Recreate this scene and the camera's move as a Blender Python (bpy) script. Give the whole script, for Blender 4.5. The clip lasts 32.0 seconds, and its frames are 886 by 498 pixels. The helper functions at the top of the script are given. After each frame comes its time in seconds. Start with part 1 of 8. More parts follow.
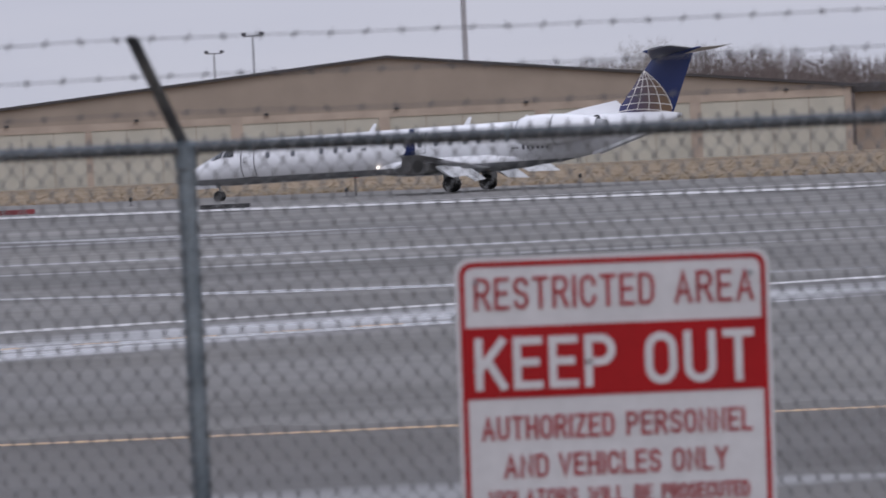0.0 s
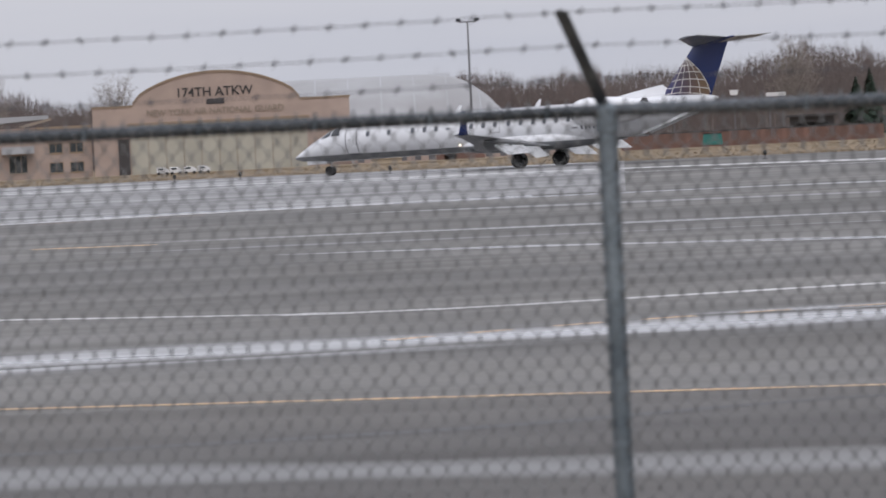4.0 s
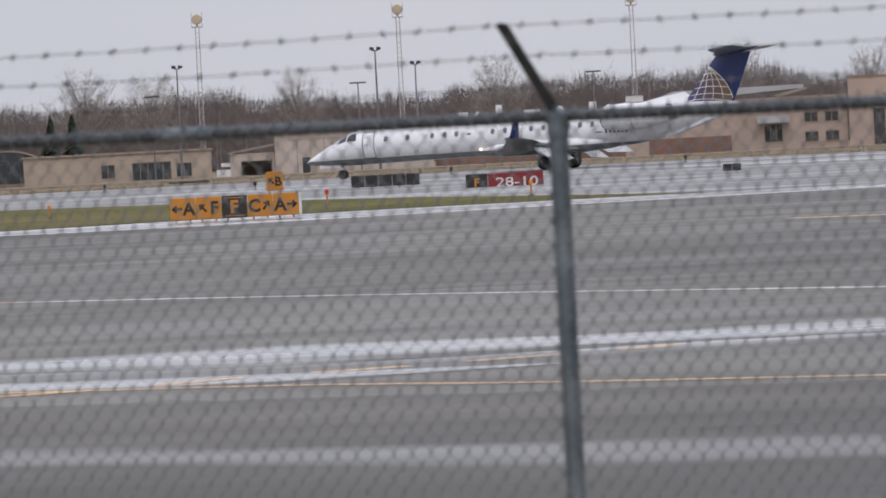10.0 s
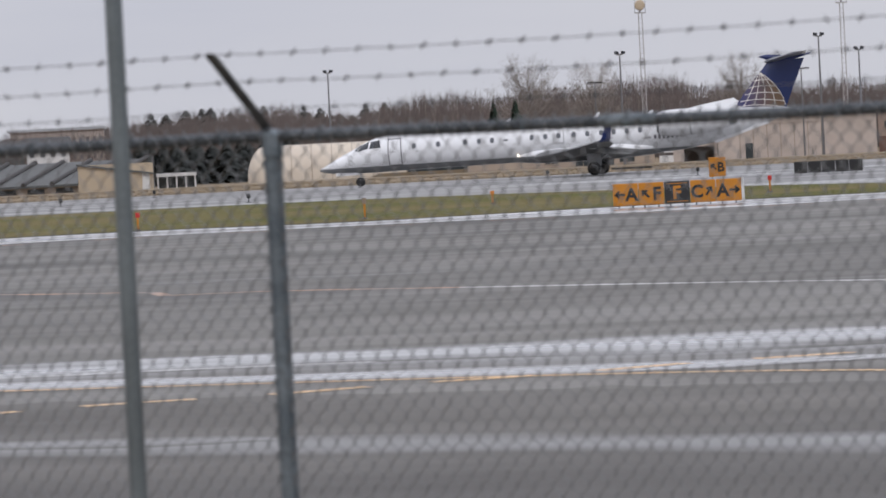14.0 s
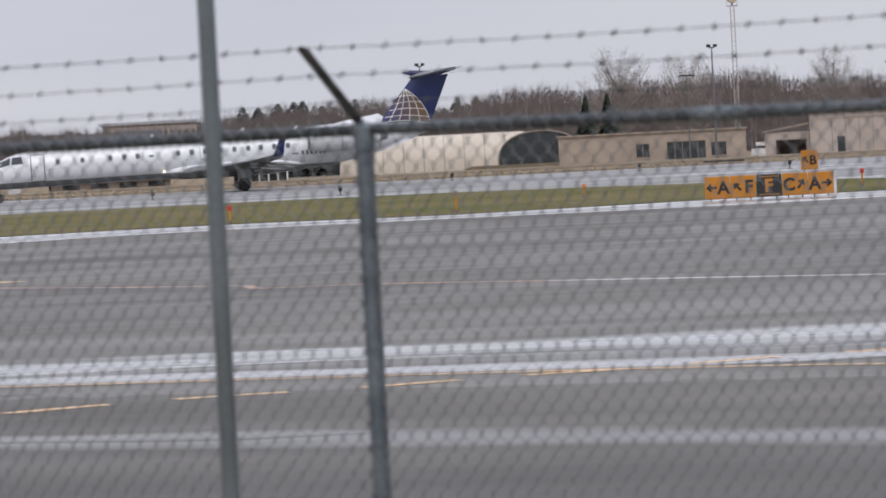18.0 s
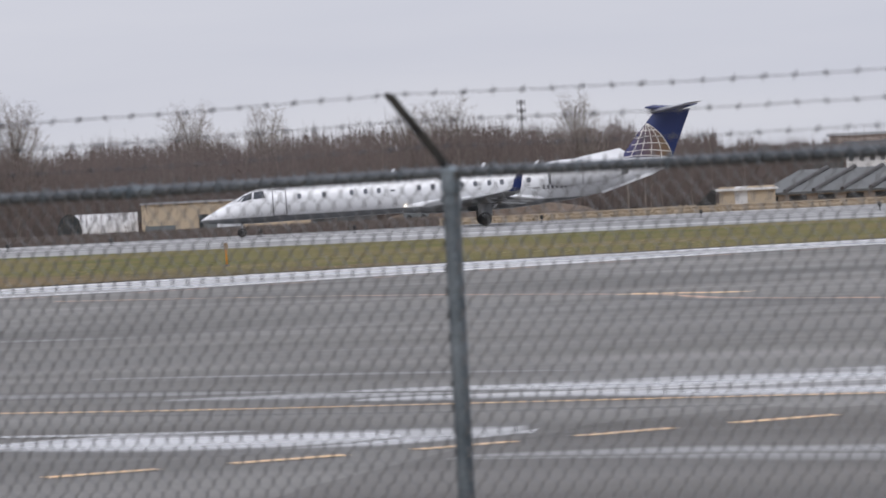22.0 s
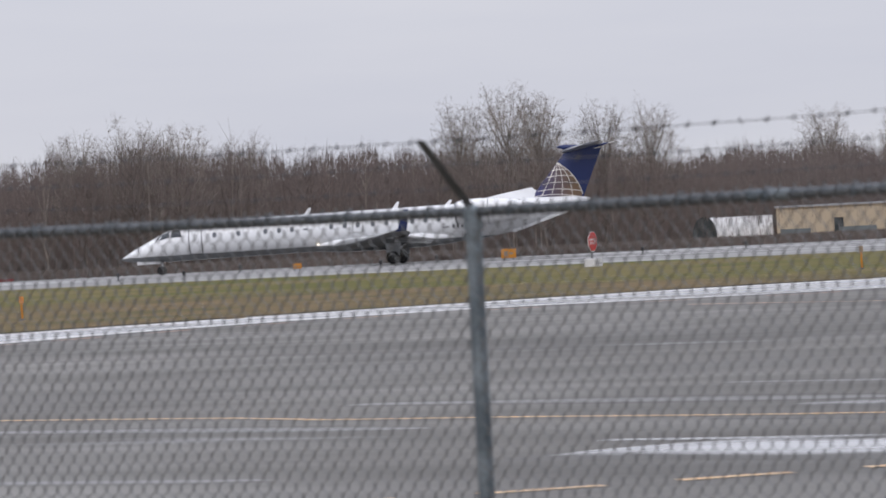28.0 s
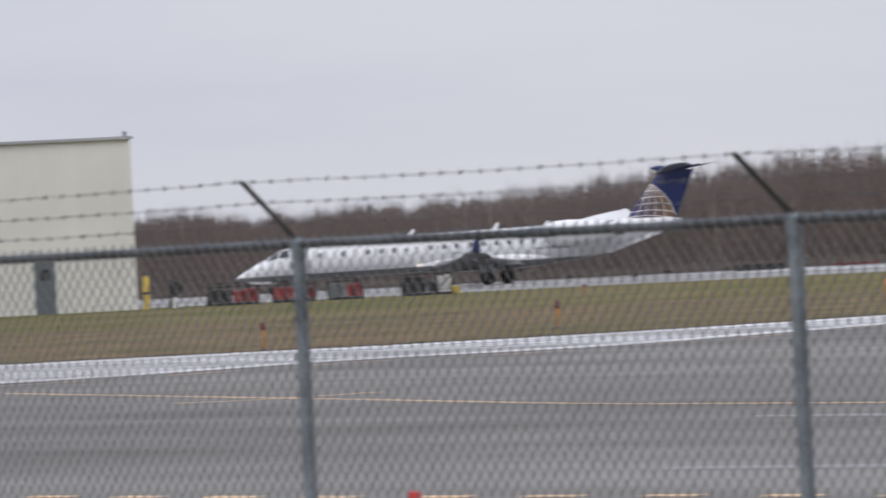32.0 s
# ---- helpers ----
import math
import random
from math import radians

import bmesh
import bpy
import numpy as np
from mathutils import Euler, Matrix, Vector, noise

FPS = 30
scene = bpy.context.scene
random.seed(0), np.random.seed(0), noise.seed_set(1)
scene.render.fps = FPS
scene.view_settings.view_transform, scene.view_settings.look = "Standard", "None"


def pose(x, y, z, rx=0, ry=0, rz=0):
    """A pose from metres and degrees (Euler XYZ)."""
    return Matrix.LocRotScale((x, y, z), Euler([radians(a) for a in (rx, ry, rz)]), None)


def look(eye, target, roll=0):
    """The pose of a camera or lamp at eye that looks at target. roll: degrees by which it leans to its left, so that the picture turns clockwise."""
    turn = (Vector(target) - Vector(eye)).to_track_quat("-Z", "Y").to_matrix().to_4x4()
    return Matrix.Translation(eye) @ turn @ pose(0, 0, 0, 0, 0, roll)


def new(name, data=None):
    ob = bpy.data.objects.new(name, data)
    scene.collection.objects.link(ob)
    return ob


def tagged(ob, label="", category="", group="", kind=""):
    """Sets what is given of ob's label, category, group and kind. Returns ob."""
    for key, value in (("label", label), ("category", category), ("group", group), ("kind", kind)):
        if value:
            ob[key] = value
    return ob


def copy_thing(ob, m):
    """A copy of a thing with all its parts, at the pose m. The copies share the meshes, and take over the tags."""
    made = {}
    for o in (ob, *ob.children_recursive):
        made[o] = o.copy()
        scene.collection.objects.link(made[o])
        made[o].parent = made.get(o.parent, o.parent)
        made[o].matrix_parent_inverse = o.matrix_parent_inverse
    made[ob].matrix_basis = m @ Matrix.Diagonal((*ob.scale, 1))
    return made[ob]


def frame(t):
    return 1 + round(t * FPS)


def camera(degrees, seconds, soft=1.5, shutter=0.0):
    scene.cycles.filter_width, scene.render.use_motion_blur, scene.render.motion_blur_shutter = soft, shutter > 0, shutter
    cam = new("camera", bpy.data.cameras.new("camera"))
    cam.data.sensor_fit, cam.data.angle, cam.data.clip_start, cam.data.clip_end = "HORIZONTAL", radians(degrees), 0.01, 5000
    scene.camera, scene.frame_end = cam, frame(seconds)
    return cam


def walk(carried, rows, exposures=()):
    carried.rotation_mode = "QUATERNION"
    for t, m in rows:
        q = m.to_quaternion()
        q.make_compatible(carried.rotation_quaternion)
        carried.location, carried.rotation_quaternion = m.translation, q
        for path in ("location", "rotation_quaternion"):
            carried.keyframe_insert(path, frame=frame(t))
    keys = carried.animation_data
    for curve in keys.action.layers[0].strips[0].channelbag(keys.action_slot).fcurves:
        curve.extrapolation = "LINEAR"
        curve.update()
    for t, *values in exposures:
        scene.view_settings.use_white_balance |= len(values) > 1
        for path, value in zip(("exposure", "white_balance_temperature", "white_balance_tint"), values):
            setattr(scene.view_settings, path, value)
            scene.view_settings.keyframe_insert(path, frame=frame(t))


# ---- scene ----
cam = camera(9.435, 32.0, soft=1.6, shutter=0.12)
cam.data.dof.use_dof = True
cam.data.dof.focus_distance = 135.0
cam.data.dof.aperture_fstop = 8.0
EYE = (0.0, 0.0, 2.75)

# seconds, turn to the left, tilt up and lean of the hand-held long lens, in degrees
AIM = [
    (0, 0.000, -1.239, 2.741),
    (0.5, 3.023, -1.470, 2.721),
    (1, 4.904, -1.244, 2.737),
    (1.5, 6.901, -1.107, 2.802),
    (2, 9.058, -0.993, 2.754),
    (2.5, 10.666, -1.259, 2.790),
    (3, 11.935, -1.360, 2.775),
    (3.5, 12.924, -1.366, 2.821),
    (4, 14.478, -1.348, 2.830),
    (4.5, 16.064, -1.428, 2.803),
    (6.5, 18.861, -1.146, 2.815),
    (7, 19.715, -1.065, 2.784),
    (7.5, 20.906, -1.538, 2.770),
    (8, 20.654, -1.445, 2.823),
    (8.5, 20.724, -1.348, 2.861),
    (9, 21.240, -1.303, 2.961),
    (9.5, 22.259, -1.269, 2.957),
    (10, 22.532, -1.278, 2.921),
    (10.5, 22.543, -1.307, 2.917),
    (11, 22.524, -1.366, 2.971),
    (11.5, 22.526, -1.387, 2.939),
    (11.9, 26.533, -1.159, 2.897),
    (12, 26.764, -1.163, 2.893),
    (12.5, 27.134, -1.180, 2.896),
    (13, 27.264, -1.181, 2.913),
    (13.5, 27.247, -1.193, 2.906),
    (15.5, 27.680, -1.190, 2.886),
    (16, 28.040, -1.204, 2.905),
    (16.5, 28.245, -1.197, 2.910),
    (17, 28.286, -1.225, 2.913),
    (17.5, 28.286, -1.225, 2.916),
    (18, 28.237, -1.215, 2.922),
    (18.5, 28.254, -1.204, 2.927),
    (18.6, 28.528, -1.165, 2.924),
    (18.8, 30.648, -0.980, 2.919),
    (18.9, 31.531, -0.895, 2.916),
    (19, 32.421, -0.833, 2.913),
    (19.5, 34.041, -0.739, 2.883),
    (20, 34.302, -0.776, 2.869),
    (20.5, 34.582, -0.778, 2.826),
    (21, 34.881, -0.827, 2.834),
    (21.5, 35.196, -0.796, 2.868),
    (22, 35.968, -0.717, 2.870),
    (22.5, 37.351, -0.610, 2.830),
    (23, 37.576, -0.627, 2.848),
    (23.5, 37.652, -0.683, 2.862),
    (24, 37.642, -0.720, 2.858),
    (24.5, 38.067, -0.700, 2.900),
    (25, 38.768, -0.652, 2.897),
    (25.5, 39.777, -0.611, 2.896),
    (26, 40.250, -0.582, 2.905),
    (26.5, 41.917, -0.438, 2.879),
    (28.5, 43.357, -0.278, 2.856),
    (29, 45.376, -0.225, 2.836),
    (29.5, 45.850, -0.298, 2.821),
    (30, 46.024, -0.340, 2.810),
    (30.5, 47.961, -0.360, 2.815),
    (31, 48.816, -0.374, 2.817),
    (31.5, 48.728, -0.292, 2.889),
    (31.7, 49.001, -0.266, 2.905),
    (32, 51.938, -0.072, 2.953),
]


def aim(turn, tilt, lean):
    m = Matrix.Translation(EYE) @ Euler((radians(90 + tilt), 0, radians(turn))).to_matrix().to_4x4()
    return m @ pose(0, 0, 0, 0, 0, -lean)


# the clip's own exposure and white balance settle in the first seconds
walk(cam, [(t, aim(a, b, c)) for t, a, b, c in AIM], [(0, -0.15, 6150, 16), (1, -0.08, 6150, 12), (2, -0.05, 6250, 11), (4, 0, 6500, 12), (15, 0, 6500, 12), (20, 0.1, 6450, 12), (32, 0.1, 6450, 12)])
# ---- overcast daylight ----
world = bpy.data.worlds.new("world")
scene.world = world
world.use_nodes = True
wn, wl = world.node_tree.nodes, world.node_tree.links
sky = wn.new("ShaderNodeTexSky")
sky.sky_type, sky.sun_disc = "NISHITA", False
sky.sun_elevation, sky.sun_rotation = radians(38), radians(200)
sky.air_density, sky.dust_density = 1.0, 4.0
wco = wn.new("ShaderNodeTexCoord")
wmap = wn.new("ShaderNodeMapping")
wmap.inputs["Scale"].default_value = (3.0, 3.0, 22.0)
cloud = wn.new("ShaderNodeTexNoise")
cloud.inputs["Scale"].default_value, cloud.inputs["Detail"].default_value = 1.6, 5.0
grey = wn.new("ShaderNodeValToRGB")
grey.color_ramp.elements[0].position, grey.color_ramp.elements[0].color = 0.3, (5.5, 5.72, 6.45, 1)
grey.color_ramp.elements[1].position, grey.color_ramp.elements[1].color = 0.75, (6.5, 6.6, 7.05, 1)
veil = wn.new("ShaderNodeMixRGB")
veil.inputs["Fac"].default_value = 0.93
wl.new(wco.outputs["Generated"], wmap.inputs["Vector"])
wl.new(wmap.outputs["Vector"], cloud.inputs["Vector"])
wl.new(cloud.outputs["Fac"], grey.inputs["Fac"])
wl.new(sky.outputs["Color"], veil.inputs["Color1"])
wl.new(grey.outputs["Color"], veil.inputs["Color2"])
# an overcast dome is brighter overhead than at the horizon
up = wn.new("ShaderNodeSeparateXYZ")
lift = wn.new("ShaderNodeMath")
lift.operation, lift.inputs[1].default_value, lift.inputs[2].default_value = "MULTIPLY_ADD", 1.1, 1.0
lift.use_clamp = False
dome = wn.new("ShaderNodeVectorMath")
dome.operation = "SCALE"
wl.new(wco.outputs["Generated"], up.inputs["Vector"])
wl.new(up.outputs["Z"], lift.inputs[0])
wl.new(veil.outputs["Color"], dome.inputs[0])
wl.new(lift.outputs[0], dome.inputs["Scale"])
wl.new(dome.outputs["Vector"], wn["Background"].inputs["Color"])
wn["Background"].inputs["Strength"].default_value = 0.1

sun_data = bpy.data.lights.new("sun", "SUN")
sun_data.energy, sun_data.angle, sun_data.color = 0.7, radians(25), (1.0, 0.97, 0.93)
sun = new("sun", sun_data)
sun.matrix_world = look((40, -60, 90), (0, 0, 0))

# ---- materials ----
def mat(name, color, rough=0.6, metal=0.0, var=0.18, scale=2.0, bump=0.0, fine=30.0, stretch=(1, 1, 1), spec=0.5,
        second=None, patch=0.25, emit=None):
    """A surface with grain and broad stains in metres; second: the colour of the stains."""
    m = bpy.data.materials.new(name)
    m.use_nodes = True
    n, l = m.node_tree.nodes, m.node_tree.links
    b = n["Principled BSDF"]
    co = n.new("ShaderNodeTexCoord")
    mp = n.new("ShaderNodeMapping")
    mp.inputs["Scale"].default_value = stretch
    l.new(co.outputs["Object"], mp.inputs["Vector"])
    broad, grain = n.new("ShaderNodeTexNoise"), n.new("ShaderNodeTexNoise")
    broad.inputs["Scale"].default_value, broad.inputs["Detail"].default_value = patch, 6.0
    grain.inputs["Scale"].default_value, grain.inputs["Detail"].default_value = fine, 4.0
    for t in (broad, grain):
        l.new(mp.outputs["Vector"], t.inputs["Vector"])
    ramp = n.new("ShaderNodeValToRGB")
    c2 = second or tuple(c * (1 - var) for c in color)
    ramp.color_ramp.elements[0].position, ramp.color_ramp.elements[0].color = 0.38, (*c2, 1)
    ramp.color_ramp.elements[1].position, ramp.color_ramp.elements[1].color = 0.62, (*color, 1)
    l.new(broad.outputs["Fac"], ramp.inputs["Fac"])
    mix = n.new("ShaderNodeMixRGB")
    mix.blend_type = "OVERLAY"
    mix.inputs["Fac"].default_value = min(1.0, var * 1.5)
    l.new(ramp.outputs["Color"], mix.inputs["Color1"])
    l.new(grain.outputs["Fac"], mix.inputs["Color2"])
    info = n.new("ShaderNodeObjectInfo")
    tone = n.new("ShaderNodeMapRange")
    tone.inputs["To Min"].default_value, tone.inputs["To Max"].default_value = 1 - var * 0.35, 1 + var * 0.35
    l.new(info.outputs["Random"], tone.inputs["Value"])
    hsv = n.new("ShaderNodeHueSaturation")
    l.new(tone.outputs["Result"], hsv.inputs["Value"])
    l.new(mix.outputs["Color"], hsv.inputs["Color"])
    l.new(hsv.outputs["Color"], b.inputs["Base Color"])
    rr = n.new("ShaderNodeMapRange")
    rr.inputs["To Min"].default_value, rr.inputs["To Max"].default_value = max(0.03, rough - 0.12), min(1, rough + 0.12)
    l.new(broad.outputs["Fac"], rr.inputs["Value"])
    l.new(rr.outputs["Result"], b.inputs["Roughness"])
    b.inputs["Metallic"].default_value = metal
    b.inputs["Specular IOR Level"].default_value = spec
    if bump:
        bp = n.new("ShaderNodeBump")
        bp.inputs["Strength"].default_value, bp.inputs["Distance"].default_value = bump, 0.02
        l.new(grain.outputs["Fac"], bp.inputs["Height"])
        l.new(bp.outputs["Normal"], b.inputs["Normal"])
    if emit:
        b.inputs["Emission Color"].default_value, b.inputs["Emission Strength"].default_value = (*emit[:3], 1), emit[3]
    return m


M = dict(
    galv=mat("galvanised_steel", (0.2, 0.235, 0.26), 0.5, 0.55, 0.35, bump=0.15, fine=60, patch=4, second=(0.1, 0.125, 0.145)),
    galv_dark=mat("weathered_rail_steel", (0.12, 0.135, 0.15), 0.55, 0.45, 0.4, bump=0.2, fine=70, patch=3, second=(0.065, 0.075, 0.085)),
    galv_pole=mat("pole_steel", (0.15, 0.175, 0.185), 0.42, 0.5, 0.2, fine=50, patch=3),
    arm=mat("dark_arm_steel", (0.035, 0.042, 0.055), 0.5, 0.3, 0.5, fine=80, patch=8, second=(0.1, 0.11, 0.12)),
    wire=mat("chain_link_wire", (0.2, 0.205, 0.21), 0.5, 0.5, 0.2, fine=40),
    barb=mat("barbed_wire_steel", (0.1, 0.1, 0.11), 0.6, 0.4, 0.3),
    yellow_line=mat("yellow_line_paint", (0.8, 0.52, 0.27), 0.55, 0, 0.3, fine=10, patch=0.7, second=(0.56, 0.38, 0.22)),
    white_line=mat("white_line_paint", (0.62, 0.62, 0.62), 0.55, 0, 0.3, fine=12, patch=1.2, second=(0.42, 0.41, 0.4)),
    shoulder_line=mat("bright_shoulder_paint", (0.66, 0.66, 0.665), 0.4, 0, 0.25, fine=6, patch=0.5, second=(0.5, 0.5, 0.505)),
    edge_line=mat("faded_edge_paint", (0.5, 0.3, 0.2), 0.6, 0, 0.3, fine=8, patch=0.6, second=(0.26, 0.2, 0.17)),
    soil=mat("bare_dark_soil", (0.06, 0.045, 0.032), 0.95, 0, 0.3, fine=3, patch=0.5, second=(0.1, 0.075, 0.05), spec=0.1),
    bank_soil=mat("brown_bank_soil", (0.15, 0.115, 0.09), 0.95, 0, 0.4, fine=1.5, patch=0.3, second=(0.105, 0.085, 0.07), spec=0.1),
    straw=mat("bleached_straw", (0.42, 0.34, 0.22), 0.95, 0, 0.3, fine=3, patch=0.3, second=(0.26, 0.2, 0.12), spec=0.1),
    dry_grass=mat("dead_winter_grass", (0.25, 0.195, 0.135), 0.95, 0, 0.1, bump=0.05, fine=2, patch=0.06, second=(0.19, 0.15, 0.1), spec=0.1),
    green_grass=mat("dormant_turf", (0.092, 0.092, 0.026), 0.95, 0, 0.26, bump=0.05, fine=0.9, patch=0.12, stretch=(0.6, 0.6, 1), second=(0.14, 0.112, 0.05), spec=0.1),
    brown_turf=mat("dead_brown_turf", (0.158, 0.112, 0.062), 0.95, 0, 0.42, bump=0.05, fine=0.9, patch=0.2, stretch=(0.6, 0.6, 1), second=(0.1, 0.085, 0.038), spec=0.1),
    white_paint=mat("aircraft_white_paint", (0.8, 0.81, 0.83), 0.22, 0, 0.04, fine=3, patch=0.8, spec=0.6),
    grey_paint=mat("aircraft_grey_paint", (0.3, 0.31, 0.32), 0.35, 0, 0.15, fine=4, patch=0.8),
    wing_grey=mat("wing_grey_paint", (0.18, 0.185, 0.19), 0.4, 0.1, 0.2, fine=4, patch=1.0),
    tailplane=mat("tailplane_grey_paint", (0.16, 0.165, 0.19), 0.35, 0, 0.2, fine=4, patch=1.0),
    flap=mat("flap_light_grey", (0.62, 0.63, 0.64), 0.35, 0, 0.1, patch=1.0),
    blue=mat("tail_blue_paint", (0.018, 0.032, 0.125), 0.25, 0, 0.1, patch=0.8),
    gold=mat("tail_gold_lines", (0.8, 0.77, 0.72), 0.4, 0, 0.15, patch=0.8),
    globe=mat("tail_globe_field", (0.12, 0.085, 0.078), 0.35, 0, 0.25, fine=1, patch=0.5, second=(0.05, 0.047, 0.115)),
    glass=mat("dark_cabin_glass", (0.03, 0.035, 0.045), 0.08, 0, 0.05),
    cabin_glass=mat("cabin_window_glass", (0.14, 0.15, 0.17), 0.15, 0, 0.05),
    rubber=mat("tyre_rubber", (0.022, 0.022, 0.023), 0.8, 0, 0.3, fine=30),
    alloy=mat("gear_alloy", (0.5, 0.5, 0.5), 0.35, 0.6, 0.15),
    steel_lip=mat("polished_lip", (0.62, 0.63, 0.65), 0.2, 0.9, 0.1),
    black=mat("black_paint", (0.02, 0.02, 0.021), 0.6, 0, 0.3),
    bar_ink=mat("dark_lettering", (0.09, 0.09, 0.1), 0.6, 0, 0.1),
    faint_ink=mat("grey_lettering", (0.16, 0.16, 0.175), 0.6, 0, 0.1),
    lamp_glow=mat("lit_landing_lamp", (0.9, 0.85, 0.75), 0.2, 0, 0.02, emit=(1.0, 0.86, 0.68, 3.0)),
    tan=mat("tan_wall", (0.42, 0.345, 0.28), 0.8, 0, 0.15, patch=0.3, second=(0.35, 0.285, 0.23)),
    tan_dark=mat("tan_wall_upper", (0.32, 0.265, 0.215), 0.8, 0, 0.12, patch=0.2),
    pink=mat("pinkish_stucco", (0.43, 0.335, 0.285), 0.85, 0, 0.12, patch=0.3, second=(0.365, 0.285, 0.245)),
    pale_render=mat("pale_pinkish_render", (0.5, 0.43, 0.385), 0.85, 0, 0.12, patch=0.3, second=(0.43, 0.37, 0.33)),
    door_pale=mat("pale_hangar_door", (0.46, 0.44, 0.37), 0.7, 0, 0.12, patch=0.3),
    roof_dark=mat("dark_roof_edge", (0.055, 0.05, 0.05), 0.7, 0, 0.2),
    roof_brown=mat("brown_roofing", (0.31, 0.23, 0.16), 0.85, 0, 0.15, patch=0.4),
    roof_grey=mat("grey_metal_roof", (0.42, 0.43, 0.45), 0.45, 0.2, 0.15, patch=0.15),
    roof_pale=mat("weathered_pale_roof", (0.33, 0.33, 0.335), 0.5, 0.1, 0.2, patch=0.12, second=(0.27, 0.265, 0.265)),
    dim_glass=mat("dusty_window_glass", (0.13, 0.13, 0.14), 0.3, 0, 0.3, patch=0.4),
    roof_slate=mat("slate_grey_roof", (0.1, 0.105, 0.105), 0.7, 0, 0.25, patch=0.5),
    brick=mat("weathered_brick_red", (0.215, 0.125, 0.1), 0.9, 0, 0.3, fine=8, patch=0.5, second=(0.16, 0.1, 0.082)),
    shelter=mat("cream_shelter_skin", (0.5, 0.41, 0.3), 0.75, 0, 0.1, patch=0.2),
    vault_skin=mat("pale_vault_skin", (0.6, 0.53, 0.44), 0.75, 0, 0.12, patch=0.12, second=(0.52, 0.45, 0.37)),
    # greyed needle green, with the haze of distance painted in
    hedge=mat("hazy_hedge_needles", (0.062, 0.068, 0.066), 0.95, 0, 0.2, fine=2, patch=0.3, spec=0.1),
    cream=mat("cream_metal_siding", (0.74, 0.73, 0.665), 0.55, 0, 0.08, patch=0.3),
    steel_door=mat("grey_steel_door", (0.13, 0.15, 0.16), 0.5, 0, 0.15),
    pane=mat("dark_window_glass", (0.04, 0.05, 0.055), 0.1, 0, 0.1),
    white_trim=mat("white_trim_paint", (0.7, 0.7, 0.7), 0.6, 0, 0.12),
    mast=mat("mast_steel", (0.18, 0.18, 0.19), 0.5, 0.4, 0.2),
    tower=mat("pale_tower_steel", (0.42, 0.4, 0.4), 0.5, 0.3, 0.2),
    bark=mat("bare_twig_bark", (0.158, 0.136, 0.128), 0.95, 0, 0.35, fine=3, patch=0.05, second=(0.12, 0.102, 0.096), spec=0.1),
    bark_pale=mat("pale_bare_bark", (0.27, 0.24, 0.215), 0.95, 0, 0.3, fine=3, patch=0.2, spec=0.1),
    brush=mat("reddish_brush", (0.162, 0.131, 0.125), 0.95, 0, 0.35, fine=2, patch=0.03, second=(0.12, 0.098, 0.093), spec=0.1),
    thicket=mat("matted_twigs", (0.123, 0.106, 0.102), 0.95, 0, 0.2, fine=0.7, patch=0.02, second=(0.1, 0.088, 0.083), spec=0.05),
    # aerial haze is put into this colour: paler and greyer than the spruce needles
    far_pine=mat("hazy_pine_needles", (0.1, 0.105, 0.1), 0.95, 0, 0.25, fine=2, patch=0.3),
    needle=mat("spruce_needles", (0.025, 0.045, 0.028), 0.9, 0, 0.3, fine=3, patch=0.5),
    sign_white=mat("weathered_sign_white", (0.5, 0.5, 0.515), 0.5, 0, 0.08, patch=3, fine=20),
    board_red=mat("keep_out_red_paint", (0.3, 0.004, 0.006), 0.6, 0, 0.1, spec=0.25, patch=3, fine=20),
    sign_red=mat("sign_red_paint", (0.22, 0.014, 0.018), 0.45, 0, 0.12, patch=3, fine=20),
    sign_red_faded=mat("faded_red_lettering", (0.3, 0.03, 0.035), 0.6, 0, 0.15, patch=3, fine=25),
    sign_yellow=mat("airfield_sign_yellow", (0.52, 0.2, 0.01), 0.45, 0, 0.1, patch=1.5),
    orange=mat("marker_orange", (0.72, 0.27, 0.06), 0.6, 0, 0.2, patch=4),
    red_worn=mat("worn_red_paint", (0.28, 0.03, 0.03), 0.6, 0, 0.25, patch=2),
    red=mat("bright_red_plastic", (0.55, 0.03, 0.025), 0.45, 0, 0.15, patch=3),
    red_dull=mat("dull_red_panel", (0.16, 0.025, 0.028), 0.6, 0, 0.3, patch=1.5),
    teal=mat("teal_container_paint", (0.03, 0.16, 0.14), 0.6, 0, 0.2),
    bollard=mat("bollard_yellow", (0.6, 0.43, 0.06), 0.5, 0, 0.15, patch=3),
)


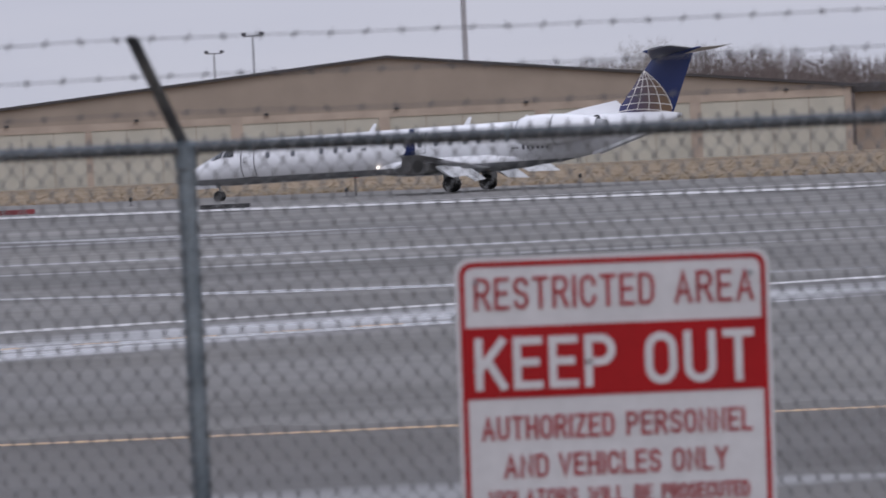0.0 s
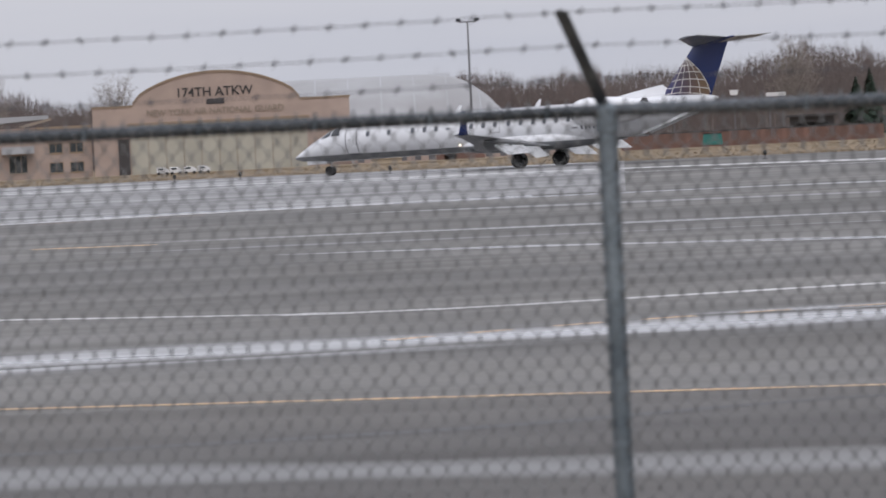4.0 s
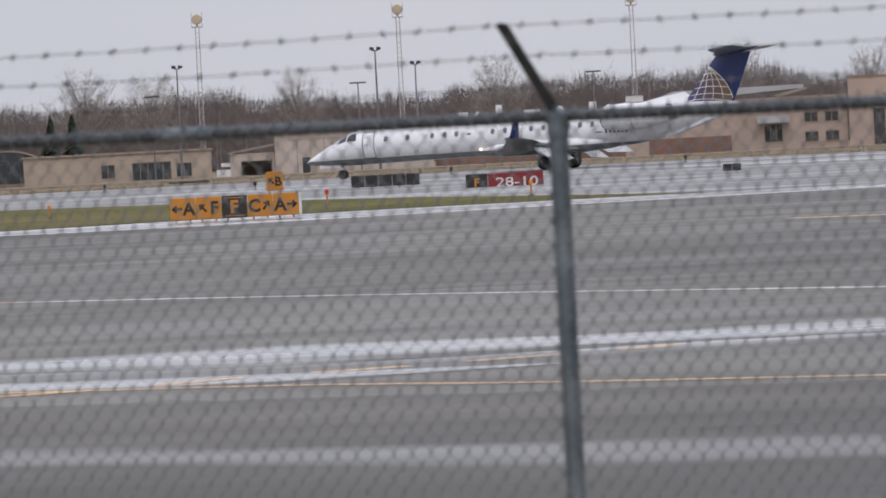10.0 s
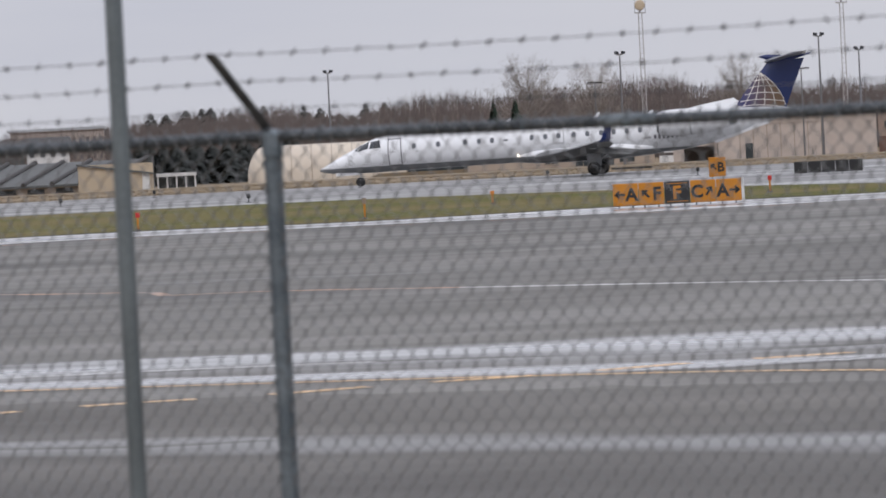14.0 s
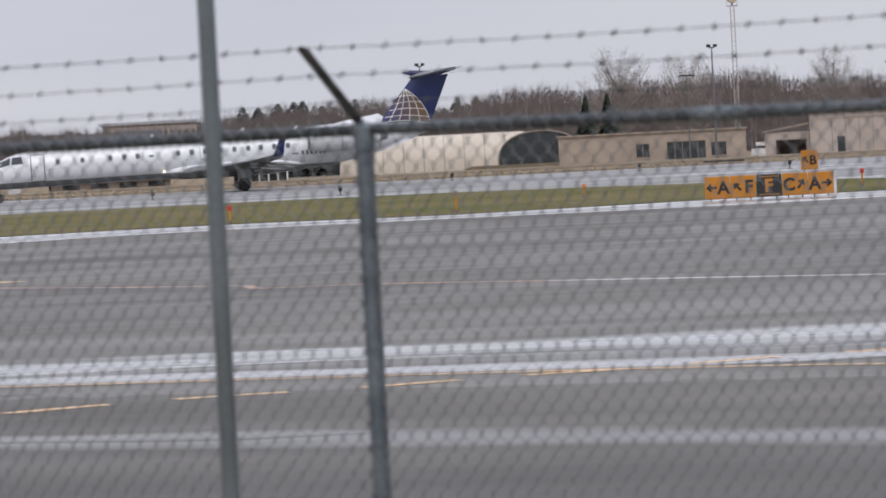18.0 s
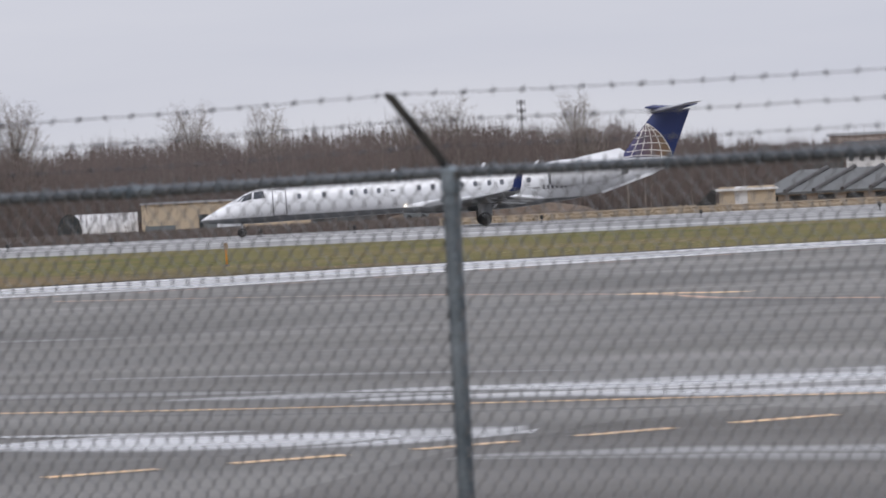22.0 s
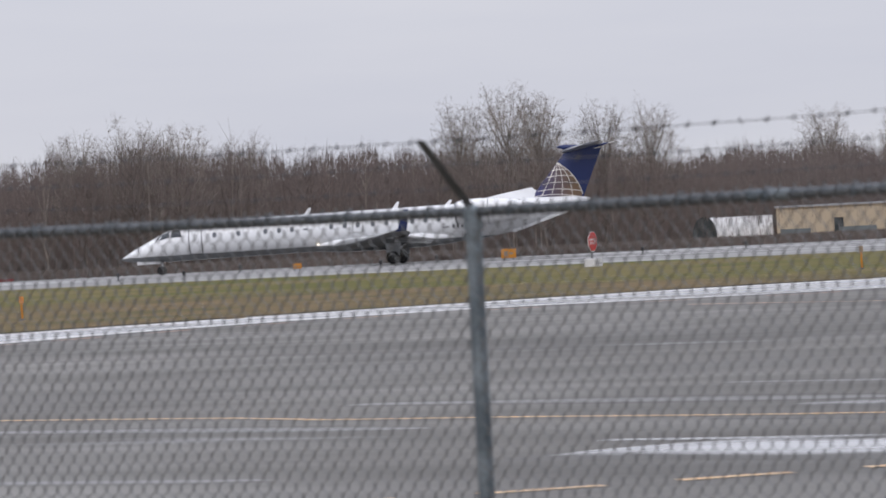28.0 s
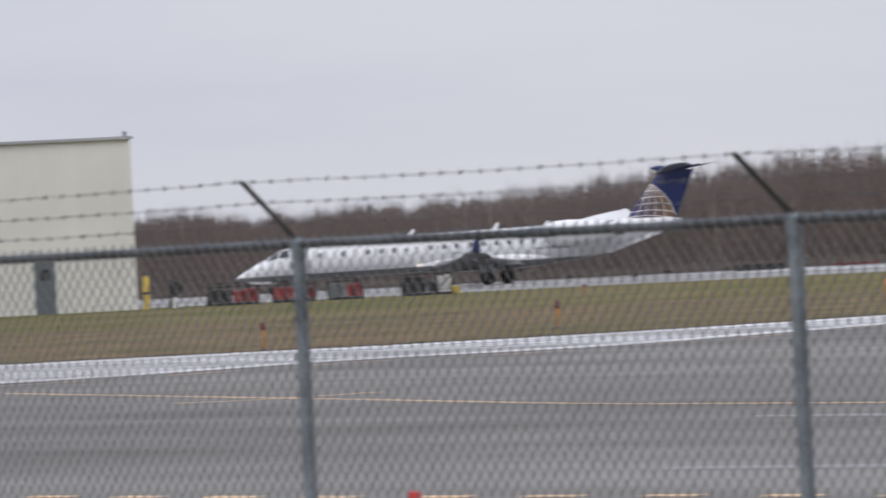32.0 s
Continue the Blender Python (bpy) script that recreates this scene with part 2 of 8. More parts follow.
def paved(name, dry, stain, damp, rough=(0.7, 0.5), gloss=0.16, level=0.62, patch=0.05, streak=0.35, soft=0.055, strip=False):
    """Paving in three scales: broad damp areas, tyre-dark streaks, grain; above level it is wet and smooth, with sky
    sheen put into the damp colour.
    """
    m = bpy.data.materials.new(name)
    m.use_nodes = True
    n, l = m.node_tree.nodes, m.node_tree.links
    b = n["Principled BSDF"]
    co = n.new("ShaderNodeTexCoord")

    def field(scale, detail, stretch=(1, 1, 1), turn=0.0):
        mp, t = n.new("ShaderNodeMapping"), n.new("ShaderNodeTexNoise")
        mp.inputs["Scale"].default_value, mp.inputs["Rotation"].default_value = stretch, (0, 0, radians(turn))
        t.inputs["Scale"].default_value, t.inputs["Detail"].default_value = scale, detail
        l.new(co.outputs["Object"], mp.inputs["Vector"])
        l.new(mp.outputs["Vector"], t.inputs["Vector"])
        return t.outputs["Fac"]

    def ramp(fac, lo, hi, c0, c1):
        r = n.new("ShaderNodeValToRGB")
        r.color_ramp.elements[0].position, r.color_ramp.elements[0].color = lo, c0
        r.color_ramp.elements[1].position, r.color_ramp.elements[1].color = hi, c1
        l.new(fac, r.inputs["Fac"])
        return r.outputs["Color"]

    def mix(mode, fac, a, c):
        x = n.new("ShaderNodeMixRGB")
        x.blend_type = mode
        for v, k in ((fac, "Fac"), (a, "Color1"), (c, "Color2")):
            if isinstance(v, (int, float)):
                x.inputs[k].default_value = v
            else:
                l.new(v, x.inputs[k])
        return x.outputs["Color"]
    broad = ramp(field(patch, 7), 0.36, 0.64, (*stain, 1), (*dry, 1))
    lanes = ramp(field(streak, 6, (0.12, 1, 1), 8), 0.3, 0.7, (0.32, 0.31, 0.3, 1), (0.68, 0.68, 0.69, 1))
    color = mix("OVERLAY", 0.85, broad, lanes)
    color = mix("OVERLAY", 0.3, color, field(7, 4))
    pools = field(streak * 0.55, 8, (0.22, 1, 1), 14)
    if strip:
        # a strip is wettest along its middle and dries out to its edges
        uv, sep = n.new("ShaderNodeUVMap"), n.new("ShaderNodeSeparateXYZ")
        l.new(uv.outputs["UV"], sep.inputs["Vector"])
        for op, a, c in (("SUBTRACT", 1.0, sep.outputs["Y"]), ("MULTIPLY", None, sep.outputs["Y"]), ("MULTIPLY_ADD", None, 1.7), ("ADD", None, pools)):
            q = n.new("ShaderNodeMath")
            q.operation = op
            if a is None:
                l.new(last, q.inputs[0])
            else:
                q.inputs[0].default_value = a
            if isinstance(c, float):
                q.inputs[1].default_value = c
            else:
                l.new(c, q.inputs[1])
            if op == "MULTIPLY_ADD":
                q.inputs[2].default_value = -0.24
            last = q.outputs[0]
        pools = last
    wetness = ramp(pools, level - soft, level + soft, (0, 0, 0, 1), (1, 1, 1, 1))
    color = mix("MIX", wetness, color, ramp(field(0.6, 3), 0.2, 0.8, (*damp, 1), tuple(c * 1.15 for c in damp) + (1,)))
    l.new(color, b.inputs["Base Color"])
    dryness = ramp(field(patch * 2.7, 5), 0.3, 0.7, (rough[1],) * 3 + (1,), (rough[0],) * 3 + (1,))
    l.new(mix("MIX", wetness, dryness, ramp(field(0.8, 2), 0.3, 0.8, (gloss,) * 3 + (1,), (gloss + 0.1,) * 3 + (1,))), b.inputs["Roughness"])
    bp = n.new("ShaderNodeBump")
    bp.inputs["Strength"].default_value, bp.inputs["Distance"].default_value = 0.18, 0.01
    l.new(field(11, 3), bp.inputs["Height"])
    l.new(bp.outputs["Normal"], b.inputs["Normal"])
    return m


M["asphalt"] = paved("worn_asphalt", (0.152, 0.146, 0.134), (0.083, 0.079, 0.072), (0.15, 0.15, 0.15), (0.82, 0.6), 0.3, 0.73)
M["concrete"] = paved("damp_concrete", (0.225, 0.222, 0.219), (0.118, 0.116, 0.114), (0.28, 0.28, 0.285), (0.6, 0.42), 0.25, 0.6, 0.07, 0.22)
M["wet"] = paved("wet_shoulder_concrete", (0.32, 0.32, 0.322), (0.2, 0.2, 0.2), (0.33, 0.335, 0.345), (0.5, 0.36), 0.15, 0.5, 0.12, 0.4)
# sky reflection is partly painted: the damp colour is paler than the dry paving
M["puddle_sheen"] = paved("puddled_sheen_paving", (0.165, 0.16, 0.153), (0.088, 0.085, 0.08), (0.27, 0.272, 0.278), (0.82, 0.6), 0.2, 0.56, 0.05, 0.35, soft=0.13, strip=True)
M["wet_sheen_core"] = paved("wet_band_sheen", (0.165, 0.16, 0.153), (0.088, 0.085, 0.08), (0.36, 0.365, 0.375), (0.82, 0.6), 0.16, 0.53, 0.05, 0.6, soft=0.17, strip=True)
M["faint_damp_sheen"] = paved("faint_damp_sheen_paving", (0.108, 0.101, 0.091), (0.058, 0.054, 0.05), (0.165, 0.164, 0.162), (0.82, 0.6), 0.4, 0.55, 0.05, 0.35, soft=0.24, strip=True)
M["old_asphalt"] = paved("old_brown_asphalt", (0.112, 0.105, 0.094), (0.058, 0.054, 0.05), (0.15, 0.15, 0.15), (0.85, 0.65), 0.3, 0.75)
M["tar"] = mat("crack_sealing_tar", (0.06, 0.06, 0.062), 0.6, 0, 0.3, patch=0.8)


# ---- building blocks ----
class Shape:
    """Collects vertices and faces of one mesh."""

    def __init__(self):
        self.v, self.f = [], []

    def add(self, verts, faces):
        k = len(self.v)
        self.v.extend(tuple(p) for p in verts)
        self.f.extend(tuple(k + i for i in q) for q in faces)
        return self

    def box(self, x0, y0, z0, x1, y1, z1):
        return self.add([(x, y, z) for z in (z0, z1) for x, y in ((x0, y0), (x1, y0), (x1, y1), (x0, y1))],
                        [(3, 2, 1, 0), (4, 5, 6, 7), (0, 1, 5, 4), (1, 2, 6, 5), (2, 3, 7, 6), (3, 0, 4, 7)])

    def slab(self, outline, axis, lo, hi):
        """A flat outline pulled out along an axis: 0 x, 1 y, 2 z."""
        def at(p, d):
            q = list(p)
            q.insert(axis, d)
            return q
        n = len(outline)
        return self.add([at(p, lo) for p in outline] + [at(p, hi) for p in outline],
                        [tuple(range(n - 1, -1, -1)), tuple(range(n, 2 * n))] + [(i, (i + 1) % n, n + (i + 1) % n, n + i) for i in range(n)])

    def tube(self, points, radius, sides=8, caps=True):
        pts = [Vector(p) for p in points]
        radii = radius if isinstance(radius, (list, tuple)) else [radius] * len(pts)
        rings = []
        for i, p in enumerate(pts):
            way = (pts[min(i + 1, len(pts) - 1)] - pts[max(i - 1, 0)]).normalized()
            side = way.cross(Vector((0, 0, 1)) if abs(way.z) < 0.9 else Vector((1, 0, 0))).normalized()
            up = side.cross(way)
            rings.append([p + (side * math.cos(a) + up * math.sin(a)) * radii[i] for a in (2 * math.pi * k / sides for k in range(sides))])
        return self.loft(rings, caps)

    def loft(self, rings, caps=True):
        n, k = len(rings[0]), len(self.v)
        for r in rings:
            self.v.extend(tuple(p) for p in r)
        for i in range(len(rings) - 1):
            for j in range(n):
                a, b = k + i * n + j, k + i * n + (j + 1) % n
                self.f.append((a, b, b + n, a + n))
        if caps:
            self.f.append(tuple(range(k + n - 1, k - 1, -1)))
            self.f.append(tuple(range(k + (len(rings) - 1) * n, k + len(rings) * n)))
        return self

    def mesh(self, name, material, smooth=False, bevel=0.0):
        me = bpy.data.meshes.new(name)
        me.from_pydata(self.v, [], self.f)
        if bevel:
            bm = bmesh.new()
            bm.from_mesh(me)
            bmesh.ops.recalc_face_normals(bm, faces=bm.faces)
            bmesh.ops.bevel(bm, geom=[e for e in bm.edges if e.calc_face_angle(0) > 0.6], offset=bevel, segments=1, affect="EDGES")
            bm.to_mesh(me)
            bm.free()
        me.materials.append(material)
        if smooth:
            me.shade_smooth()
            me.set_sharp_from_angle(angle=radians(40))
        return me


def thing(name, m=None, label="", category="", group="", kind="", data=None):
    ob = new(name, data)
    ob.matrix_world = m or Matrix()
    return tagged(ob, label, category, group, kind)


def part(name, shape, material, parent, label="", smooth=False, bevel=0.0, m=None, kind=""):
    me = shape if isinstance(shape, bpy.types.Mesh) else shape.mesh(name, material, smooth, bevel)
    ob = new(name, me)
    ob.parent = parent
    if m:
        ob.matrix_basis = m
    return tagged(ob, label, kind=kind)


def letters(text, height, material, depth=0.004, width=None, bold=0.012):
    """A mesh of raised lettering in the x-z plane that faces -y, centred."""
    cu = bpy.data.curves.new("lettering", "FONT")
    cu.body, cu.align_x, cu.align_y, cu.extrude, cu.resolution_u = text, "CENTER", "CENTER", depth, 3
    cu.offset = bold
    ob = bpy.data.objects.new("lettering", cu)
    scene.collection.objects.link(ob)
    bpy.context.view_layer.update()
    me = bpy.data.meshes.new_from_object(ob)
    bpy.data.objects.remove(ob)
    xs, ys = [v.co.x for v in me.vertices], [v.co.y for v in me.vertices]
    s = height / (max(ys) - min(ys))
    sx = width / (max(xs) - min(xs)) if width else s
    mx, my = (max(xs) + min(xs)) / 2, (max(ys) + min(ys)) / 2
    for v in me.vertices:
        v.co = ((v.co.x - mx) * sx, -v.co.z, (v.co.y - my) * s)
    me.materials.clear()
    me.materials.append(material)
    return me


def bow(cx, cz, rx, rz, a0, a1, n=8):
    return [(cx + rx * math.cos(radians(a0 + (a1 - a0) * k / n)), cz + rz * math.sin(radians(a0 + (a1 - a0) * k / n))) for k in range(n + 1)]


def stencil(word, width, height, pen):
    """Narrow sign-painter's capitals of even stroke in the x-z plane, from the origin to the right."""
    rings = {"O": [bow(0.28, 0.7, 0.28, 0.3, 0, 180) + bow(0.28, 0.3, 0.28, 0.3, 180, 360) + [(0.56, 0.7)]],
             "C": [bow(0.28, 0.7, 0.28, 0.3, 5, 180) + bow(0.28, 0.3, 0.28, 0.3, 180, 355)],
             "S": [bow(0.27, 0.75, 0.26, 0.25, 15, 270) + bow(0.27, 0.25, 0.26, 0.25, 90, -165)],
             "D": [[(0, 0), (0, 1), (0.24, 1)] + bow(0.24, 0.68, 0.31, 0.32, 90, 0) + bow(0.24, 0.32, 0.31, 0.32, 0, -90) + [(0, 0)]],
             "U": [[(0, 1), (0, 0.28)] + bow(0.28, 0.28, 0.28, 0.28, 180, 360) + [(0.56, 1)]],
             "P": [[(0, 0), (0, 1), (0.3, 1)] + bow(0.3, 0.735, 0.25, 0.265, 90, -90) + [(0, 0.47)]],
             "R": [[(0, 0), (0, 1), (0.3, 1)] + bow(0.3, 0.745, 0.25, 0.255, 90, -90) + [(0, 0.49)], [(0.29, 0.49), (0.56, 0)]],
             "B": [[(0, 0), (0, 1), (0.3, 1)] + bow(0.3, 0.76, 0.23, 0.24, 90, -90) + [(0, 0.52)], [(0.3, 0.52)] + bow(0.3, 0.26, 0.26, 0.26, 90, -90) + [(0, 0)]],
             "A": [[(0, 0), (0.3, 1), (0.6, 0)], [(0.12, 0.32), (0.48, 0.32)]], "E": [[(0.5, 1), (0, 1), (0, 0), (0.5, 0)], [(0, 0.52), (0.43, 0.52)]],
             "H": [[(0, 0), (0, 1)], [(0.54, 0), (0.54, 1)], [(0, 0.5), (0.54, 0.5)]], "I": [[(0, 0), (0, 1)]], "K": [[(0, 0), (0, 1)], [(0.54, 1), (0, 0.36)], [(0.2, 0.58), (0.56, 0)]],
             "L": [[(0, 1), (0, 0), (0.48, 0)]], "N": [[(0, 0), (0, 1), (0.54, 0), (0.54, 1)]], "T": [[(0, 1), (0.54, 1)], [(0.27, 1), (0.27, 0)]], "V": [[(0, 1), (0.29, 0), (0.58, 1)]],
             "W": [[(0, 1), (0.2, 0), (0.4, 0.9), (0.6, 0), (0.8, 1)]], "Y": [[(0, 1), (0.28, 0.48), (0.56, 1)], [(0.28, 0.48), (0.28, 0)]], "Z": [[(0, 1), (0.52, 1), (0, 0), (0.52, 0)]]}
    gap, run, spots = 0.34, 0.0, []
    for c in word:
        spots.append(run)
        run += max(x for line in rings[c] for x, z in line) + gap
    k = (width - pen) / (run - gap)
    s = Shape()
    for c, x0 in zip(word, spots):
        for lift, line in enumerate(rings[c]):
            pts = [Vector((pen / 2 + (x0 + x) * k, pen / 2 + z * (height - pen))) for x, z in line]
            pts = [p for i, p in enumerate(pts) if not i or (p - pts[i - 1]).length > 1e-5]
            ring = (pts[0] - pts[-1]).length < 1e-5
            left, right = [], []
            for i, p in enumerate(pts):
                a = (p - pts[i - 1]).normalized() if i else (pts[1] - p).normalized()
                b = (pts[i + 1] - p).normalized() if i + 1 < len(pts) else a
                if (a + b).length < 0.2:
                    b = a
                n = Vector((-(a + b).y, (a + b).x)).normalized()
                n *= pen / 2 / max(0.45, n.dot(Vector((-a.y, a.x))))
                e = a * (0 if ring else -pen / 2 if i == 0 else pen / 2 if i + 1 == len(pts) else 0)
                left.append(p + n + e)
                right.append(p - n + e)
            m = len(pts)
            y = -0.0012 * lift
            s.add([(q.x, y, q.y) for q in left + right], [(i, m + i, m + i + 1, i + 1) for i in range(m - 1)])
    return s


def ground_z(d, n=99.0):
    """Height of the land: a low bank at the fence, level airfield, a gentle fall beyond it."""
    if n < 27:
        return 0.95 * min(1.0, max(0.0, (27 - n) / 4.5))
    return -max(0.0, d - 370) * 0.0062 if d < 900 else -3.286 - (d - 900) * 0.0008


def bearing(az, d, z=0.0):
    """A point at a bearing (degrees left of the first view), a distance and a height."""
    return Vector((-d * math.sin(radians(az)), d * math.cos(radians(az)), z))


def ease(a, b, v):
    u = min(max((v - a) / (b - a), 0.0), 1.0)
    return u * u * (3 - 2 * u)


def lie(az, d, z=0.0):
    """A point of the paved field: level ground, but for a shallow hollow in the runway on the right."""
    k = 1 + 0.105 * ease(11.5, -0.5, az) * ease(-70, -30, az) * ease(130, 225, d) * (1 - ease(360, 600, d))
    return bearing(az, d * k, 2.75 + (z - 2.75) * k)


def facing(az, d, z=None, turn=0.0):
    """A pose on the land whose local -y looks back at the lens, x to its right."""
    p = bearing(az, d, ground_z(d)) if z is None else lie(az, d, z)
    return Matrix.Translation(p) @ Matrix.Rotation(radians(az + turn), 4, "Z")


# ---- land and pavements ----
FENCE_TURN, FENCE_OUT = 9.0, 19.905          # the fence line: the bearing of its normal and its distance
F_ALONG = Vector((-math.cos(radians(FENCE_TURN)), -math.sin(radians(FENCE_TURN)), 0))
F_NORMAL = Vector((-math.sin(radians(FENCE_TURN)), math.cos(radians(FENCE_TURN)), 0))


def curve_at(points, a):
    """Smooth value at a along (a, value) control points."""
    for i in range(len(points) - 1):
        (a0, v0), (a1, v1) = points[i], points[i + 1]
        if a <= a1 or i == len(points) - 2:
            m0 = (v1 - points[max(i - 1, 0)][1]) / (a1 - points[max(i - 1, 0)][0])
            m1 = (points[min(i + 2, len(points) - 1)][1] - v0) / (points[min(i + 2, len(points) - 1)][0] - a0)
            h = a1 - a0
            u = min(max((a - a0) / h, 0), 1)
            return (2 * u**3 - 3 * u**2 + 1) * v0 + (u**3 - 2 * u**2 + u) * h * m0 + (3 * u**2 - 2 * u**3) * v1 + (u**3 - u**2) * h * m1


def sheet(name, a0, a1, near, far, z, material, label, step=0.5, rows=1, ragged=0.0, category="ground"):
    """A sheet of paving or turf between two smooth borders, each a function of the bearing."""
    s = Shape()
    n = round((a1 - a0) / step)
    rings = []
    for i in range(n + 1):
        a = a0 + (a1 - a0) * i / n
        d0, d1 = near(a), far(a)
        d0 += ragged * (noise.noise((a * 2.1, 3.0, 0)) + 0.5 * noise.noise((a * 7.0, 9.0, 0)))
        d1 += ragged * (noise.noise((a * 2.3, 5.0, 0)) + 0.5 * noise.noise((a * 6.0, 1.0, 0)))
        rings.append([lie(a, d0 + (d1 - d0) * k / rows, z) for k in range(rows + 1)])
    w = rows + 1
    s.add([p for r in rings for p in r], [(i * w + k + w, i * w + k, i * w + k + 1, i * w + k + w + 1) for i in range(n) for k in range(rows)])
    return thing(name, label=label, category=category, kind="structure", data=s.mesh(name, material))


def ribbon(name, points, width, z, material, label, ragged=0.0, step=1.0, category="marking", dash=None, taper=False, phase=0.0):
    """A painted line or paving strip along a smooth line in plan; dash: (length, period) in metres."""
    pts = [Vector((x, y, 0)) for x, y in points]
    fine = []
    for i in range(len(pts) - 1):
        p0, p1, p2, p3 = pts[max(i - 1, 0)], pts[i], pts[i + 1], pts[min(i + 2, len(pts) - 1)]
        k = max(2, int((p2 - p1).length / step))
        for j in range(k):
            u = j / k
            fine.append(0.5 * (2 * p1 + (p2 - p0) * u + (2 * p0 - 5 * p1 + 4 * p2 - p3) * u * u + (3 * p1 - p0 - 3 * p2 + p3) * u**3))
    fine.append(pts[-1])
    s, run = Shape(), 0.0
    for i in range(len(fine) - 1):
        a, b = fine[i], fine[i + 1]
        run += (b - a).length
        if dash and (run + phase) % dash[1] > dash[0]:
            continue
        wa = [width * (1 + ragged * noise.noise((j * 0.23, 7.7, 0))) for j in (i, i + 1)]
        if taper:
            wa = [w * (0.05 + 0.95 * min(1.0, 7 * j / len(fine), 7 * (1 - j / len(fine)))) for w, j in zip(wa, (i, i + 1))]
        sa = (fine[min(i + 1, len(fine) - 1)] - fine[max(i - 1, 0)]).normalized().cross(Vector((0, 0, 1)))
        sb = (fine[min(i + 2, len(fine) - 1)] - fine[i]).normalized().cross(Vector((0, 0, 1)))
        quad = (a - sa * wa[0] / 2, a + sa * wa[0] / 2, b + sb * wa[1] / 2, b - sb * wa[1] / 2)
        s.add([lie(math.degrees(math.atan2(-q.x, q.y)), q.length, z) for q in quad], [(0, 1, 2, 3)])
    me = s.mesh(name, material)
    across = me.uv_layers.new(name="across")
    for k in range(len(me.loops)):
        across.data[k].uv = (0.5, (0.0, 1.0, 1.0, 0.0)[k % 4])
    return thing(name, label=label, category=category, kind="structure", data=me)


def build_ground():
    s, rings = Shape(), []
    dists = [0.01, 6, 12, 17, 20, 22, 24, 26, 28, 30, 33, 37, 42, 50, 70, 100, 150, 190, 220, 250, 275, 300, 370, 450, 560, 700, 900, 1300, 2200, 4500]
    steps = 120
    for d in dists:
        ring = []
        for k in range(steps):
            az = 360.0 * k / steps
            p = bearing(az, d)
            z = ground_z(d, p.dot(F_NORMAL) if d < 60 else 99)
            # the bed of the pavements lies a little lower than their tops
            if 45 < d < 310 and (az < 72 or az > 340):
                z -= 0.1 if d < 240 else 0.05
            p = lie(az if az < 180 else az - 360, d, z)
            ring.append(p)
        rings.append(ring)
    s.loft([list(reversed(r)) for r in rings], caps=False)
    s.f.append(tuple(range(steps)))
    thing("ground", label="dead brown winter grass on level airfield land", category="ground", kind="structure", data=s.mesh("ground", M["dry_grass"], True))

    far_edge = [(-14, 215), (-8, 232), (-4, 246), (0, 263), (5, 281), (10, 300), (13.4, 312), (17, 327), (20.3, 338), (25, 335), (31, 333), (36, 331), (41, 331), (46, 334), (51.4, 341), (58, 350), (66, 362)]
    turf_far = [(19.6, 190), (21, 200), (24, 228), (28, 250), (31, 254), (36, 256), (40, 264), (44, 275), (50, 283), (56, 286), (66, 290)]
    turf_near = [(19.6, 190), (21, 190), (25, 187), (28, 182), (31, 186), (36, 179), (40, 173), (44, 163), (50, 148), (56, 147), (66, 150)]
    band = [(14, 186), (16.9, 184), (21.2, 178), (25.3, 172.5), (31, 174), (36.5, 161), (38.7, 156), (42.3, 155), (45, 149), (50, 131), (53, 129), (56, 124), (66, 120)]
    near = lambda a: 28.5 / max(0.2, math.cos(radians(a - FENCE_TURN)))
    sheet("road_apron", -14, 66, near, lambda a: curve_at(far_edge, a), 0.03, M["asphalt"], "grey worn asphalt taxiway with streaks and damp patches", rows=18, category="taxiway")
    sheet("road_old_asphalt", -14, 43.5, near, lambda a: 51.0 / math.cos(radians(a)) + (near(a) + 1.0 - 51.0 / math.cos(radians(a))) * ease(32, 43, a), 0.0315, M["old_asphalt"], "older brownish asphalt lane along the fence", ragged=0.9, rows=2, category="pavement")
    runway_near = lambda a: (curve_at(turf_far, a) if a > 19.6 else 190 + (19.6 - a) * (0.15 if a > 14 else -1.2) + (0 if a > 14 else 7.56)) - 0.5
    sheet("road_runway", 12.5, 66, runway_near, lambda a: curve_at(far_edge, a), 0.04, M["concrete"], "pale damp concrete runway strip with rough edges", ragged=0.6, rows=6, category="runway")
    sheet("ground_turf", 19.7, 66, lambda a: curve_at(turf_near, a), lambda a: curve_at(turf_far, a), 0.046, M["green_grass"], "dull green and brown turf island between pavements", ragged=1.2, rows=6, step=0.25, category="grass")
    sheet("ground_brown_turf", 36, 66, lambda a: curve_at(turf_near, a) + 0.6, lambda a: curve_at(turf_near, a) + (curve_at(turf_far, a) - curve_at(turf_near, a)) * (0.1 + 0.36 * ease(36, 46, a)), 0.049, M["brown_turf"], "dead brown turf along the pavement edge", ragged=5.0, rows=2, step=0.1, category="grass")
    sheet("road_shoulder", 13.5, 66, lambda a: curve_at(band, a), lambda a: curve_at(turf_near, a) if a > 19.6 else 190.0, 0.035, M["wet"], "pale concrete shoulder beside the turf", ragged=0.5, category="shoulder")
    # wet bands that mirror the sky, partly by a paler colour painted for its reflection
    ribbon("road_wet_band", [(20, 92), (8, 85), (-2, 78.5), (-8, 72), (-12, 68.2), (-16, 65.6), (-20, 64), (-24, 61.4), (-29, 60), (-34, 58.6), (-39, 56.6), (-45, 55.6)], 7.6, 0.033, M["puddle_sheen"], "pale wet paving band across the asphalt", 0.3, category="pavement", taper=True)
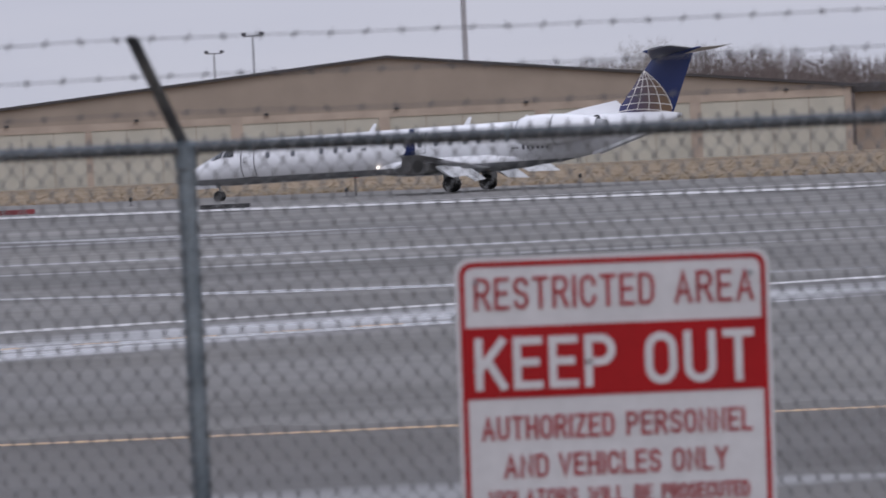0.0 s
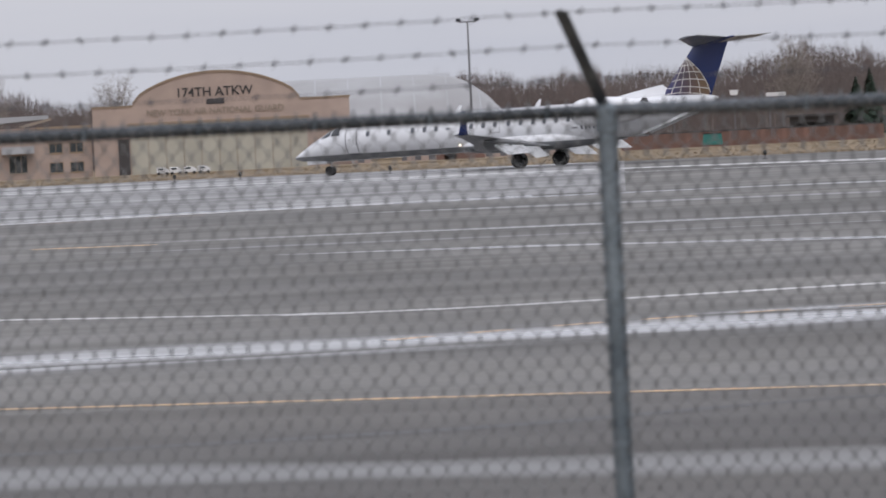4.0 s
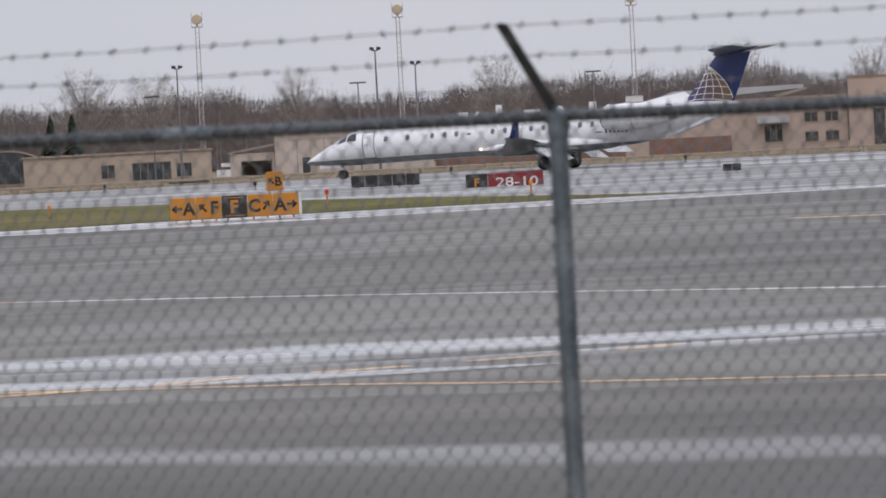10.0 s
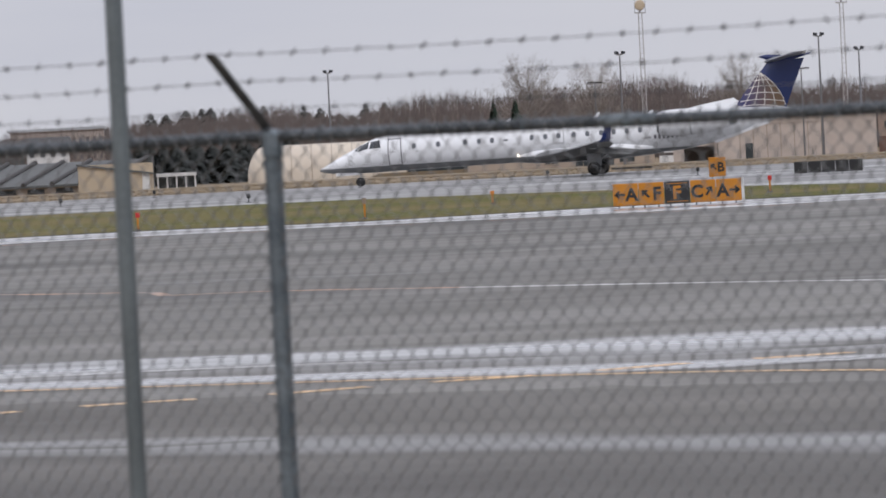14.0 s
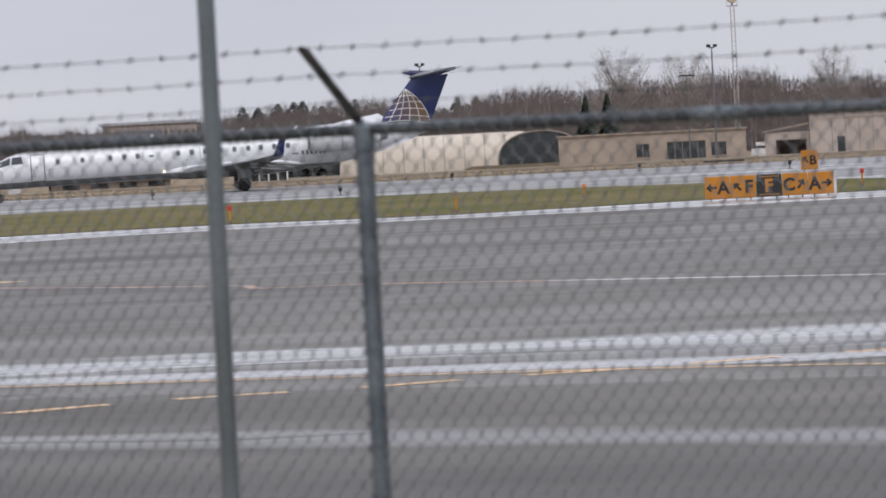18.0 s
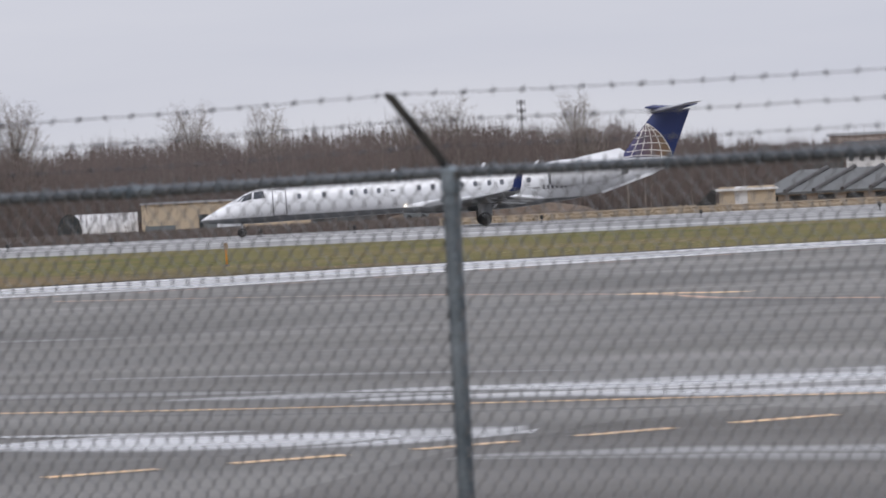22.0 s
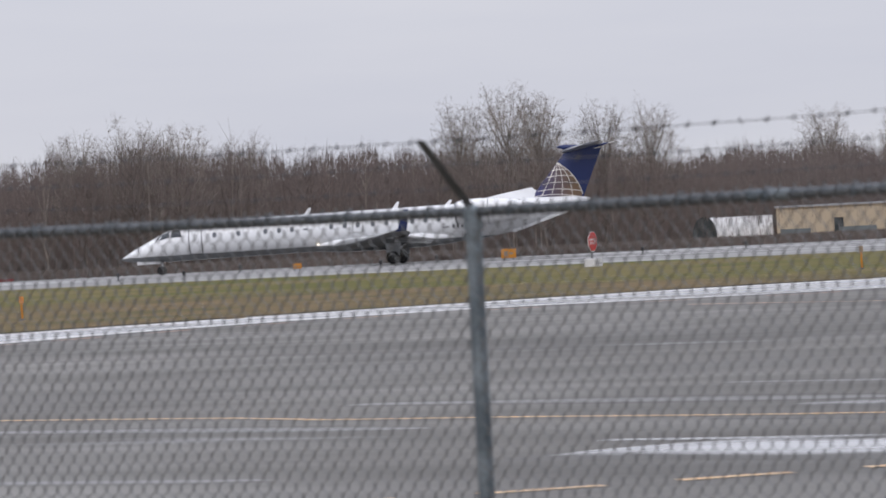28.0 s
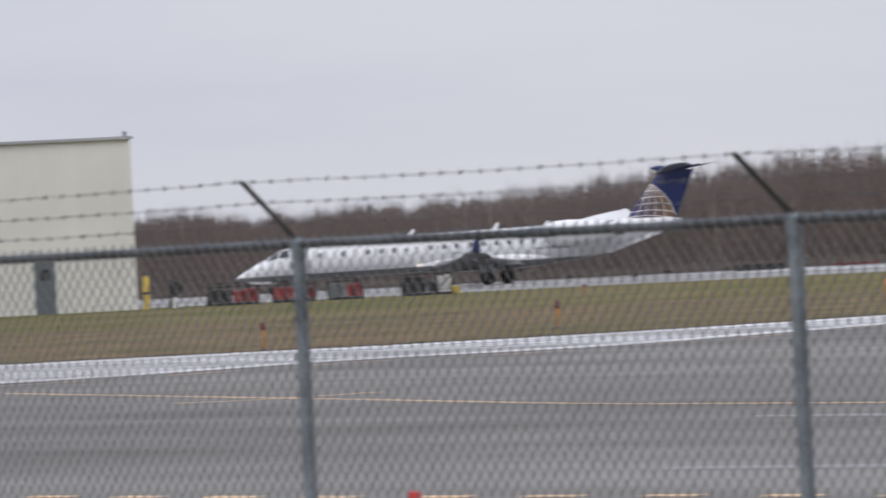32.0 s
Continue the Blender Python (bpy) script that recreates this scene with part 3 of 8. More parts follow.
    ribbon("road_wet_core", [(-9, 71), (-13, 67.4), (-17, 65.6), (-21, 64.2), (-25, 62), (-30, 60.7), (-34, 59.5), (-38, 57.9), (-43, 57)], 5.2, 0.0355, M["wet_sheen_core"], "wet strip with painted sky sheen along the band's upper edge", 0.45, category="pavement", taper=True)
    ribbon("road_wet_core", [(7, 80), (0, 77), (-6, 74), (-11, 69.4), (-15, 65.4), (-19, 62)], 1.5, 0.0352, M["wet_sheen_core"], "thin wet strip with painted sky sheen", 0.5, category="pavement", taper=True)
    ribbon("road_wet_core", [(-22, 56.6), (-26, 55.2), (-30, 54.9), (-34, 54.5), (-38, 54.9), (-41, 54.6)], 2.1, 0.0353, M["wet_sheen_core"], "wet strip with painted sky sheen beside the guide line", 0.5, category="pavement", taper=True)
    ribbon("road_wet_band", [(4, 40.0), (-6, 40.4), (-14, 41.2), (-22, 42.4), (-27.5, 43), (-31, 42.7)], 3.0, 0.033, M["faint_damp_sheen"], "narrow pale wet strip on the asphalt", 0.5, category="pavement", taper=True)
    ribbon("road_wet_core", [(-24, 43.4), (-26.5, 43.4), (-29, 43.4), (-31, 43.0)], 1.3, 0.0352, M["faint_damp_sheen"], "short pale wet streak", 0.5, category="pavement", taper=True, step=0.4)
    ribbon("road_puddle", [(-32.8, 46.6), (-35, 46.2), (-37, 45.9), (-38.6, 46.0), (-39.8, 46.2)], 4.4, 0.0335, M["puddle_sheen"], "pale puddled patch on the asphalt", 0.5, category="pavement", taper=True, step=0.5)
    ribbon("road_puddle", [(-34.2, 46.2), (-35.6, 45.8), (-37, 45.7), (-38.8, 45.9)], 2.9, 0.0356, M["wet_sheen_core"], "standing water with painted sky sheen on the asphalt", 0.5, category="pavement", taper=True, step=0.4)
    ribbon("road_puddle", [(-37.4, 47.9), (-39.5, 47.6), (-41.5, 47.5)], 0.35, 0.0357, M["wet_sheen_core"], "thin streak of standing water with painted sky sheen", 0.5, category="pavement", taper=True, step=0.4)
    ribbon("road_wet_band", [(-28, 37), (-34, 35.1), (-40, 34.5), (-47, 34)], 1.0, 0.0335, M["puddle_sheen"], "thin pale wet strip below the dashed line", 0.5, category="pavement", taper=True)
    for x0, y0, x1, y1, wide in ((-42, 61.5, -52, 62.5, 0.9), (-44, 57, -55, 57.5, 1.6), (-47, 50.5, -58, 51, 1.2), (-40, 40.6, -47, 39.9, 0.8)):
        ribbon("road_damp_streak", [(x0, y0), ((x0 + x1) / 2, (y0 + y1) / 2 + 0.15), (x1, y1)], wide, 0.0334, M["faint_damp_sheen"], "faint damp streak on the asphalt", 0.6, category="pavement", taper=True)
    ribbon("road_wet_band", [(40, 140), (10, 150), (-20, 158), (-45, 163)], 5.0, 0.0335, M["faint_damp_sheen"], "faint damp strip on the far asphalt", 0.5, step=2, category="pavement", taper=True)
    ribbon("road_wet_band", [(40, 108), (12, 116), (-14, 120), (-40, 122)], 2.6, 0.0335, M["faint_damp_sheen"], "faint damp strip on the asphalt", 0.6, step=2, category="pavement", taper=True)
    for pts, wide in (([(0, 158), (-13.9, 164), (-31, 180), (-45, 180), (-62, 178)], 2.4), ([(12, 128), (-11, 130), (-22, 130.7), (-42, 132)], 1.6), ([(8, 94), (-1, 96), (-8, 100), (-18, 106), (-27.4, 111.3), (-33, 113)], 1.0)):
        ribbon("road_wet_band", pts, wide * 1.8, 0.034, M["puddle_sheen"], "thin pale wet streak on the asphalt", 0.4, step=2, category="pavement", taper=True)
    ribbon("road_edge_strip", [(16, 196), (0, 209), (-19.3, 225.7), (-41.7, 246.4), (-56.8, 258), (-79.5, 267), (-100, 274)], 4.5, 0.06, M["white_line"], "white painted strip along the far runway edge", 0.2, step=2)
    # dark crack sealing along the slabs
    rnd = random.Random(21)
    for k in range(9):
        y0 = 84 + k * 8.7 + rnd.uniform(-2, 2)
        x0, x1 = 26 - rnd.uniform(0, 30) - k * 2.2, -46 - k * 4.2 + rnd.uniform(-6, 20)
        ribbon("road_crack_seal", [(x0 + (x1 - x0) * j / 8, y0 + j * rnd.uniform(0.1, 0.9) + rnd.uniform(-0.35, 0.35)) for j in range(9)], rnd.uniform(0.05, 0.12) * (1 + k * 0.12), 0.032, M["tar"], "dark sealed crack across the asphalt", 0.8, category="crack")
    ribbon("road_crack_seal", [(-16, 44.2), (-11.8, 46.0), (-10.5, 47.2), (-9.0, 48.7), (-6, 50.2)], 0.32, 0.0345, M["tar"], "dark sealed crack beside the guide line", 0.8, category="crack")
    ribbon("road_crack_seal", [(-43.5, 51.9), (-38, 51.3), (-33, 51.6)], 0.14, 0.0345, M["tar"], "dark sealed crack beside the guide line", 0.8, category="crack")
    # painted lines
    ribbon("trim_taxi_line", [(8, 49.2), (-4, 50), (-9, 50.8), (-14, 51.5), (-20.5, 52.5), (-25, 53.7), (-33, 53.6), (-42, 52.8), (-48, 53.1), (-51.5, 53.1), (-54, 53.9), (-61, 54.4), (-66.9, 55.1), (-77, 57.8), (-95, 62.5)], 0.2, 0.037, M["yellow_line"], "worn yellow taxi guide line")
    ribbon("trim_branch_line", [(-81, 57), (-79.9, 58), (-79.2, 60.4)], 0.3, 0.0375, M["yellow_line"], "short yellow branch line on asphalt", step=0.3)
    ribbon("trim_dashed_line", [(-36.5, 36.9), (-35.2, 38.7), (-34.3, 40.4), (-33.35, 42.3), (-32.5, 44.0), (-31.7, 46.2), (-30.95, 48.3), (-30.05, 50), (-28.7, 51.2), (-27.6, 52.9), (-26.5, 54), (-25.5, 55.8), (-24.3, 57), (-22, 60.2)], 0.3, 0.038, M["yellow_line"], "yellow dashed taxi line on asphalt", step=0.1, dash=(1.25, 2.07), phase=-0.03)
    ribbon("trim_dashed_line", [(-18, 65), (-16.1, 67.9), (-14.1, 69.8), (-12.2, 71), (-6, 74.6), (0, 77.5)], 0.24, 0.038, M["yellow_line"], "yellow dashed taxi line on asphalt", step=0.1, dash=(0.75, 1.45), phase=-0.6)
    ribbon("trim_dashed_line", [(-37.3, 36.0), (-42, 35.7), (-46.9, 35.05), (-54, 34.6)], 0.28, 0.038, M["yellow_line"], "yellow dashed taxi line on asphalt", step=0.1, dash=(0.85, 1.67), phase=0.7)
    ribbon("trim_lane_line", [(12, 91), (7, 88.5), (-6, 82), (-13, 79.5), (-19.5, 75.8), (-22, 76)], 0.75, 0.0365, M["white_line"], "worn white line on asphalt", 0.5)
    ribbon("trim_lane_line", [(-22, 76), (-25, 77.4), (-36, 82.9), (-44, 86)], 0.3, 0.0365, M["white_line"], "thin worn white line on asphalt", 0.5)
    ribbon("trim_lane_line", [(-44, 86), (-49, 87.9), (-51, 87.5), (-52.5, 89.6), (-56, 91.2), (-61.4, 94.4), (-66.8, 99.2), (-80, 106.5), (-94, 111.5)], 0.3, 0.0365, M["edge_line"], "faded yellow line on asphalt", 0.5)
    ribbon("road_crack_seal", [(-46, 85.6), (-50, 86.2), (-56, 90.2), (-61, 93.2), (-66.5, 97.6)], 0.35, 0.0346, M["tar"], "dark sealed crack under the faded line", 0.8, category="crack")
    ribbon("trim_mark", [(-67.3, 99.6), (-65.2, 98.9), (-63.2, 98.2)], 0.6, 0.038, M["yellow_line"], "short yellow mark on the asphalt")
    ribbon("trim_mark", [(-44.2, 129.6), (-40.8, 128.9)], 0.6, 0.038, M["yellow_line"], "short yellow mark on the asphalt")
    ribbon("trim_mark", [(-40, 55.1), (-37.6, 55.7), (-33.5, 57.6), (-31, 58.2)], 0.3, 0.0375, M["white_line"], "thin white line on the wet asphalt", 0.4)
    edge = [(a, curve_at(band, a) - 2.6) for a in range(17, 60, 2)]
    ribbon("trim_dashed_line", [tuple(bearing(a, d).xy) for a, d in edge], 0.45, 0.038, M["edge_line"], "broken faded edge dashes along the shoulder", step=0.2, dash=(2.3, 4.3))
    for shift, wide in ((0.6, 1.2), (1.9, 0.3)):
        rim = [(a, curve_at(band, a) + shift) for a in range(15, 61)]
        ribbon("road_shoulder_line", [tuple(bearing(a, d).xy) for a, d in rim], wide, 0.0372, M["shoulder_line"], "worn white line along the shoulder", 0.5, step=0.8)
    rim = [(a, curve_at(turf_near, a) - 2.0) for a in range(20, 61)]
    ribbon("road_shoulder_line", [tuple(bearing(a, d).xy) for a, d in rim], 1.6, 0.0372, M["shoulder_line"], "worn white line along the turf side of the shoulder", 0.5, step=0.8)
    ribbon("trim_runway_edge_line", [(31.9, 202), (13.7, 210.6), (-34, 232.5), (-70, 249), (-98, 262)], 0.9, 0.055, M["white_line"], "white painted runway edge line")
    # a dark soil lip where the turf meets the shoulder
    lip = [(a, curve_at(turf_near, a) + 0.3) for a in range(21, 61)]
    ribbon("ground_soil_edge", [tuple(bearing(a, d).xy) for a, d in lip], 0.9, 0.052, M["soil"], "dark soil lip along the turf edge", 0.7, step=0.6, category="ground")


build_ground()


# ---- the fence ----
# place along the fence, height of the top rail, lean and height of the barb arm tip
POSTS = [(-5.6, 2.73, 0.15, 3.14), (-2.2, 2.74, 0.204, 3.143), (1.274, 2.765, 0.13, 3.126), (4.318, 2.778, 0.134, 3.121), (7.251, 2.788, 0.135, 3.108), (10.076, 2.786, 0.125, 3.112),
         (13.12, 2.764, 0.074, 3.076), (16.225, 2.775, 0.117, 3.092), (19.545, 2.78, 0.113, 3.107), (22.7, 2.78, 0.11, 3.1), (25.8, 2.78, 0.11, 3.1)]


def on_fence(along, z, toward=0.0):
    p = F_NORMAL * (FENCE_OUT - toward) + F_ALONG * along
    return Vector((p.x, p.y, z))


def chain_link(width, height):
    """One bay of woven diamonds: zigzag wires side by side, in the x-z plane."""
    s, pitch, step = Shape(), 0.0725, 0.048
    cols, rows = round(width / pitch), round(height / step)
    pitch = width / cols
    # down one wire: a short upright knuckle, then a thin slanting leg
    line = []
    for k in range(rows):
        x, y = (0.485, 0.003) if k % 2 else (0.015, -0.003)
        line += [(x, y, -k * step + 0.008, 0.0042), (x, y, -k * step - 0.008, 0.0042)]
        if k + 1 < rows:
            line += [(x + (0.5 - 2 * x) * f, y - 2 * y * f, -k * step - 0.008 - (step - 0.016) * f, 0.0031) for f in (0.3, 0.7)]
    for c in range(cols):
        for way in (1, -1):
            k0 = len(s.v)
            for x, y, z, r in line:
                x = c * pitch + pitch * (x if way > 0 else 1 - x)
                y *= way
                s.v.extend(((x - r, y - r, z), (x + r, y - r, z), (x, y + r, z)))
            for a in range(k0, k0 + 3 * len(line) - 3, 3):
                s.f.extend(((a, a + 1, a + 4, a + 3), (a + 1, a + 2, a + 5, a + 4), (a + 2, a, a + 3, a + 5)))
    return s


def build_fence():
    fence = thing("chain_link_fence", label="tall galvanised chain-link security fence topped with barbed wire", category="fence")
    post_z = 0.95
    tips = []
    for i, (u, zr, lean, zt) in enumerate(POSTS):
        foot, top = on_fence(u, post_z - 0.3), on_fence(u, zr - 0.02)
        post = part("post", Shape().tube([foot, top], 0.0365, 14), M["galv"], fence, smooth=True)
        part("post_cap", Shape().tube([top + Vector((0, 0, -0.06)), top + Vector((0, 0, 0.03)), top + Vector((0, 0, 0.05))], [0.044, 0.044, 0.02], 14), M["galv"], post, "cast rail-end cap", smooth=True)
        part("tie_band", Shape().tube([on_fence(u, zr - 0.13), on_fence(u, zr - 0.1)], 0.041, 14), M["galv"], post, "steel tension band", smooth=True)
        a, b = on_fence(u + 0.01, zr + 0.02), on_fence(u + lean, zt, 0.27)
        tips.append((a, b))
        s = Shape()
        w = Vector((0.027, 0.004, 0))
        d = (b - a).normalized() * 0.012
        s.loft([[p - w, p + Vector((0, -0.014, 0.01)), p + w, p + Vector((0, 0.02, -0.012))] for p in (a, a + (b - a) * 0.5, b, b + d)])
        part("barb_arm", s, M["arm" if i < 6 else "galv_dark"], fence, "dark angled barbed-wire arm" if i < 6 else "grey angled barbed-wire arm", bevel=0.003)
    for i in range(len(POSTS) - 1):
        (u0, z0, *_), (u1, z1, *_) = POSTS[i], POSTS[i + 1]
        mid = [on_fence(u0 + (u1 - u0) * k / 6, z0 + (z1 - z0) * k / 6 - 0.004 * math.sin(math.pi * k / 6)) for k in range(7)]
        rail = part("top_rail", Shape().tube(mid, 0.0245, 12), M["galv_dark"], fence, "weathered dark top rail", smooth=True)
        if i % 2:
            j = mid[3]
            part("rail_sleeve", Shape().tube([j - F_ALONG * 0.11, j + F_ALONG * 0.11], 0.028, 12), M["galv"], rail, "steel rail sleeve", smooth=True)
        # mesh bay, a little on the outer side of the posts, with cut ends above the rail
        lo, hi = on_fence(u0, z0 + 0.035, 0.03), on_fence(u1, z1 + 0.035, 0.03)
        bay = part("chain_link_mesh", chain_link((hi - lo).length, 1.86), M["wire"], fence, "woven diamond wire mesh", kind="stuff")
        x = (hi - lo).normalized()
        y = Vector((0, 0, 1)).cross(x).normalized()
        bay.matrix_basis = Matrix((x, y, x.cross(y))).transposed().to_4x4()
        bay.matrix_basis.translation = lo
        for k in range(7):
            q = mid[0] + (mid[-1] - mid[0]) * ((k + 0.5) / 7)
            s = Shape().tube([q + Vector((0, -0.03, -0.03)), q + Vector((0, -0.028, 0.028)), q + Vector((0, 0.02, 0.03))], 0.004, 5)
            part("wire_tie", s, M["galv"], fence, m=None)
    # three strands of barbed wire along the arms
    for k, f in enumerate((0.98, 0.62, 0.26)):
        for i in range(len(tips) - 1):
            p, q = tips[i][0].lerp(tips[i][1], f), tips[i + 1][0].lerp(tips[i + 1][1], f)
            p, q = p + Vector((0, 0, 0.012)), q + Vector((0, 0, 0.012))
            s = Shape()
            n = max(8, int((q - p).length / 0.128))
            line = [p.lerp(q, j / n) + Vector((0, 0, -0.012 * math.sin(math.pi * j / n) + random.uniform(-0.002, 0.002))) for j in range(n + 1)]
            s.tube(line, 0.002, 5)
            for j in range(n):
                c = line[j].lerp(line[j + 1], 0.5)
                a = random.uniform(0, 3.1)
                for t in (a, a + 1.6):
                    v = Vector((0, math.cos(t), math.sin(t))) * 0.017
                    s.tube([c - v + F_ALONG * 0.008, c + v - F_ALONG * 0.008], 0.0024, 4)
                s.tube([c - F_ALONG * 0.014, c + F_ALONG * 0.014], 0.0042, 5)
            part("barbed_strand", s, M["barb"], fence, "rusty barbed wire strand")
    # slim steel pole that stands just before the fence
    pole = thing("steel_pole", label="slim pale galvanised steel pole beside the fence", category="pole")
    foot = bearing(30.63, 20.75)
    part("shaft", Shape().tube([foot + Vector((0, 0, 0.7)), foot + Vector((0, 0, 6.5))], 0.0345, 16), M["galv_pole"], pole, smooth=True)
    part("base_collar", Shape().tube([foot + Vector((0, 0, 0.9)), foot + Vector((0, 0, 1.05))], 0.055, 16), M["galv"], pole, smooth=True)


build_fence()


def build_keep_out():
    """Warning board wired to the outside of the mesh."""
    u0, w, top, h = -4.375, 1.205, 2.268, 1.42
    o = on_fence(u0 + w / 2, top - h / 2, 0.075)
    x = -F_ALONG
    y = F_NORMAL
    m = Matrix((x, y, Vector((0, 0, 1)))).transposed().to_4x4()
    m.translation = o
    m = m @ Matrix.Rotation(radians(0.8), 4, "Y")
    sign = thing("warning_sign", m, "weathered white and red restricted area keep-out board wired to the fence", "sign")

    def rounded(hw, hh, r, seg=6):
        pts = []
        for cx, cz, a0 in ((hw - r, hh - r, 0), (-hw + r, hh - r, 90), (-hw + r, -hh + r, 180), (hw - r, -hh + r, 270)):
            for k in range(seg + 1):
                a = radians(a0 + 90 * k / seg)
                pts.append((cx + r * math.cos(a), cz + r * math.sin(a)))
        return pts
    part("board", Shape().slab(rounded(w / 2, h / 2, 0.06), 1, 0, 0.004), M["sign_white"], sign)
    outer, inner = rounded(w / 2 - 0.016, h / 2 - 0.016, 0.05), rounded(w / 2 - 0.036, h / 2 - 0.036, 0.035)
    n = len(outer)
    border = Shape()
    border.add([(p[0], -0.003, p[1]) for p in outer] + [(p[0], -0.003, p[1]) for p in inner], [(i, (i + 1) % n, n + (i + 1) % n, n + i) for i in range(n)])
    part("red_border", border, M["board_red"], sign, "red border stripe")
    part("red_band", Shape().box(-w / 2 + 0.03, -0.0035, h / 2 - 0.53, w / 2 - 0.03, -0.0005, h / 2 - 0.262), M["board_red"], sign, "solid red band")
    # word, from, to, middle below the top, cap height, stroke
    words = (("RESTRICTED", -0.532, 0.157, 0.137, 0.122, 0.0148, "sign_red_faded"), ("AREA", 0.234, 0.539, 0.137, 0.122, 0.0148, "sign_red_faded"),
             ("KEEP", -0.536, 0.0, 0.4, 0.196, 0.0295, "sign_white"), ("OUT", 0.113, 0.532, 0.4, 0.196, 0.0295, "sign_white"),
             ("AUTHORIZED", -0.519, -0.013, 0.642, 0.09, 0.0125, "sign_red_faded"), ("PERSONNEL", 0.033, 0.519, 0.642, 0.09, 0.0125, "sign_red_faded"),
             ("AND", -0.439, -0.269, 0.786, 0.088, 0.0125, "sign_red_faded"), ("VEHICLES", -0.23, 0.161, 0.786, 0.088, 0.0125, "sign_red_faded"), ("ONLY", 0.205, 0.419, 0.786, 0.088, 0.0125, "sign_red_faded"),
             ("VIOLATORS", -0.5, -0.16, 0.905, 0.062, 0.0105, "sign_red_faded"), ("WILL", -0.12, 0.02, 0.905, 0.062, 0.0105, "sign_red_faded"), ("BE", 0.055, 0.125, 0.905, 0.062, 0.0105, "sign_red_faded"), ("PROSECUTED", 0.16, 0.5, 0.905, 0.062, 0.0105, "sign_red_faded"))
    for text, a, b, down, hh, pen, ma in words:
        part("lettering", stencil(text, b - a, hh, pen), M[ma], sign, text.lower() + " lettering", m=pose(a, -0.0045, h / 2 - down - hh / 2))
    for sx in (-1, 1):
        for sz in (-1, 1):
            part("bolt", Shape().tube([(sx * (w / 2 - 0.075), -0.01, sz * (h / 2 - 0.09)), (sx * (w / 2 - 0.075), 0.01, sz * (h / 2 - 0.09))], 0.008, 8), M["galv"], sign)


build_keep_out()

# ---- the regional jet ----
def fuselage_ring(x, zc, ry, rz, n=28):
    return [(x, ry * math.sin(2 * math.pi * k / n), zc + rz * math.cos(2 * math.pi * k / n)) for k in range(n)]


BODY = [(16.92, 1.38, 0.03, 0.03), (16.76, 1.4, 0.15, 0.11), (16.4, 1.46, 0.32, 0.26), (15.8, 1.58, 0.55, 0.46), (15.1, 1.73, 0.76, 0.64), (14.45, 1.88, 0.9, 0.8), (13.9, 2.0, 0.99, 0.94), (13.3, 2.1, 1.07, 1.05),
        (12.6, 2.17, 1.12, 1.11), (11.8, 2.2, 1.14, 1.14), (4, 2.2, 1.14, 1.14), (-3.5, 2.2, 1.14, 1.14), (-5.2, 2.26, 1.11, 1.1), (-7, 2.42, 0.98, 0.97), (-8.7, 2.65, 0.74, 0.77), (-10.1, 2.86, 0.47, 0.52), (-11.1, 3.0, 0.26, 0.3), (-11.65, 3.07, 0.12, 0.15)]


def body_at(x):
    for (x0, *a), (x1, *b) in zip(BODY, BODY[1:]):
        if x1 <= x <= x0:
            u = (x0 - x) / (x0 - x1)
            return [p + (q - p) * u for p, q in zip(a, b)]


def skin(x, z, out=0.006):
    """A point of the left fuselage skin at a station and a height."""
    zc, ry, rz = body_at(x)
    c = max(-1, min(1, (z - zc) / rz))
    return (x, ry * math.sqrt(1 - c * c) + out, z)


def wing_section(x_le, chord, y, z, thick, n=10):
    up, lo = [], []
    for k in range(n + 1):
        u = 0.5 - 0.5 * math.cos(math.pi * k / n)
        t = thick * chord * (1.48 * math.sqrt(u) - 0.63 * u - 1.76 * u * u + 1.42 * u**3 - 0.51 * u**4) * 2
        up.append((x_le - u * chord, y, z + t / 2 + 0.02 * chord * u * (1 - u) * 4))
        lo.append((x_le - u * chord, y, z - t / 2 + 0.02 * chord * u * (1 - u) * 4))
    return up + lo[-2:0:-1]


def wheel(parent, name, x, y, r, w):
    hub = part(name, Shape().tube([(0, -w * 0.36, 0), (0, w * 0.36, 0)], r * 0.55, 16), M["black"], parent, "dark wheel hub", smooth=True, m=pose(x, y, r))
    prof = [(-0.5, 0.62), (-0.5, 0.85), (-0.36, 0.97), (0, 1.0), (0.36, 0.97), (0.5, 0.85), (0.5, 0.62)]
    s = Shape().loft([[(r * q * math.cos(a), w * p, r * q * math.sin(a)) for p, q in prof] for a in (2 * math.pi * k / 22 for k in range(23))], caps=False)
    part("tyre", s, M["rubber"], hub, "black rubber tyre", smooth=True)
    bolts = Shape()
    for k in range(6):
        a = k * math.pi / 3
        bolts.box(r * 0.33 * math.cos(a) - 0.02, w * 0.36, r * 0.33 * math.sin(a) - 0.02, r * 0.33 * math.cos(a) + 0.02, w * 0.4, r * 0.33 * math.sin(a) + 0.02)
    part("hub_bolts", bolts, M["black"], hub)
    return hub


def in_poly(p, poly):
    hit = False
    for (x0, y0), (x1, y1) in zip(poly, poly[1:] + poly[:1]):
        if (y0 > p[1]) != (y1 > p[1]) and p[0] < (x1 - x0) * (p[1] - y0) / (y1 - y0) + x0:
            hit = not hit
    return hit


FLAPS = []          # each flap and its hinge


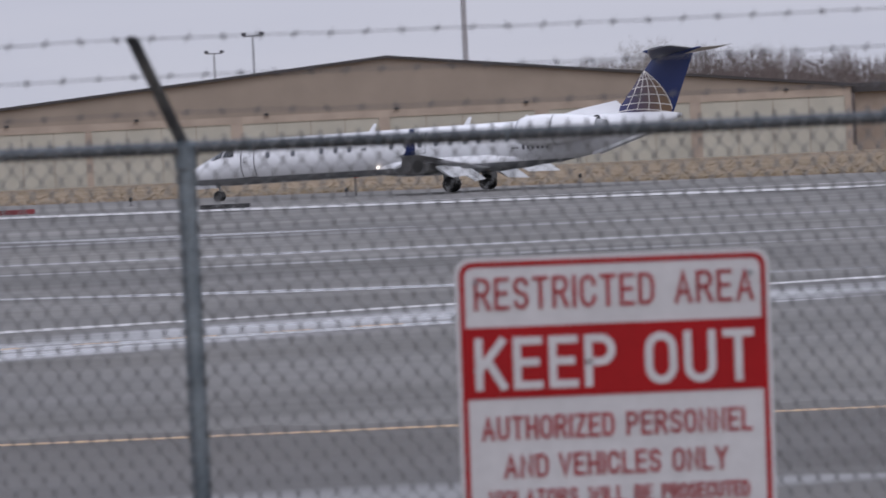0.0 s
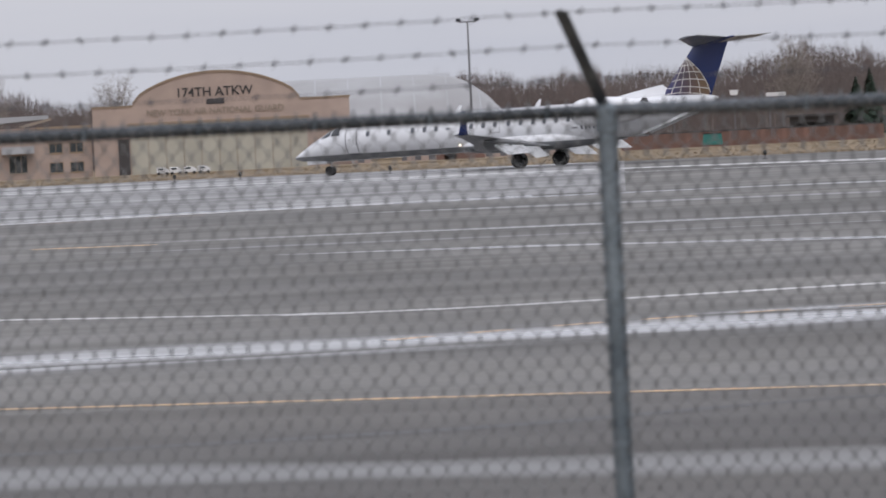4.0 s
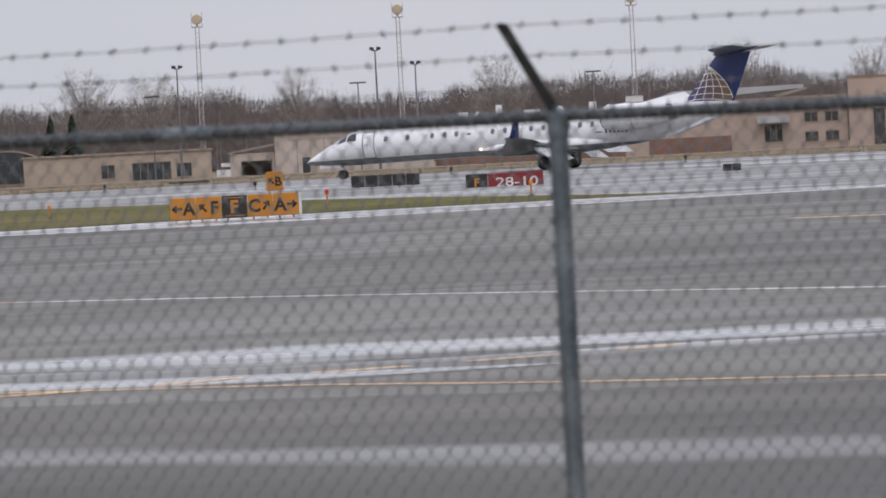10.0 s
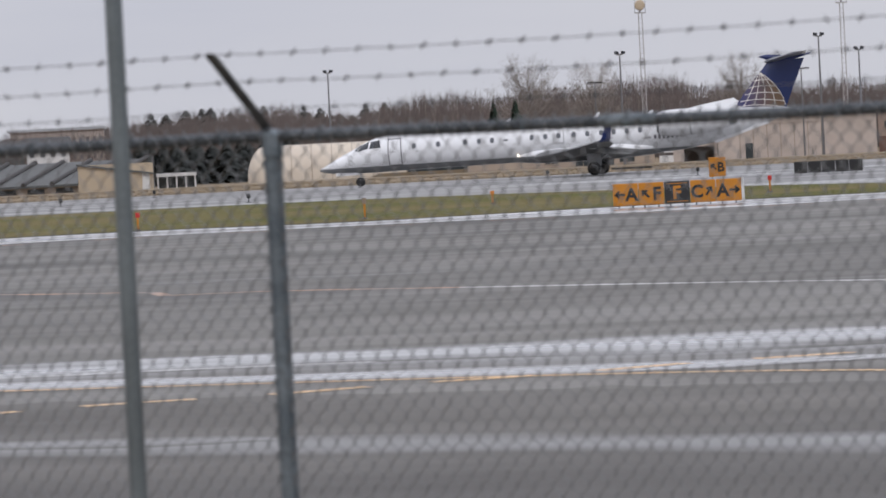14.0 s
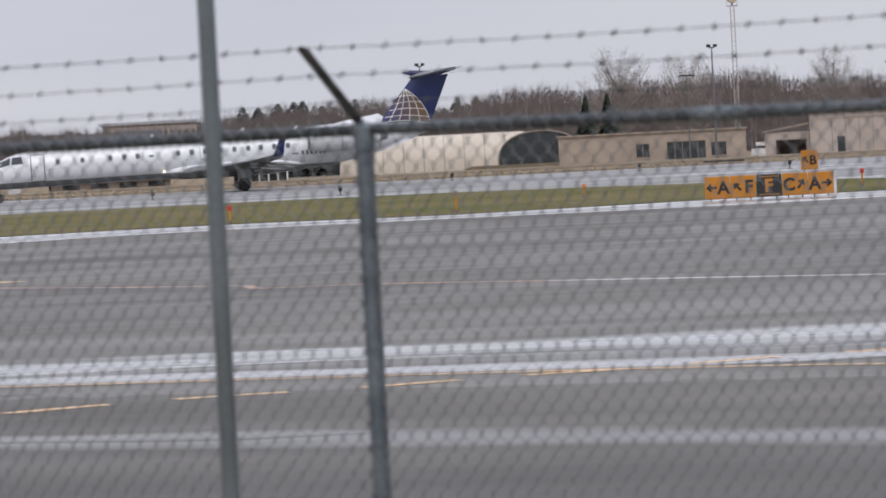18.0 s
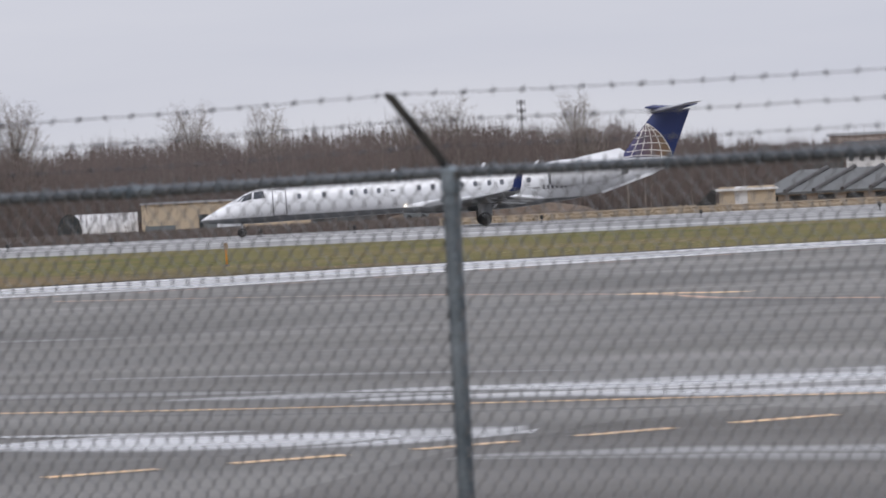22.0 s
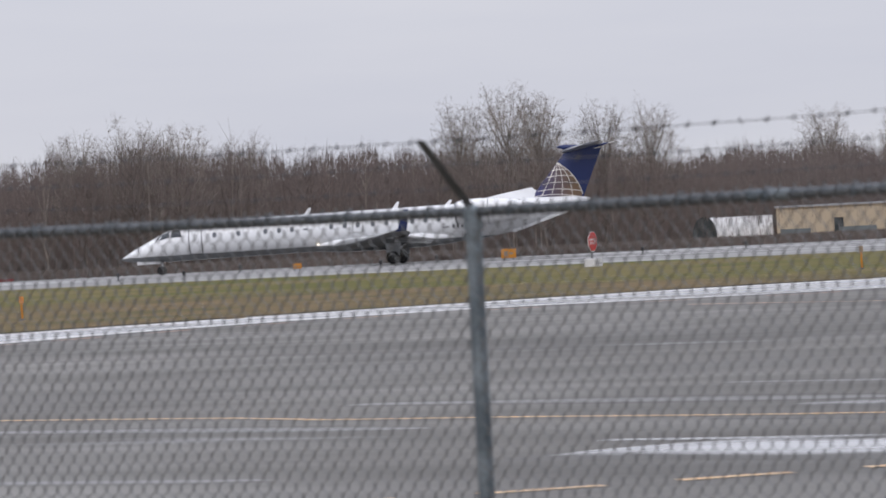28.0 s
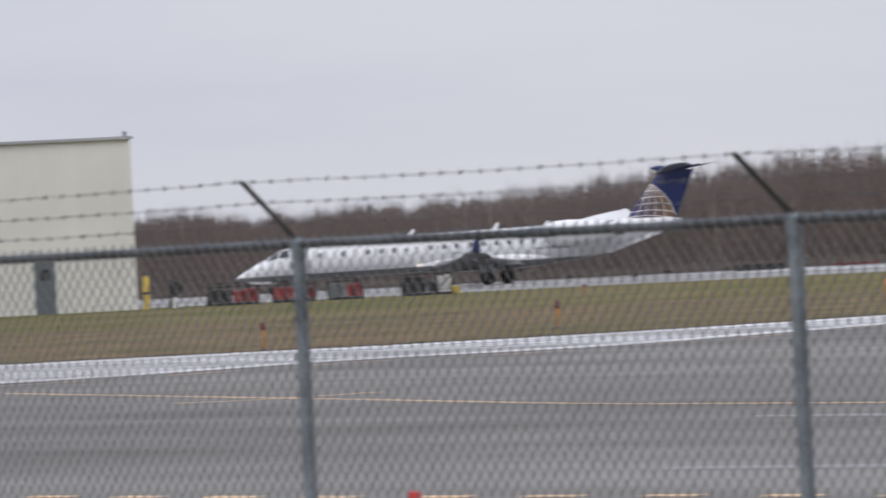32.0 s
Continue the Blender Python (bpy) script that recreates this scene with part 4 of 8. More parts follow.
def build_jet():
    jet = thing("regional_jet", label="white twin-engine regional jet with blue tail taxiing, landing lamp lit", category="airplane")
    s = Shape()
    fine = []
    for i in range(len(BODY) - 1):
        k = 3 if abs(BODY[i][0] - BODY[i + 1][0]) < 3 else 5
        for j in range(k):
            u = j / k
            fine.append([a + (b - a) * u for a, b in zip(BODY[i], BODY[i + 1])])
    fine.append(BODY[-1])
    s.loft([fuselage_ring(*r) for r in fine])
    two_tone = M["white_paint"].copy()
    two_tone.name = "white_over_grey_paint"
    n, l = two_tone.node_tree.nodes, two_tone.node_tree.links
    co, sep = n.new("ShaderNodeTexCoord"), n.new("ShaderNodeSeparateXYZ")
    l.new(co.outputs["Object"], sep.inputs["Vector"])
    add = n.new("ShaderNodeMath")
    add.operation, add.inputs[1].default_value = "MULTIPLY_ADD", -0.006
    l.new(sep.outputs["X"], add.inputs[0])
    l.new(sep.outputs["Z"], add.inputs[2])
    ramp = n.new("ShaderNodeValToRGB")
    ramp.color_ramp.interpolation = "CONSTANT"
    ramp.color_ramp.elements[0].color = (0.2, 0.21, 0.22, 1)
    ramp.color_ramp.elements[1].position, ramp.color_ramp.elements[1].color = 0.5, (0.82, 0.83, 0.85, 1)
    half = n.new("ShaderNodeMath")
    half.operation, half.inputs[1].default_value = "MULTIPLY", 0.5 / 1.35
    l.new(add.outputs[0], half.inputs[0])
    l.new(half.outputs[0], ramp.inputs["Fac"])
    old = n["Principled BSDF"].inputs["Base Color"].links[0].from_node
    mul = n.new("ShaderNodeMixRGB")
    mul.blend_type, mul.inputs["Fac"].default_value = "MULTIPLY", 0.25
    l.new(ramp.outputs["Color"], mul.inputs["Color1"])
    l.new(old.outputs[0], mul.inputs["Color2"])
    l.new(mul.outputs["Color"], n["Principled BSDF"].inputs["Base Color"])
    body = part("fuselage", s, two_tone, jet, "slim white fuselage with grey belly", smooth=True)
    # wing-to-body fairing
    s = Shape().loft([[(x, w * math.sin(2 * math.pi * k / 20), 1.42 + h * math.cos(2 * math.pi * k / 20)) for k in range(20)] for x, w, h in
                      ((5.6, 0.1, 0.1), (5.0, 0.75, 0.35), (3.6, 1.2, 0.5), (1, 1.36, 0.56), (-1.6, 1.32, 0.54), (-3.4, 0.9, 0.42), (-4.6, 0.2, 0.2))])
    part("belly_fairing", s, two_tone, jet, "rounded grey wing root fairing", smooth=True)
    # cabin windows, both sides
    me = Shape().slab([(0.125 * math.copysign(abs(math.cos(a)) ** 0.6, math.cos(a)), 0.165 * math.copysign(abs(math.sin(a)) ** 0.6, math.sin(a))) for a in (2 * math.pi * k / 12 for k in range(12))], 1, -0.01, 0.012).mesh("cabin_window", M["cabin_glass"])
    for x in (10.92, 9.45, 7.8, 6.97, 6.18, 3.78, 2.96, 2.17, 1.25, 0.43, -0.4, -1.15, -1.95, -2.75):
        for side in (1, -1):
            p = skin(x, 2.5, 0.0)
            part("cabin_window", me, None, jet, m=Matrix.Translation((p[0], p[1] * side, p[2])) @ Matrix.Rotation(radians(16 * side), 4, "X"))
    part("window_plug", Shape().add([skin(5.5, 2.4), skin(5.22, 2.4), skin(5.22, 2.5), skin(5.5, 2.5)], [(0, 1, 2, 3)]), M["cabin_glass"], jet, "small dark placard on the skin")
    # cockpit panes
    for side in (1, -1):
        for k, quad in enumerate((((13.75, 2.52), (14.42, 2.36), (14.15, 2.74), (13.72, 2.93)), ((12.95, 2.52), (13.66, 2.5), (13.6, 2.92), (13.05, 2.97)), ((14.05, 2.8), (14.5, 2.42), (14.62, 2.42), (14.3, 2.72)))):
            n, grid = 5, []
            for a in range(n + 1):
                for b in range(n + 1):
                    u, v = a / n, b / n
                    x, z = [(quad[0][c] * (1 - u) + quad[1][c] * u) * (1 - v) + (quad[3][c] * (1 - u) + quad[2][c] * u) * v for c in (0, 1)]
                    x, y, z = skin(x, min(z, body_at(x)[0] + body_at(x)[2] * 0.97), 0.018)
                    grid.append((x, y * side, z))
            part("cockpit_window", Shape().add(grid, [(a * (n + 1) + b, (a + 1) * (n + 1) + b, (a + 1) * (n + 1) + b + 1, a * (n + 1) + b + 1) for a in range(n) for b in range(n)]), M["glass"], jet, "dark cockpit pane")
    # doors: outlined on the skin
    def outline(x0, x1, z0, z1, w=0.03, seg=8):
        s = Shape()
        for xa in (x0, x1):
            for k in range(seg):
                za, zb = z0 + (z1 - z0) * k / seg, z0 + (z1 - z0) * (k + 1) / seg
                s.add([skin(xa - w / 2, za), skin(xa + w / 2, za), skin(xa + w / 2, zb), skin(xa - w / 2, zb)], [(0, 1, 2, 3)])
        for za in (z0, z1):
            s.add([skin(x0, za - w / 2), skin(x1, za - w / 2), skin(x1, za + w / 2), skin(x0, za + w / 2)], [(0, 1, 2, 3)])
        return s
    door = part("cabin_door", outline(11.72, 12.5, 1.42, 3.0, 0.055), M["bar_ink"], jet, "door outline on the skin")
    part("door_handle", Shape().box(12.15, skin(12.2, 2.25)[1], 2.2, 12.3, skin(12.2, 2.25)[1] + 0.015, 2.24), M["bar_ink"], door)
    part("exit_hatch", outline(1.86, 2.48, 2.05, 2.95, 0.035), M["grey_paint"], jet, "overwing exit outline")
    # registration as plain bars
    for k in range(6):
        x = -3.55 - k * 0.26
        part("lettering_bar", Shape().add([skin(x, 1.9), skin(x - 0.14, 1.9), skin(x - 0.14, 2.14), skin(x, 2.14)], [(0, 1, 2, 3)]), M["faint_ink"], jet, "small grey bar of lettering")
    part("lettering_bar", Shape().add([skin(-2.95, 1.96), skin(-3.35, 1.96), skin(-3.35, 2.03), skin(-2.95, 2.03)], [(0, 1, 2, 3)]), M["faint_ink"], jet, "thin grey bar of lettering")
    # wings
    for side in (1, -1):
        secs = [(3.9, 4.5, 0.9, 1.28, 0.15), (2.2, 3.1, 3.2, 1.44, 0.13), (-0.1, 1.75, 7.6, 1.78, 0.11), (-0.95, 1.0, 9.55, 1.94, 0.1)]
        wing = part("wing", Shape().loft([[(x, y * side, z) for x, y, z in wing_section(*c)] for c in secs]), M["wing_grey"], jet, "swept grey wing", smooth=True)
        tip = [(-1.15, 0.7, 9.5, 1.92), (-1.4, 0.55, 9.72, 2.1), (-1.85, 0.28, 10.0, 3.2)]
        s = Shape().loft([[(x, y * side, z) for x, y, z in ((a, b, c), (a - d * 0.4, b + 0.05, c), (a - d, b, c), (a - d * 0.4, b - 0.05, c))] for a, d, b, c in tip])
        part("winglet", s, M["blue"], wing, "blue upturned winglet")
        for ya, yb, xa, xb, ch in ((1.25, 3.1, -0.5, -0.8, 1.25), (3.25, 6.2, -0.85, -1.2, 1.05)):
            za, zb = 1.2 + 0.06 * ya, 1.2 + 0.06 * yb
            rows = []
            for x, y, z in ((xa, ya, za), (xb, yb, zb)):
                rows.append([(x - xa, y * side, z - za), (x - xa - ch * 0.3, y * side, z - za + 0.02), (x - xa - ch, y * side, z - za), (x - xa - ch * 0.4, y * side, z - za - 0.1), (x - xa, y * side, z - za - 0.09)])
            flap = part("flap", Shape().loft(rows), M["flap"], wing, "trailing-edge flap, pale above and grey below")
            flap.data.materials.append(M["wing_grey"])
            for q in flap.data.polygons[2:5]:
                q.material_index = 1
            FLAPS.append((flap, xa, za))
        for y in (2.6, 4.6, 6.3):
            part("flap_fairing", Shape().tube([(0.6 - y * 0.2, y * side, 1.2 + 0.06 * y), (-0.6 - y * 0.2, y * side, 1.1 + 0.06 * y), (-1.9 - y * 0.2, y * side, 0.95 + 0.06 * y)], [0.05, 0.12, 0.03], 8), M["wing_grey"], wing, smooth=True)
        part("landing_lamp", Shape().tube([(4.62, 1.02 * side, 1.47), (4.72, 1.02 * side, 1.47)], 0.05, 12), M["lamp_glow"], jet, "lit landing lamp")
        # engine pod on its pylon
        aft, mid = -0.9, 1.92 * side
        def around(rows, n=24):
            return Shape().loft([[(x + aft, mid + r * math.sin(2 * math.pi * k / n), 2.78 + r * math.cos(2 * math.pi * k / n)) for k in range(n)] for x, r in rows], caps=False)
        pod = part("engine_nacelle", around(((-3.0, 0.56), (-3.1, 0.66), (-3.5, 0.76), (-4.4, 0.8), (-5.6, 0.74), (-6.6, 0.6), (-7.3, 0.46))), M["white_paint"], jet, "white rear-mounted engine pod", smooth=True)
        part("intake_lip", around(((-3.12, 0.675), (-2.98, 0.6), (-3.02, 0.53), (-3.3, 0.5))), M["steel_lip"], pod, "polished intake lip", smooth=True)
        part("cowl_seam", around(((-4.98, 0.778), (-4.99, 0.788), (-5.03, 0.785), (-5.04, 0.774))), M["grey_paint"], pod, "grey cowling joint")
        part("fan_face", Shape().tube([(-3.35 + aft, mid, 2.78), (-3.3 + aft, mid, 2.78), (-3.1 + aft, mid, 2.78)], [0.5, 0.5, 0.05], 20), M["black"], pod)
        part("exhaust", Shape().tube([(-7.0 + aft, mid, 2.78), (-7.75 + aft, mid, 2.78)], [0.44, 0.3], 20), M["grey_paint"], pod, "grey exhaust cone", smooth=True)
        part("pylon", Shape().slab([(-3.9 + aft, 2.7), (-3.9 + aft, 2.9), (-6.9 + aft, 2.92), (-6.9 + aft, 2.8)], 1, 0.8 * side, 1.5 * side), M["white_paint"], jet)
        # main gear
        strut = part("main_strut", Shape().tube([(0.05, 2.05 * side, 0.42), (0.0, 1.9 * side, 1.35)], [0.075, 0.1], 10), M["mast"], jet, "grey main gear leg", smooth=True)
        part("gear_door", Shape().box(-0.45, 2.14 * side, 0.55, 0.4, 2.18 * side, 1.35), M["grey_paint"], strut, "grey gear door")
        part("drag_brace", Shape().tube([(0.05, 2.05 * side, 0.6), (-0.9, 1.6 * side, 1.3)], 0.04, 8), M["alloy"], strut, smooth=True)
        for dx in (-0.17, 0.17):
            wheel(jet, "main_wheel", 0.0, 2.05 * side + dx * 1.15, 0.4, 0.24)
        part("ventral_strake", Shape().slab([(-7.0, 1.62), (-7.15, 1.4), (-10.5, 2.42), (-9.6, 2.42)], 1, (0.36) * side, (0.4) * side), M["white_paint"], jet, "white ventral fin")
    # nose gear
    leg = part("nose_strut", Shape().tube([(14.45, 0, 0.3), (14.35, 0, 1.25)], 0.06, 10), M["alloy"], jet, "grey nose gear leg", smooth=True)
    part("taxi_lamp", Shape().tube([(14.5, 0.0, 0.85), (14.6, 0.0, 0.85)], 0.05, 10), M["glass"], leg)
    part("torque_link", Shape().tube([(14.4, 0, 0.75), (14.2, 0, 0.6), (14.4, 0, 0.45)], 0.03, 6), M["alloy"], leg)
    for side in (1, -1):
        part("nose_gear_door", Shape().box(14.5, 0.26 * side, 0.98, 15.9, 0.29 * side, 1.24), M["white_paint"], jet, "white nose gear door")
        wheel(jet, "nose_wheel", 14.45, 0.14 * side, 0.27, 0.15)
    # fin, globe field and gold lines
    fin = [(-8.25, 3.3), (-10.5, 6.0), (-12.7, 6.1), (-11.4, 3.15)]
    def thick(x, z, f=1.0):
        return (0.02 + 0.13 * max(0.0, 1 - abs((x + 9.6 + (z - 3.2) * 0.62) / 1.8) ** 2)) * f
    cols, rws = 9, 8
    s = Shape()
    for side in (1, -1):
        grid = []
        for j in range(rws + 1):
            v = j / rws
            le = [fin[0][k] + (fin[1][k] - fin[0][k]) * v for k in (0, 1)]
            te = [fin[3][k] + (fin[2][k] - fin[3][k]) * v for k in (0, 1)]
            grid.append([(le[0] + (te[0] - le[0]) * i / cols, side * 0.15 * math.sin(math.pi * (i / cols) ** 0.6) + side * 0.004, le[1] + (te[1] - le[1]) * i / cols) for i in range(cols + 1)])
        k0 = cols + 1
        s.add([p for r in grid for p in r], [(j * k0 + i, j * k0 + i + 1, (j + 1) * k0 + i + 1, (j + 1) * k0 + i) for j in range(rws) for i in range(cols)])
    tail = part("fin", s, M["blue"], jet, "swept blue tail fin", smooth=True)

    def fin_skin(x, z, out):
        v = (z - 3.25) / 2.8
        le, te = -8.25 - 2.25 * v, -11.4 - 1.3 * v
        u = min(max((x - le) / (te - le), 0.0), 1.0)
        return 0.15 * math.sin(math.pi * u**0.6) + out
    n, l = M["globe"].node_tree.nodes, M["globe"].node_tree.links
    co, sep, fade = n.new("ShaderNodeTexCoord"), n.new("ShaderNodeSeparateXYZ"), n.new("ShaderNodeValToRGB")
    span = n.new("ShaderNodeMapRange")
    span.inputs["From Min"].default_value, span.inputs["From Max"].default_value = -8.6, -11.3
    l.new(co.outputs["Object"], sep.inputs["Vector"])
    l.new(sep.outputs["X"], span.inputs["Value"])
    l.new(span.outputs["Result"], fade.inputs["Fac"])
    fade.color_ramp.elements[0].position, fade.color_ramp.elements[0].color = 0.1, (0.04, 0.04, 0.13, 1)
    fade.color_ramp.elements[1].position, fade.color_ramp.elements[1].color = 0.85, (0.17, 0.105, 0.06, 1)
    l.new(fade.outputs["Color"], n["Principled BSDF"].inputs["Base Color"])
    cx, cz, radius = -8.45, 2.8, 3.02
    inset = [(-8.29, 3.33), (-10.4, 5.86), (-12.55, 5.96), (-11.35, 3.22)]
    for side in (1, -1):
        s, n = Shape(), 26
        for i in range(n):
            for j in range(n):
                q = [(cx - radius * a / n, cz + radius * b / n) for a, b in ((i, j), (i + 1, j), (i + 1, j + 1), (i, j + 1))]
                mid = (sum(p[0] for p in q) / 4, sum(p[1] for p in q) / 4)
                if in_poly(mid, inset) and math.hypot(mid[0] - cx, mid[1] - cz) < radius:
                    s.add([(x, side * fin_skin(x, z, 0.02), z) for x, z in q], [(0, 1, 2, 3)])
        part("globe_field", s, M["globe"], tail, "bronze and violet globe field")
        lines = []
        def on_globe(s, k):
            """s: from the pole at the leading edge down to the fin's foot; k: from the leading edge to the rim."""
            edge = (-10.06 + 1.72 * s, 5.55 - 2.17 * s)
            turn = radians(29 + 54 * s)
            rim = (cx - radius * math.sin(turn), cz + radius * math.cos(turn))
            sag = 0.16 * math.sin(math.pi * k) * s
            return edge[0] + (rim[0] - edge[0]) * k + sag * 0.3, edge[1] + (rim[1] - edge[1]) * k + sag
        for k in (0.2, 0.4, 0.6, 0.8, 1.0):
            lines.append([on_globe(i / 24, k) for i in range(25)])
        for s in (0.12, 0.3, 0.48, 0.66, 0.84, 0.98):
            lines.append([on_globe(s, i / 20) for i in range(21)])
        for run in lines:
            kept = [p for p in run if in_poly(p, inset)]
            if len(kept) < 2:
                continue
            edges = []
            for i, p in enumerate(kept):
                a, b = kept[max(0, i - 1)], kept[min(len(kept) - 1, i + 1)]
                d = Vector((b[0] - a[0], b[1] - a[1])).normalized() * 0.021
                edges += [(p[0] - d.y, p[1] + d.x), (p[0] + d.y, p[1] - d.x)]
            strip = Shape()
            strip.add([(x, side * fin_skin(x, z, 0.03), z) for x, z in edges], [(2 * i, 2 * i + 1, 2 * i + 3, 2 * i + 2) for i in range(len(kept) - 1)])
            part("globe_line", strip, M["gold"], tail)
    dorsal = Shape().loft([[(x, 0.07 * w, z0), (x, 0, z1), (x, -0.07 * w, z0)] for x, z0, z1, w in ((-4.3, 3.05, 3.32, 1), (-6.3, 3.05, 3.72, 2), (-8.35, 3.0, 4.02, 2), (-9.2, 3.0, 3.35, 1))])
    part("dorsal_fairing", dorsal, M["white_paint"], jet, "white dorsal fairing", smooth=True)
    part("auxiliary_intake", Shape().tube([(-7.55, 0.6, 3.05), (-7.62, 0.85, 3.2)], 0.2, 14), M["black"], jet, "dark round intake")
    part("tail_cone", Shape().tube([(-11.6, 0, 3.07), (-11.85, 0, 3.1)], [0.13, 0.08], 12), M["alloy"], jet)
    for side in (1, -1):
        secs = [(-10.3, 2.3, 0.02, 6.17, 0.12), (-11.15, 1.65, 1.9, 6.19, 0.1), (-11.95, 1.05, 3.75, 6.23, 0.09)]
        trim = lambda x, y, z: (x, y, z - (x + 11.5) * 0.14)
        stab = part("stabiliser", Shape().loft([[trim(x, y * side, z) for x, y, z in wing_section(*c)] for c in secs]), M["tailplane"], jet, "grey tailplane half", smooth=True)
        part("elevator_edge", Shape().loft([[trim(x, y * side, z), trim(x - 0.22, y * side, z + 0.02), trim(x - 0.22, y * side, z - 0.02)] for x, y, z in ((-12.55, 0.1, 6.17), (-12.77, 1.9, 6.19), (-12.97, 3.75, 6.23))]), M["flap"], stab, "pale elevator edge")
    part("bullet_fairing", Shape().tube([(-10.0, 0, 6.33), (-10.5, 0, 6.28), (-11.8, 0, 6.14), (-13.15, 0, 6.36)], [0.03, 0.17, 0.17, 0.03], 12), M["blue"], jet, "blue bullet fairing", smooth=True)
    for x, h in ((5.6, 0.42), (0.2, 0.42), (-3.0, 0.32)):
        part("blade_aerial", Shape().slab([(x, 3.3), (x - 0.35, 3.3), (x - 0.5, 3.3 + h), (x - 0.35, 3.3 + h)], 1, -0.02, 0.02), M["white_paint"], jet, "small white blade aerial")
    # it sits a little nose-low on its gear
    sit = pose(0, 0, 1.4) @ pose(0, 0, 0, 0, 1.15, 0) @ pose(0, 0, -1.4)
    for ob in jet.children:
        if not ob.name.startswith(("main_wheel", "nose_wheel", "main_strut", "nose_strut")):
            ob.matrix_basis = sit @ ob.matrix_basis
    return jet


jet = build_jet()

# ---- buildings beyond the runway ----
FAR = 2.0


class Site:
    """A building plot seen from the fence: bearings and sight-line heights turned into local metres."""

    def __init__(self, left, right, d, name, label, category="building", group="", turn=0.0):
        self.mid, self.d = (left + right) / 2, d * FAR
        self.base = ground_z(self.d)
        self.ob = thing(name, facing(self.mid, self.d, self.base, turn), label, category, group)
        self.w = self.x(right) - self.x(left)
        self.l, self.r = self.x(left), self.x(right)

    def x(self, az):
        return -self.d * math.tan(radians(az - self.mid))

    def z(self, h):
        return 2.75 + (h - 2.5) * FAR - self.base

    def walls(self, depth, top, openings=(), material="tan", thick=0.3, label="", left=None, right=None):
        """Front wall with real openings, sides and back."""
        l, r = self.l if left is None else left, self.r if right is None else right
        xs = sorted({l, r, *(v for o in openings for v in (o[0], o[2]))})
        zs = sorted({0.0, top, *(v for o in openings for v in (o[1], o[3]))})
        pieces = []
        for a, b in zip(xs, xs[1:]):
            for c, d in zip(zs, zs[1:]):
                if not any(o[0] <= a and b <= o[2] and o[1] <= c and d <= o[3] for o in openings):
                    pieces.append(part("wall", Shape().box(a, 0, c - (0.6 if c == 0 else 0), b, thick, d), M[material], self.ob, label))
        front = pieces[0]
        part("wall", Shape().box(l, thick, -0.6, l + thick, depth, top), M[material], self.ob, label)
        part("wall", Shape().box(r - thick, thick, -0.6, r, depth, top), M[material], self.ob, label)
        part("wall", Shape().box(l + thick, depth - thick, -0.6, r - thick, depth, top), M[material], self.ob, label)
        return front

    def window(self, x0, z0, x1, z1, pane="pane", frame="white_trim", bars=1, name="window"):
        f = part(name, Shape().box(x0, 0.08, z0, x0 + 0.1, 0.22, z1).box(x1 - 0.1, 0.08, z0, x1, 0.22, z1).box(x0 + 0.1, 0.08, z0, x1 - 0.1, 0.22, z0 + 0.1).box(x0 + 0.1, 0.08, z1 - 0.1, x1 - 0.1, 0.22, z1), M[frame], self.ob)
        for k in range(bars + 1):
            a, b = x0 + 0.1 + (x1 - x0 - 0.2) * k / (bars + 1), x0 + 0.1 + (x1 - x0 - 0.2) * (k + 1) / (bars + 1)
            part("pane", Shape().box(a + (0.04 if k else 0), 0.14, z0 + 0.1, b, 0.17, z1 - 0.1), M[pane], f)
            if k:
                part("mullion", Shape().box(a - 0.04, 0.1, z0 + 0.1, a + 0.04, 0.2, z1 - 0.1), M[frame], f)
        part("sill", Shape().box(x0 - 0.1, -0.08, z0 - 0.1, x1 + 0.1, 0.1, z0 - 0.002), M[frame], f)
        return f

    def door(self, x0, x1, top, material, panels=4, name="hangar_door"):
        d = part(name, Shape().box(x0, 0.12, -0.3, x1, 0.2, top), M[material], self.ob)
        for k in range(1, panels):
            a = x0 + (x1 - x0) * k / panels
            part("seam", Shape().box(a - 0.05, 0.09, 0, a + 0.05, 0.125, top), M["tan_dark"], d)
        return d


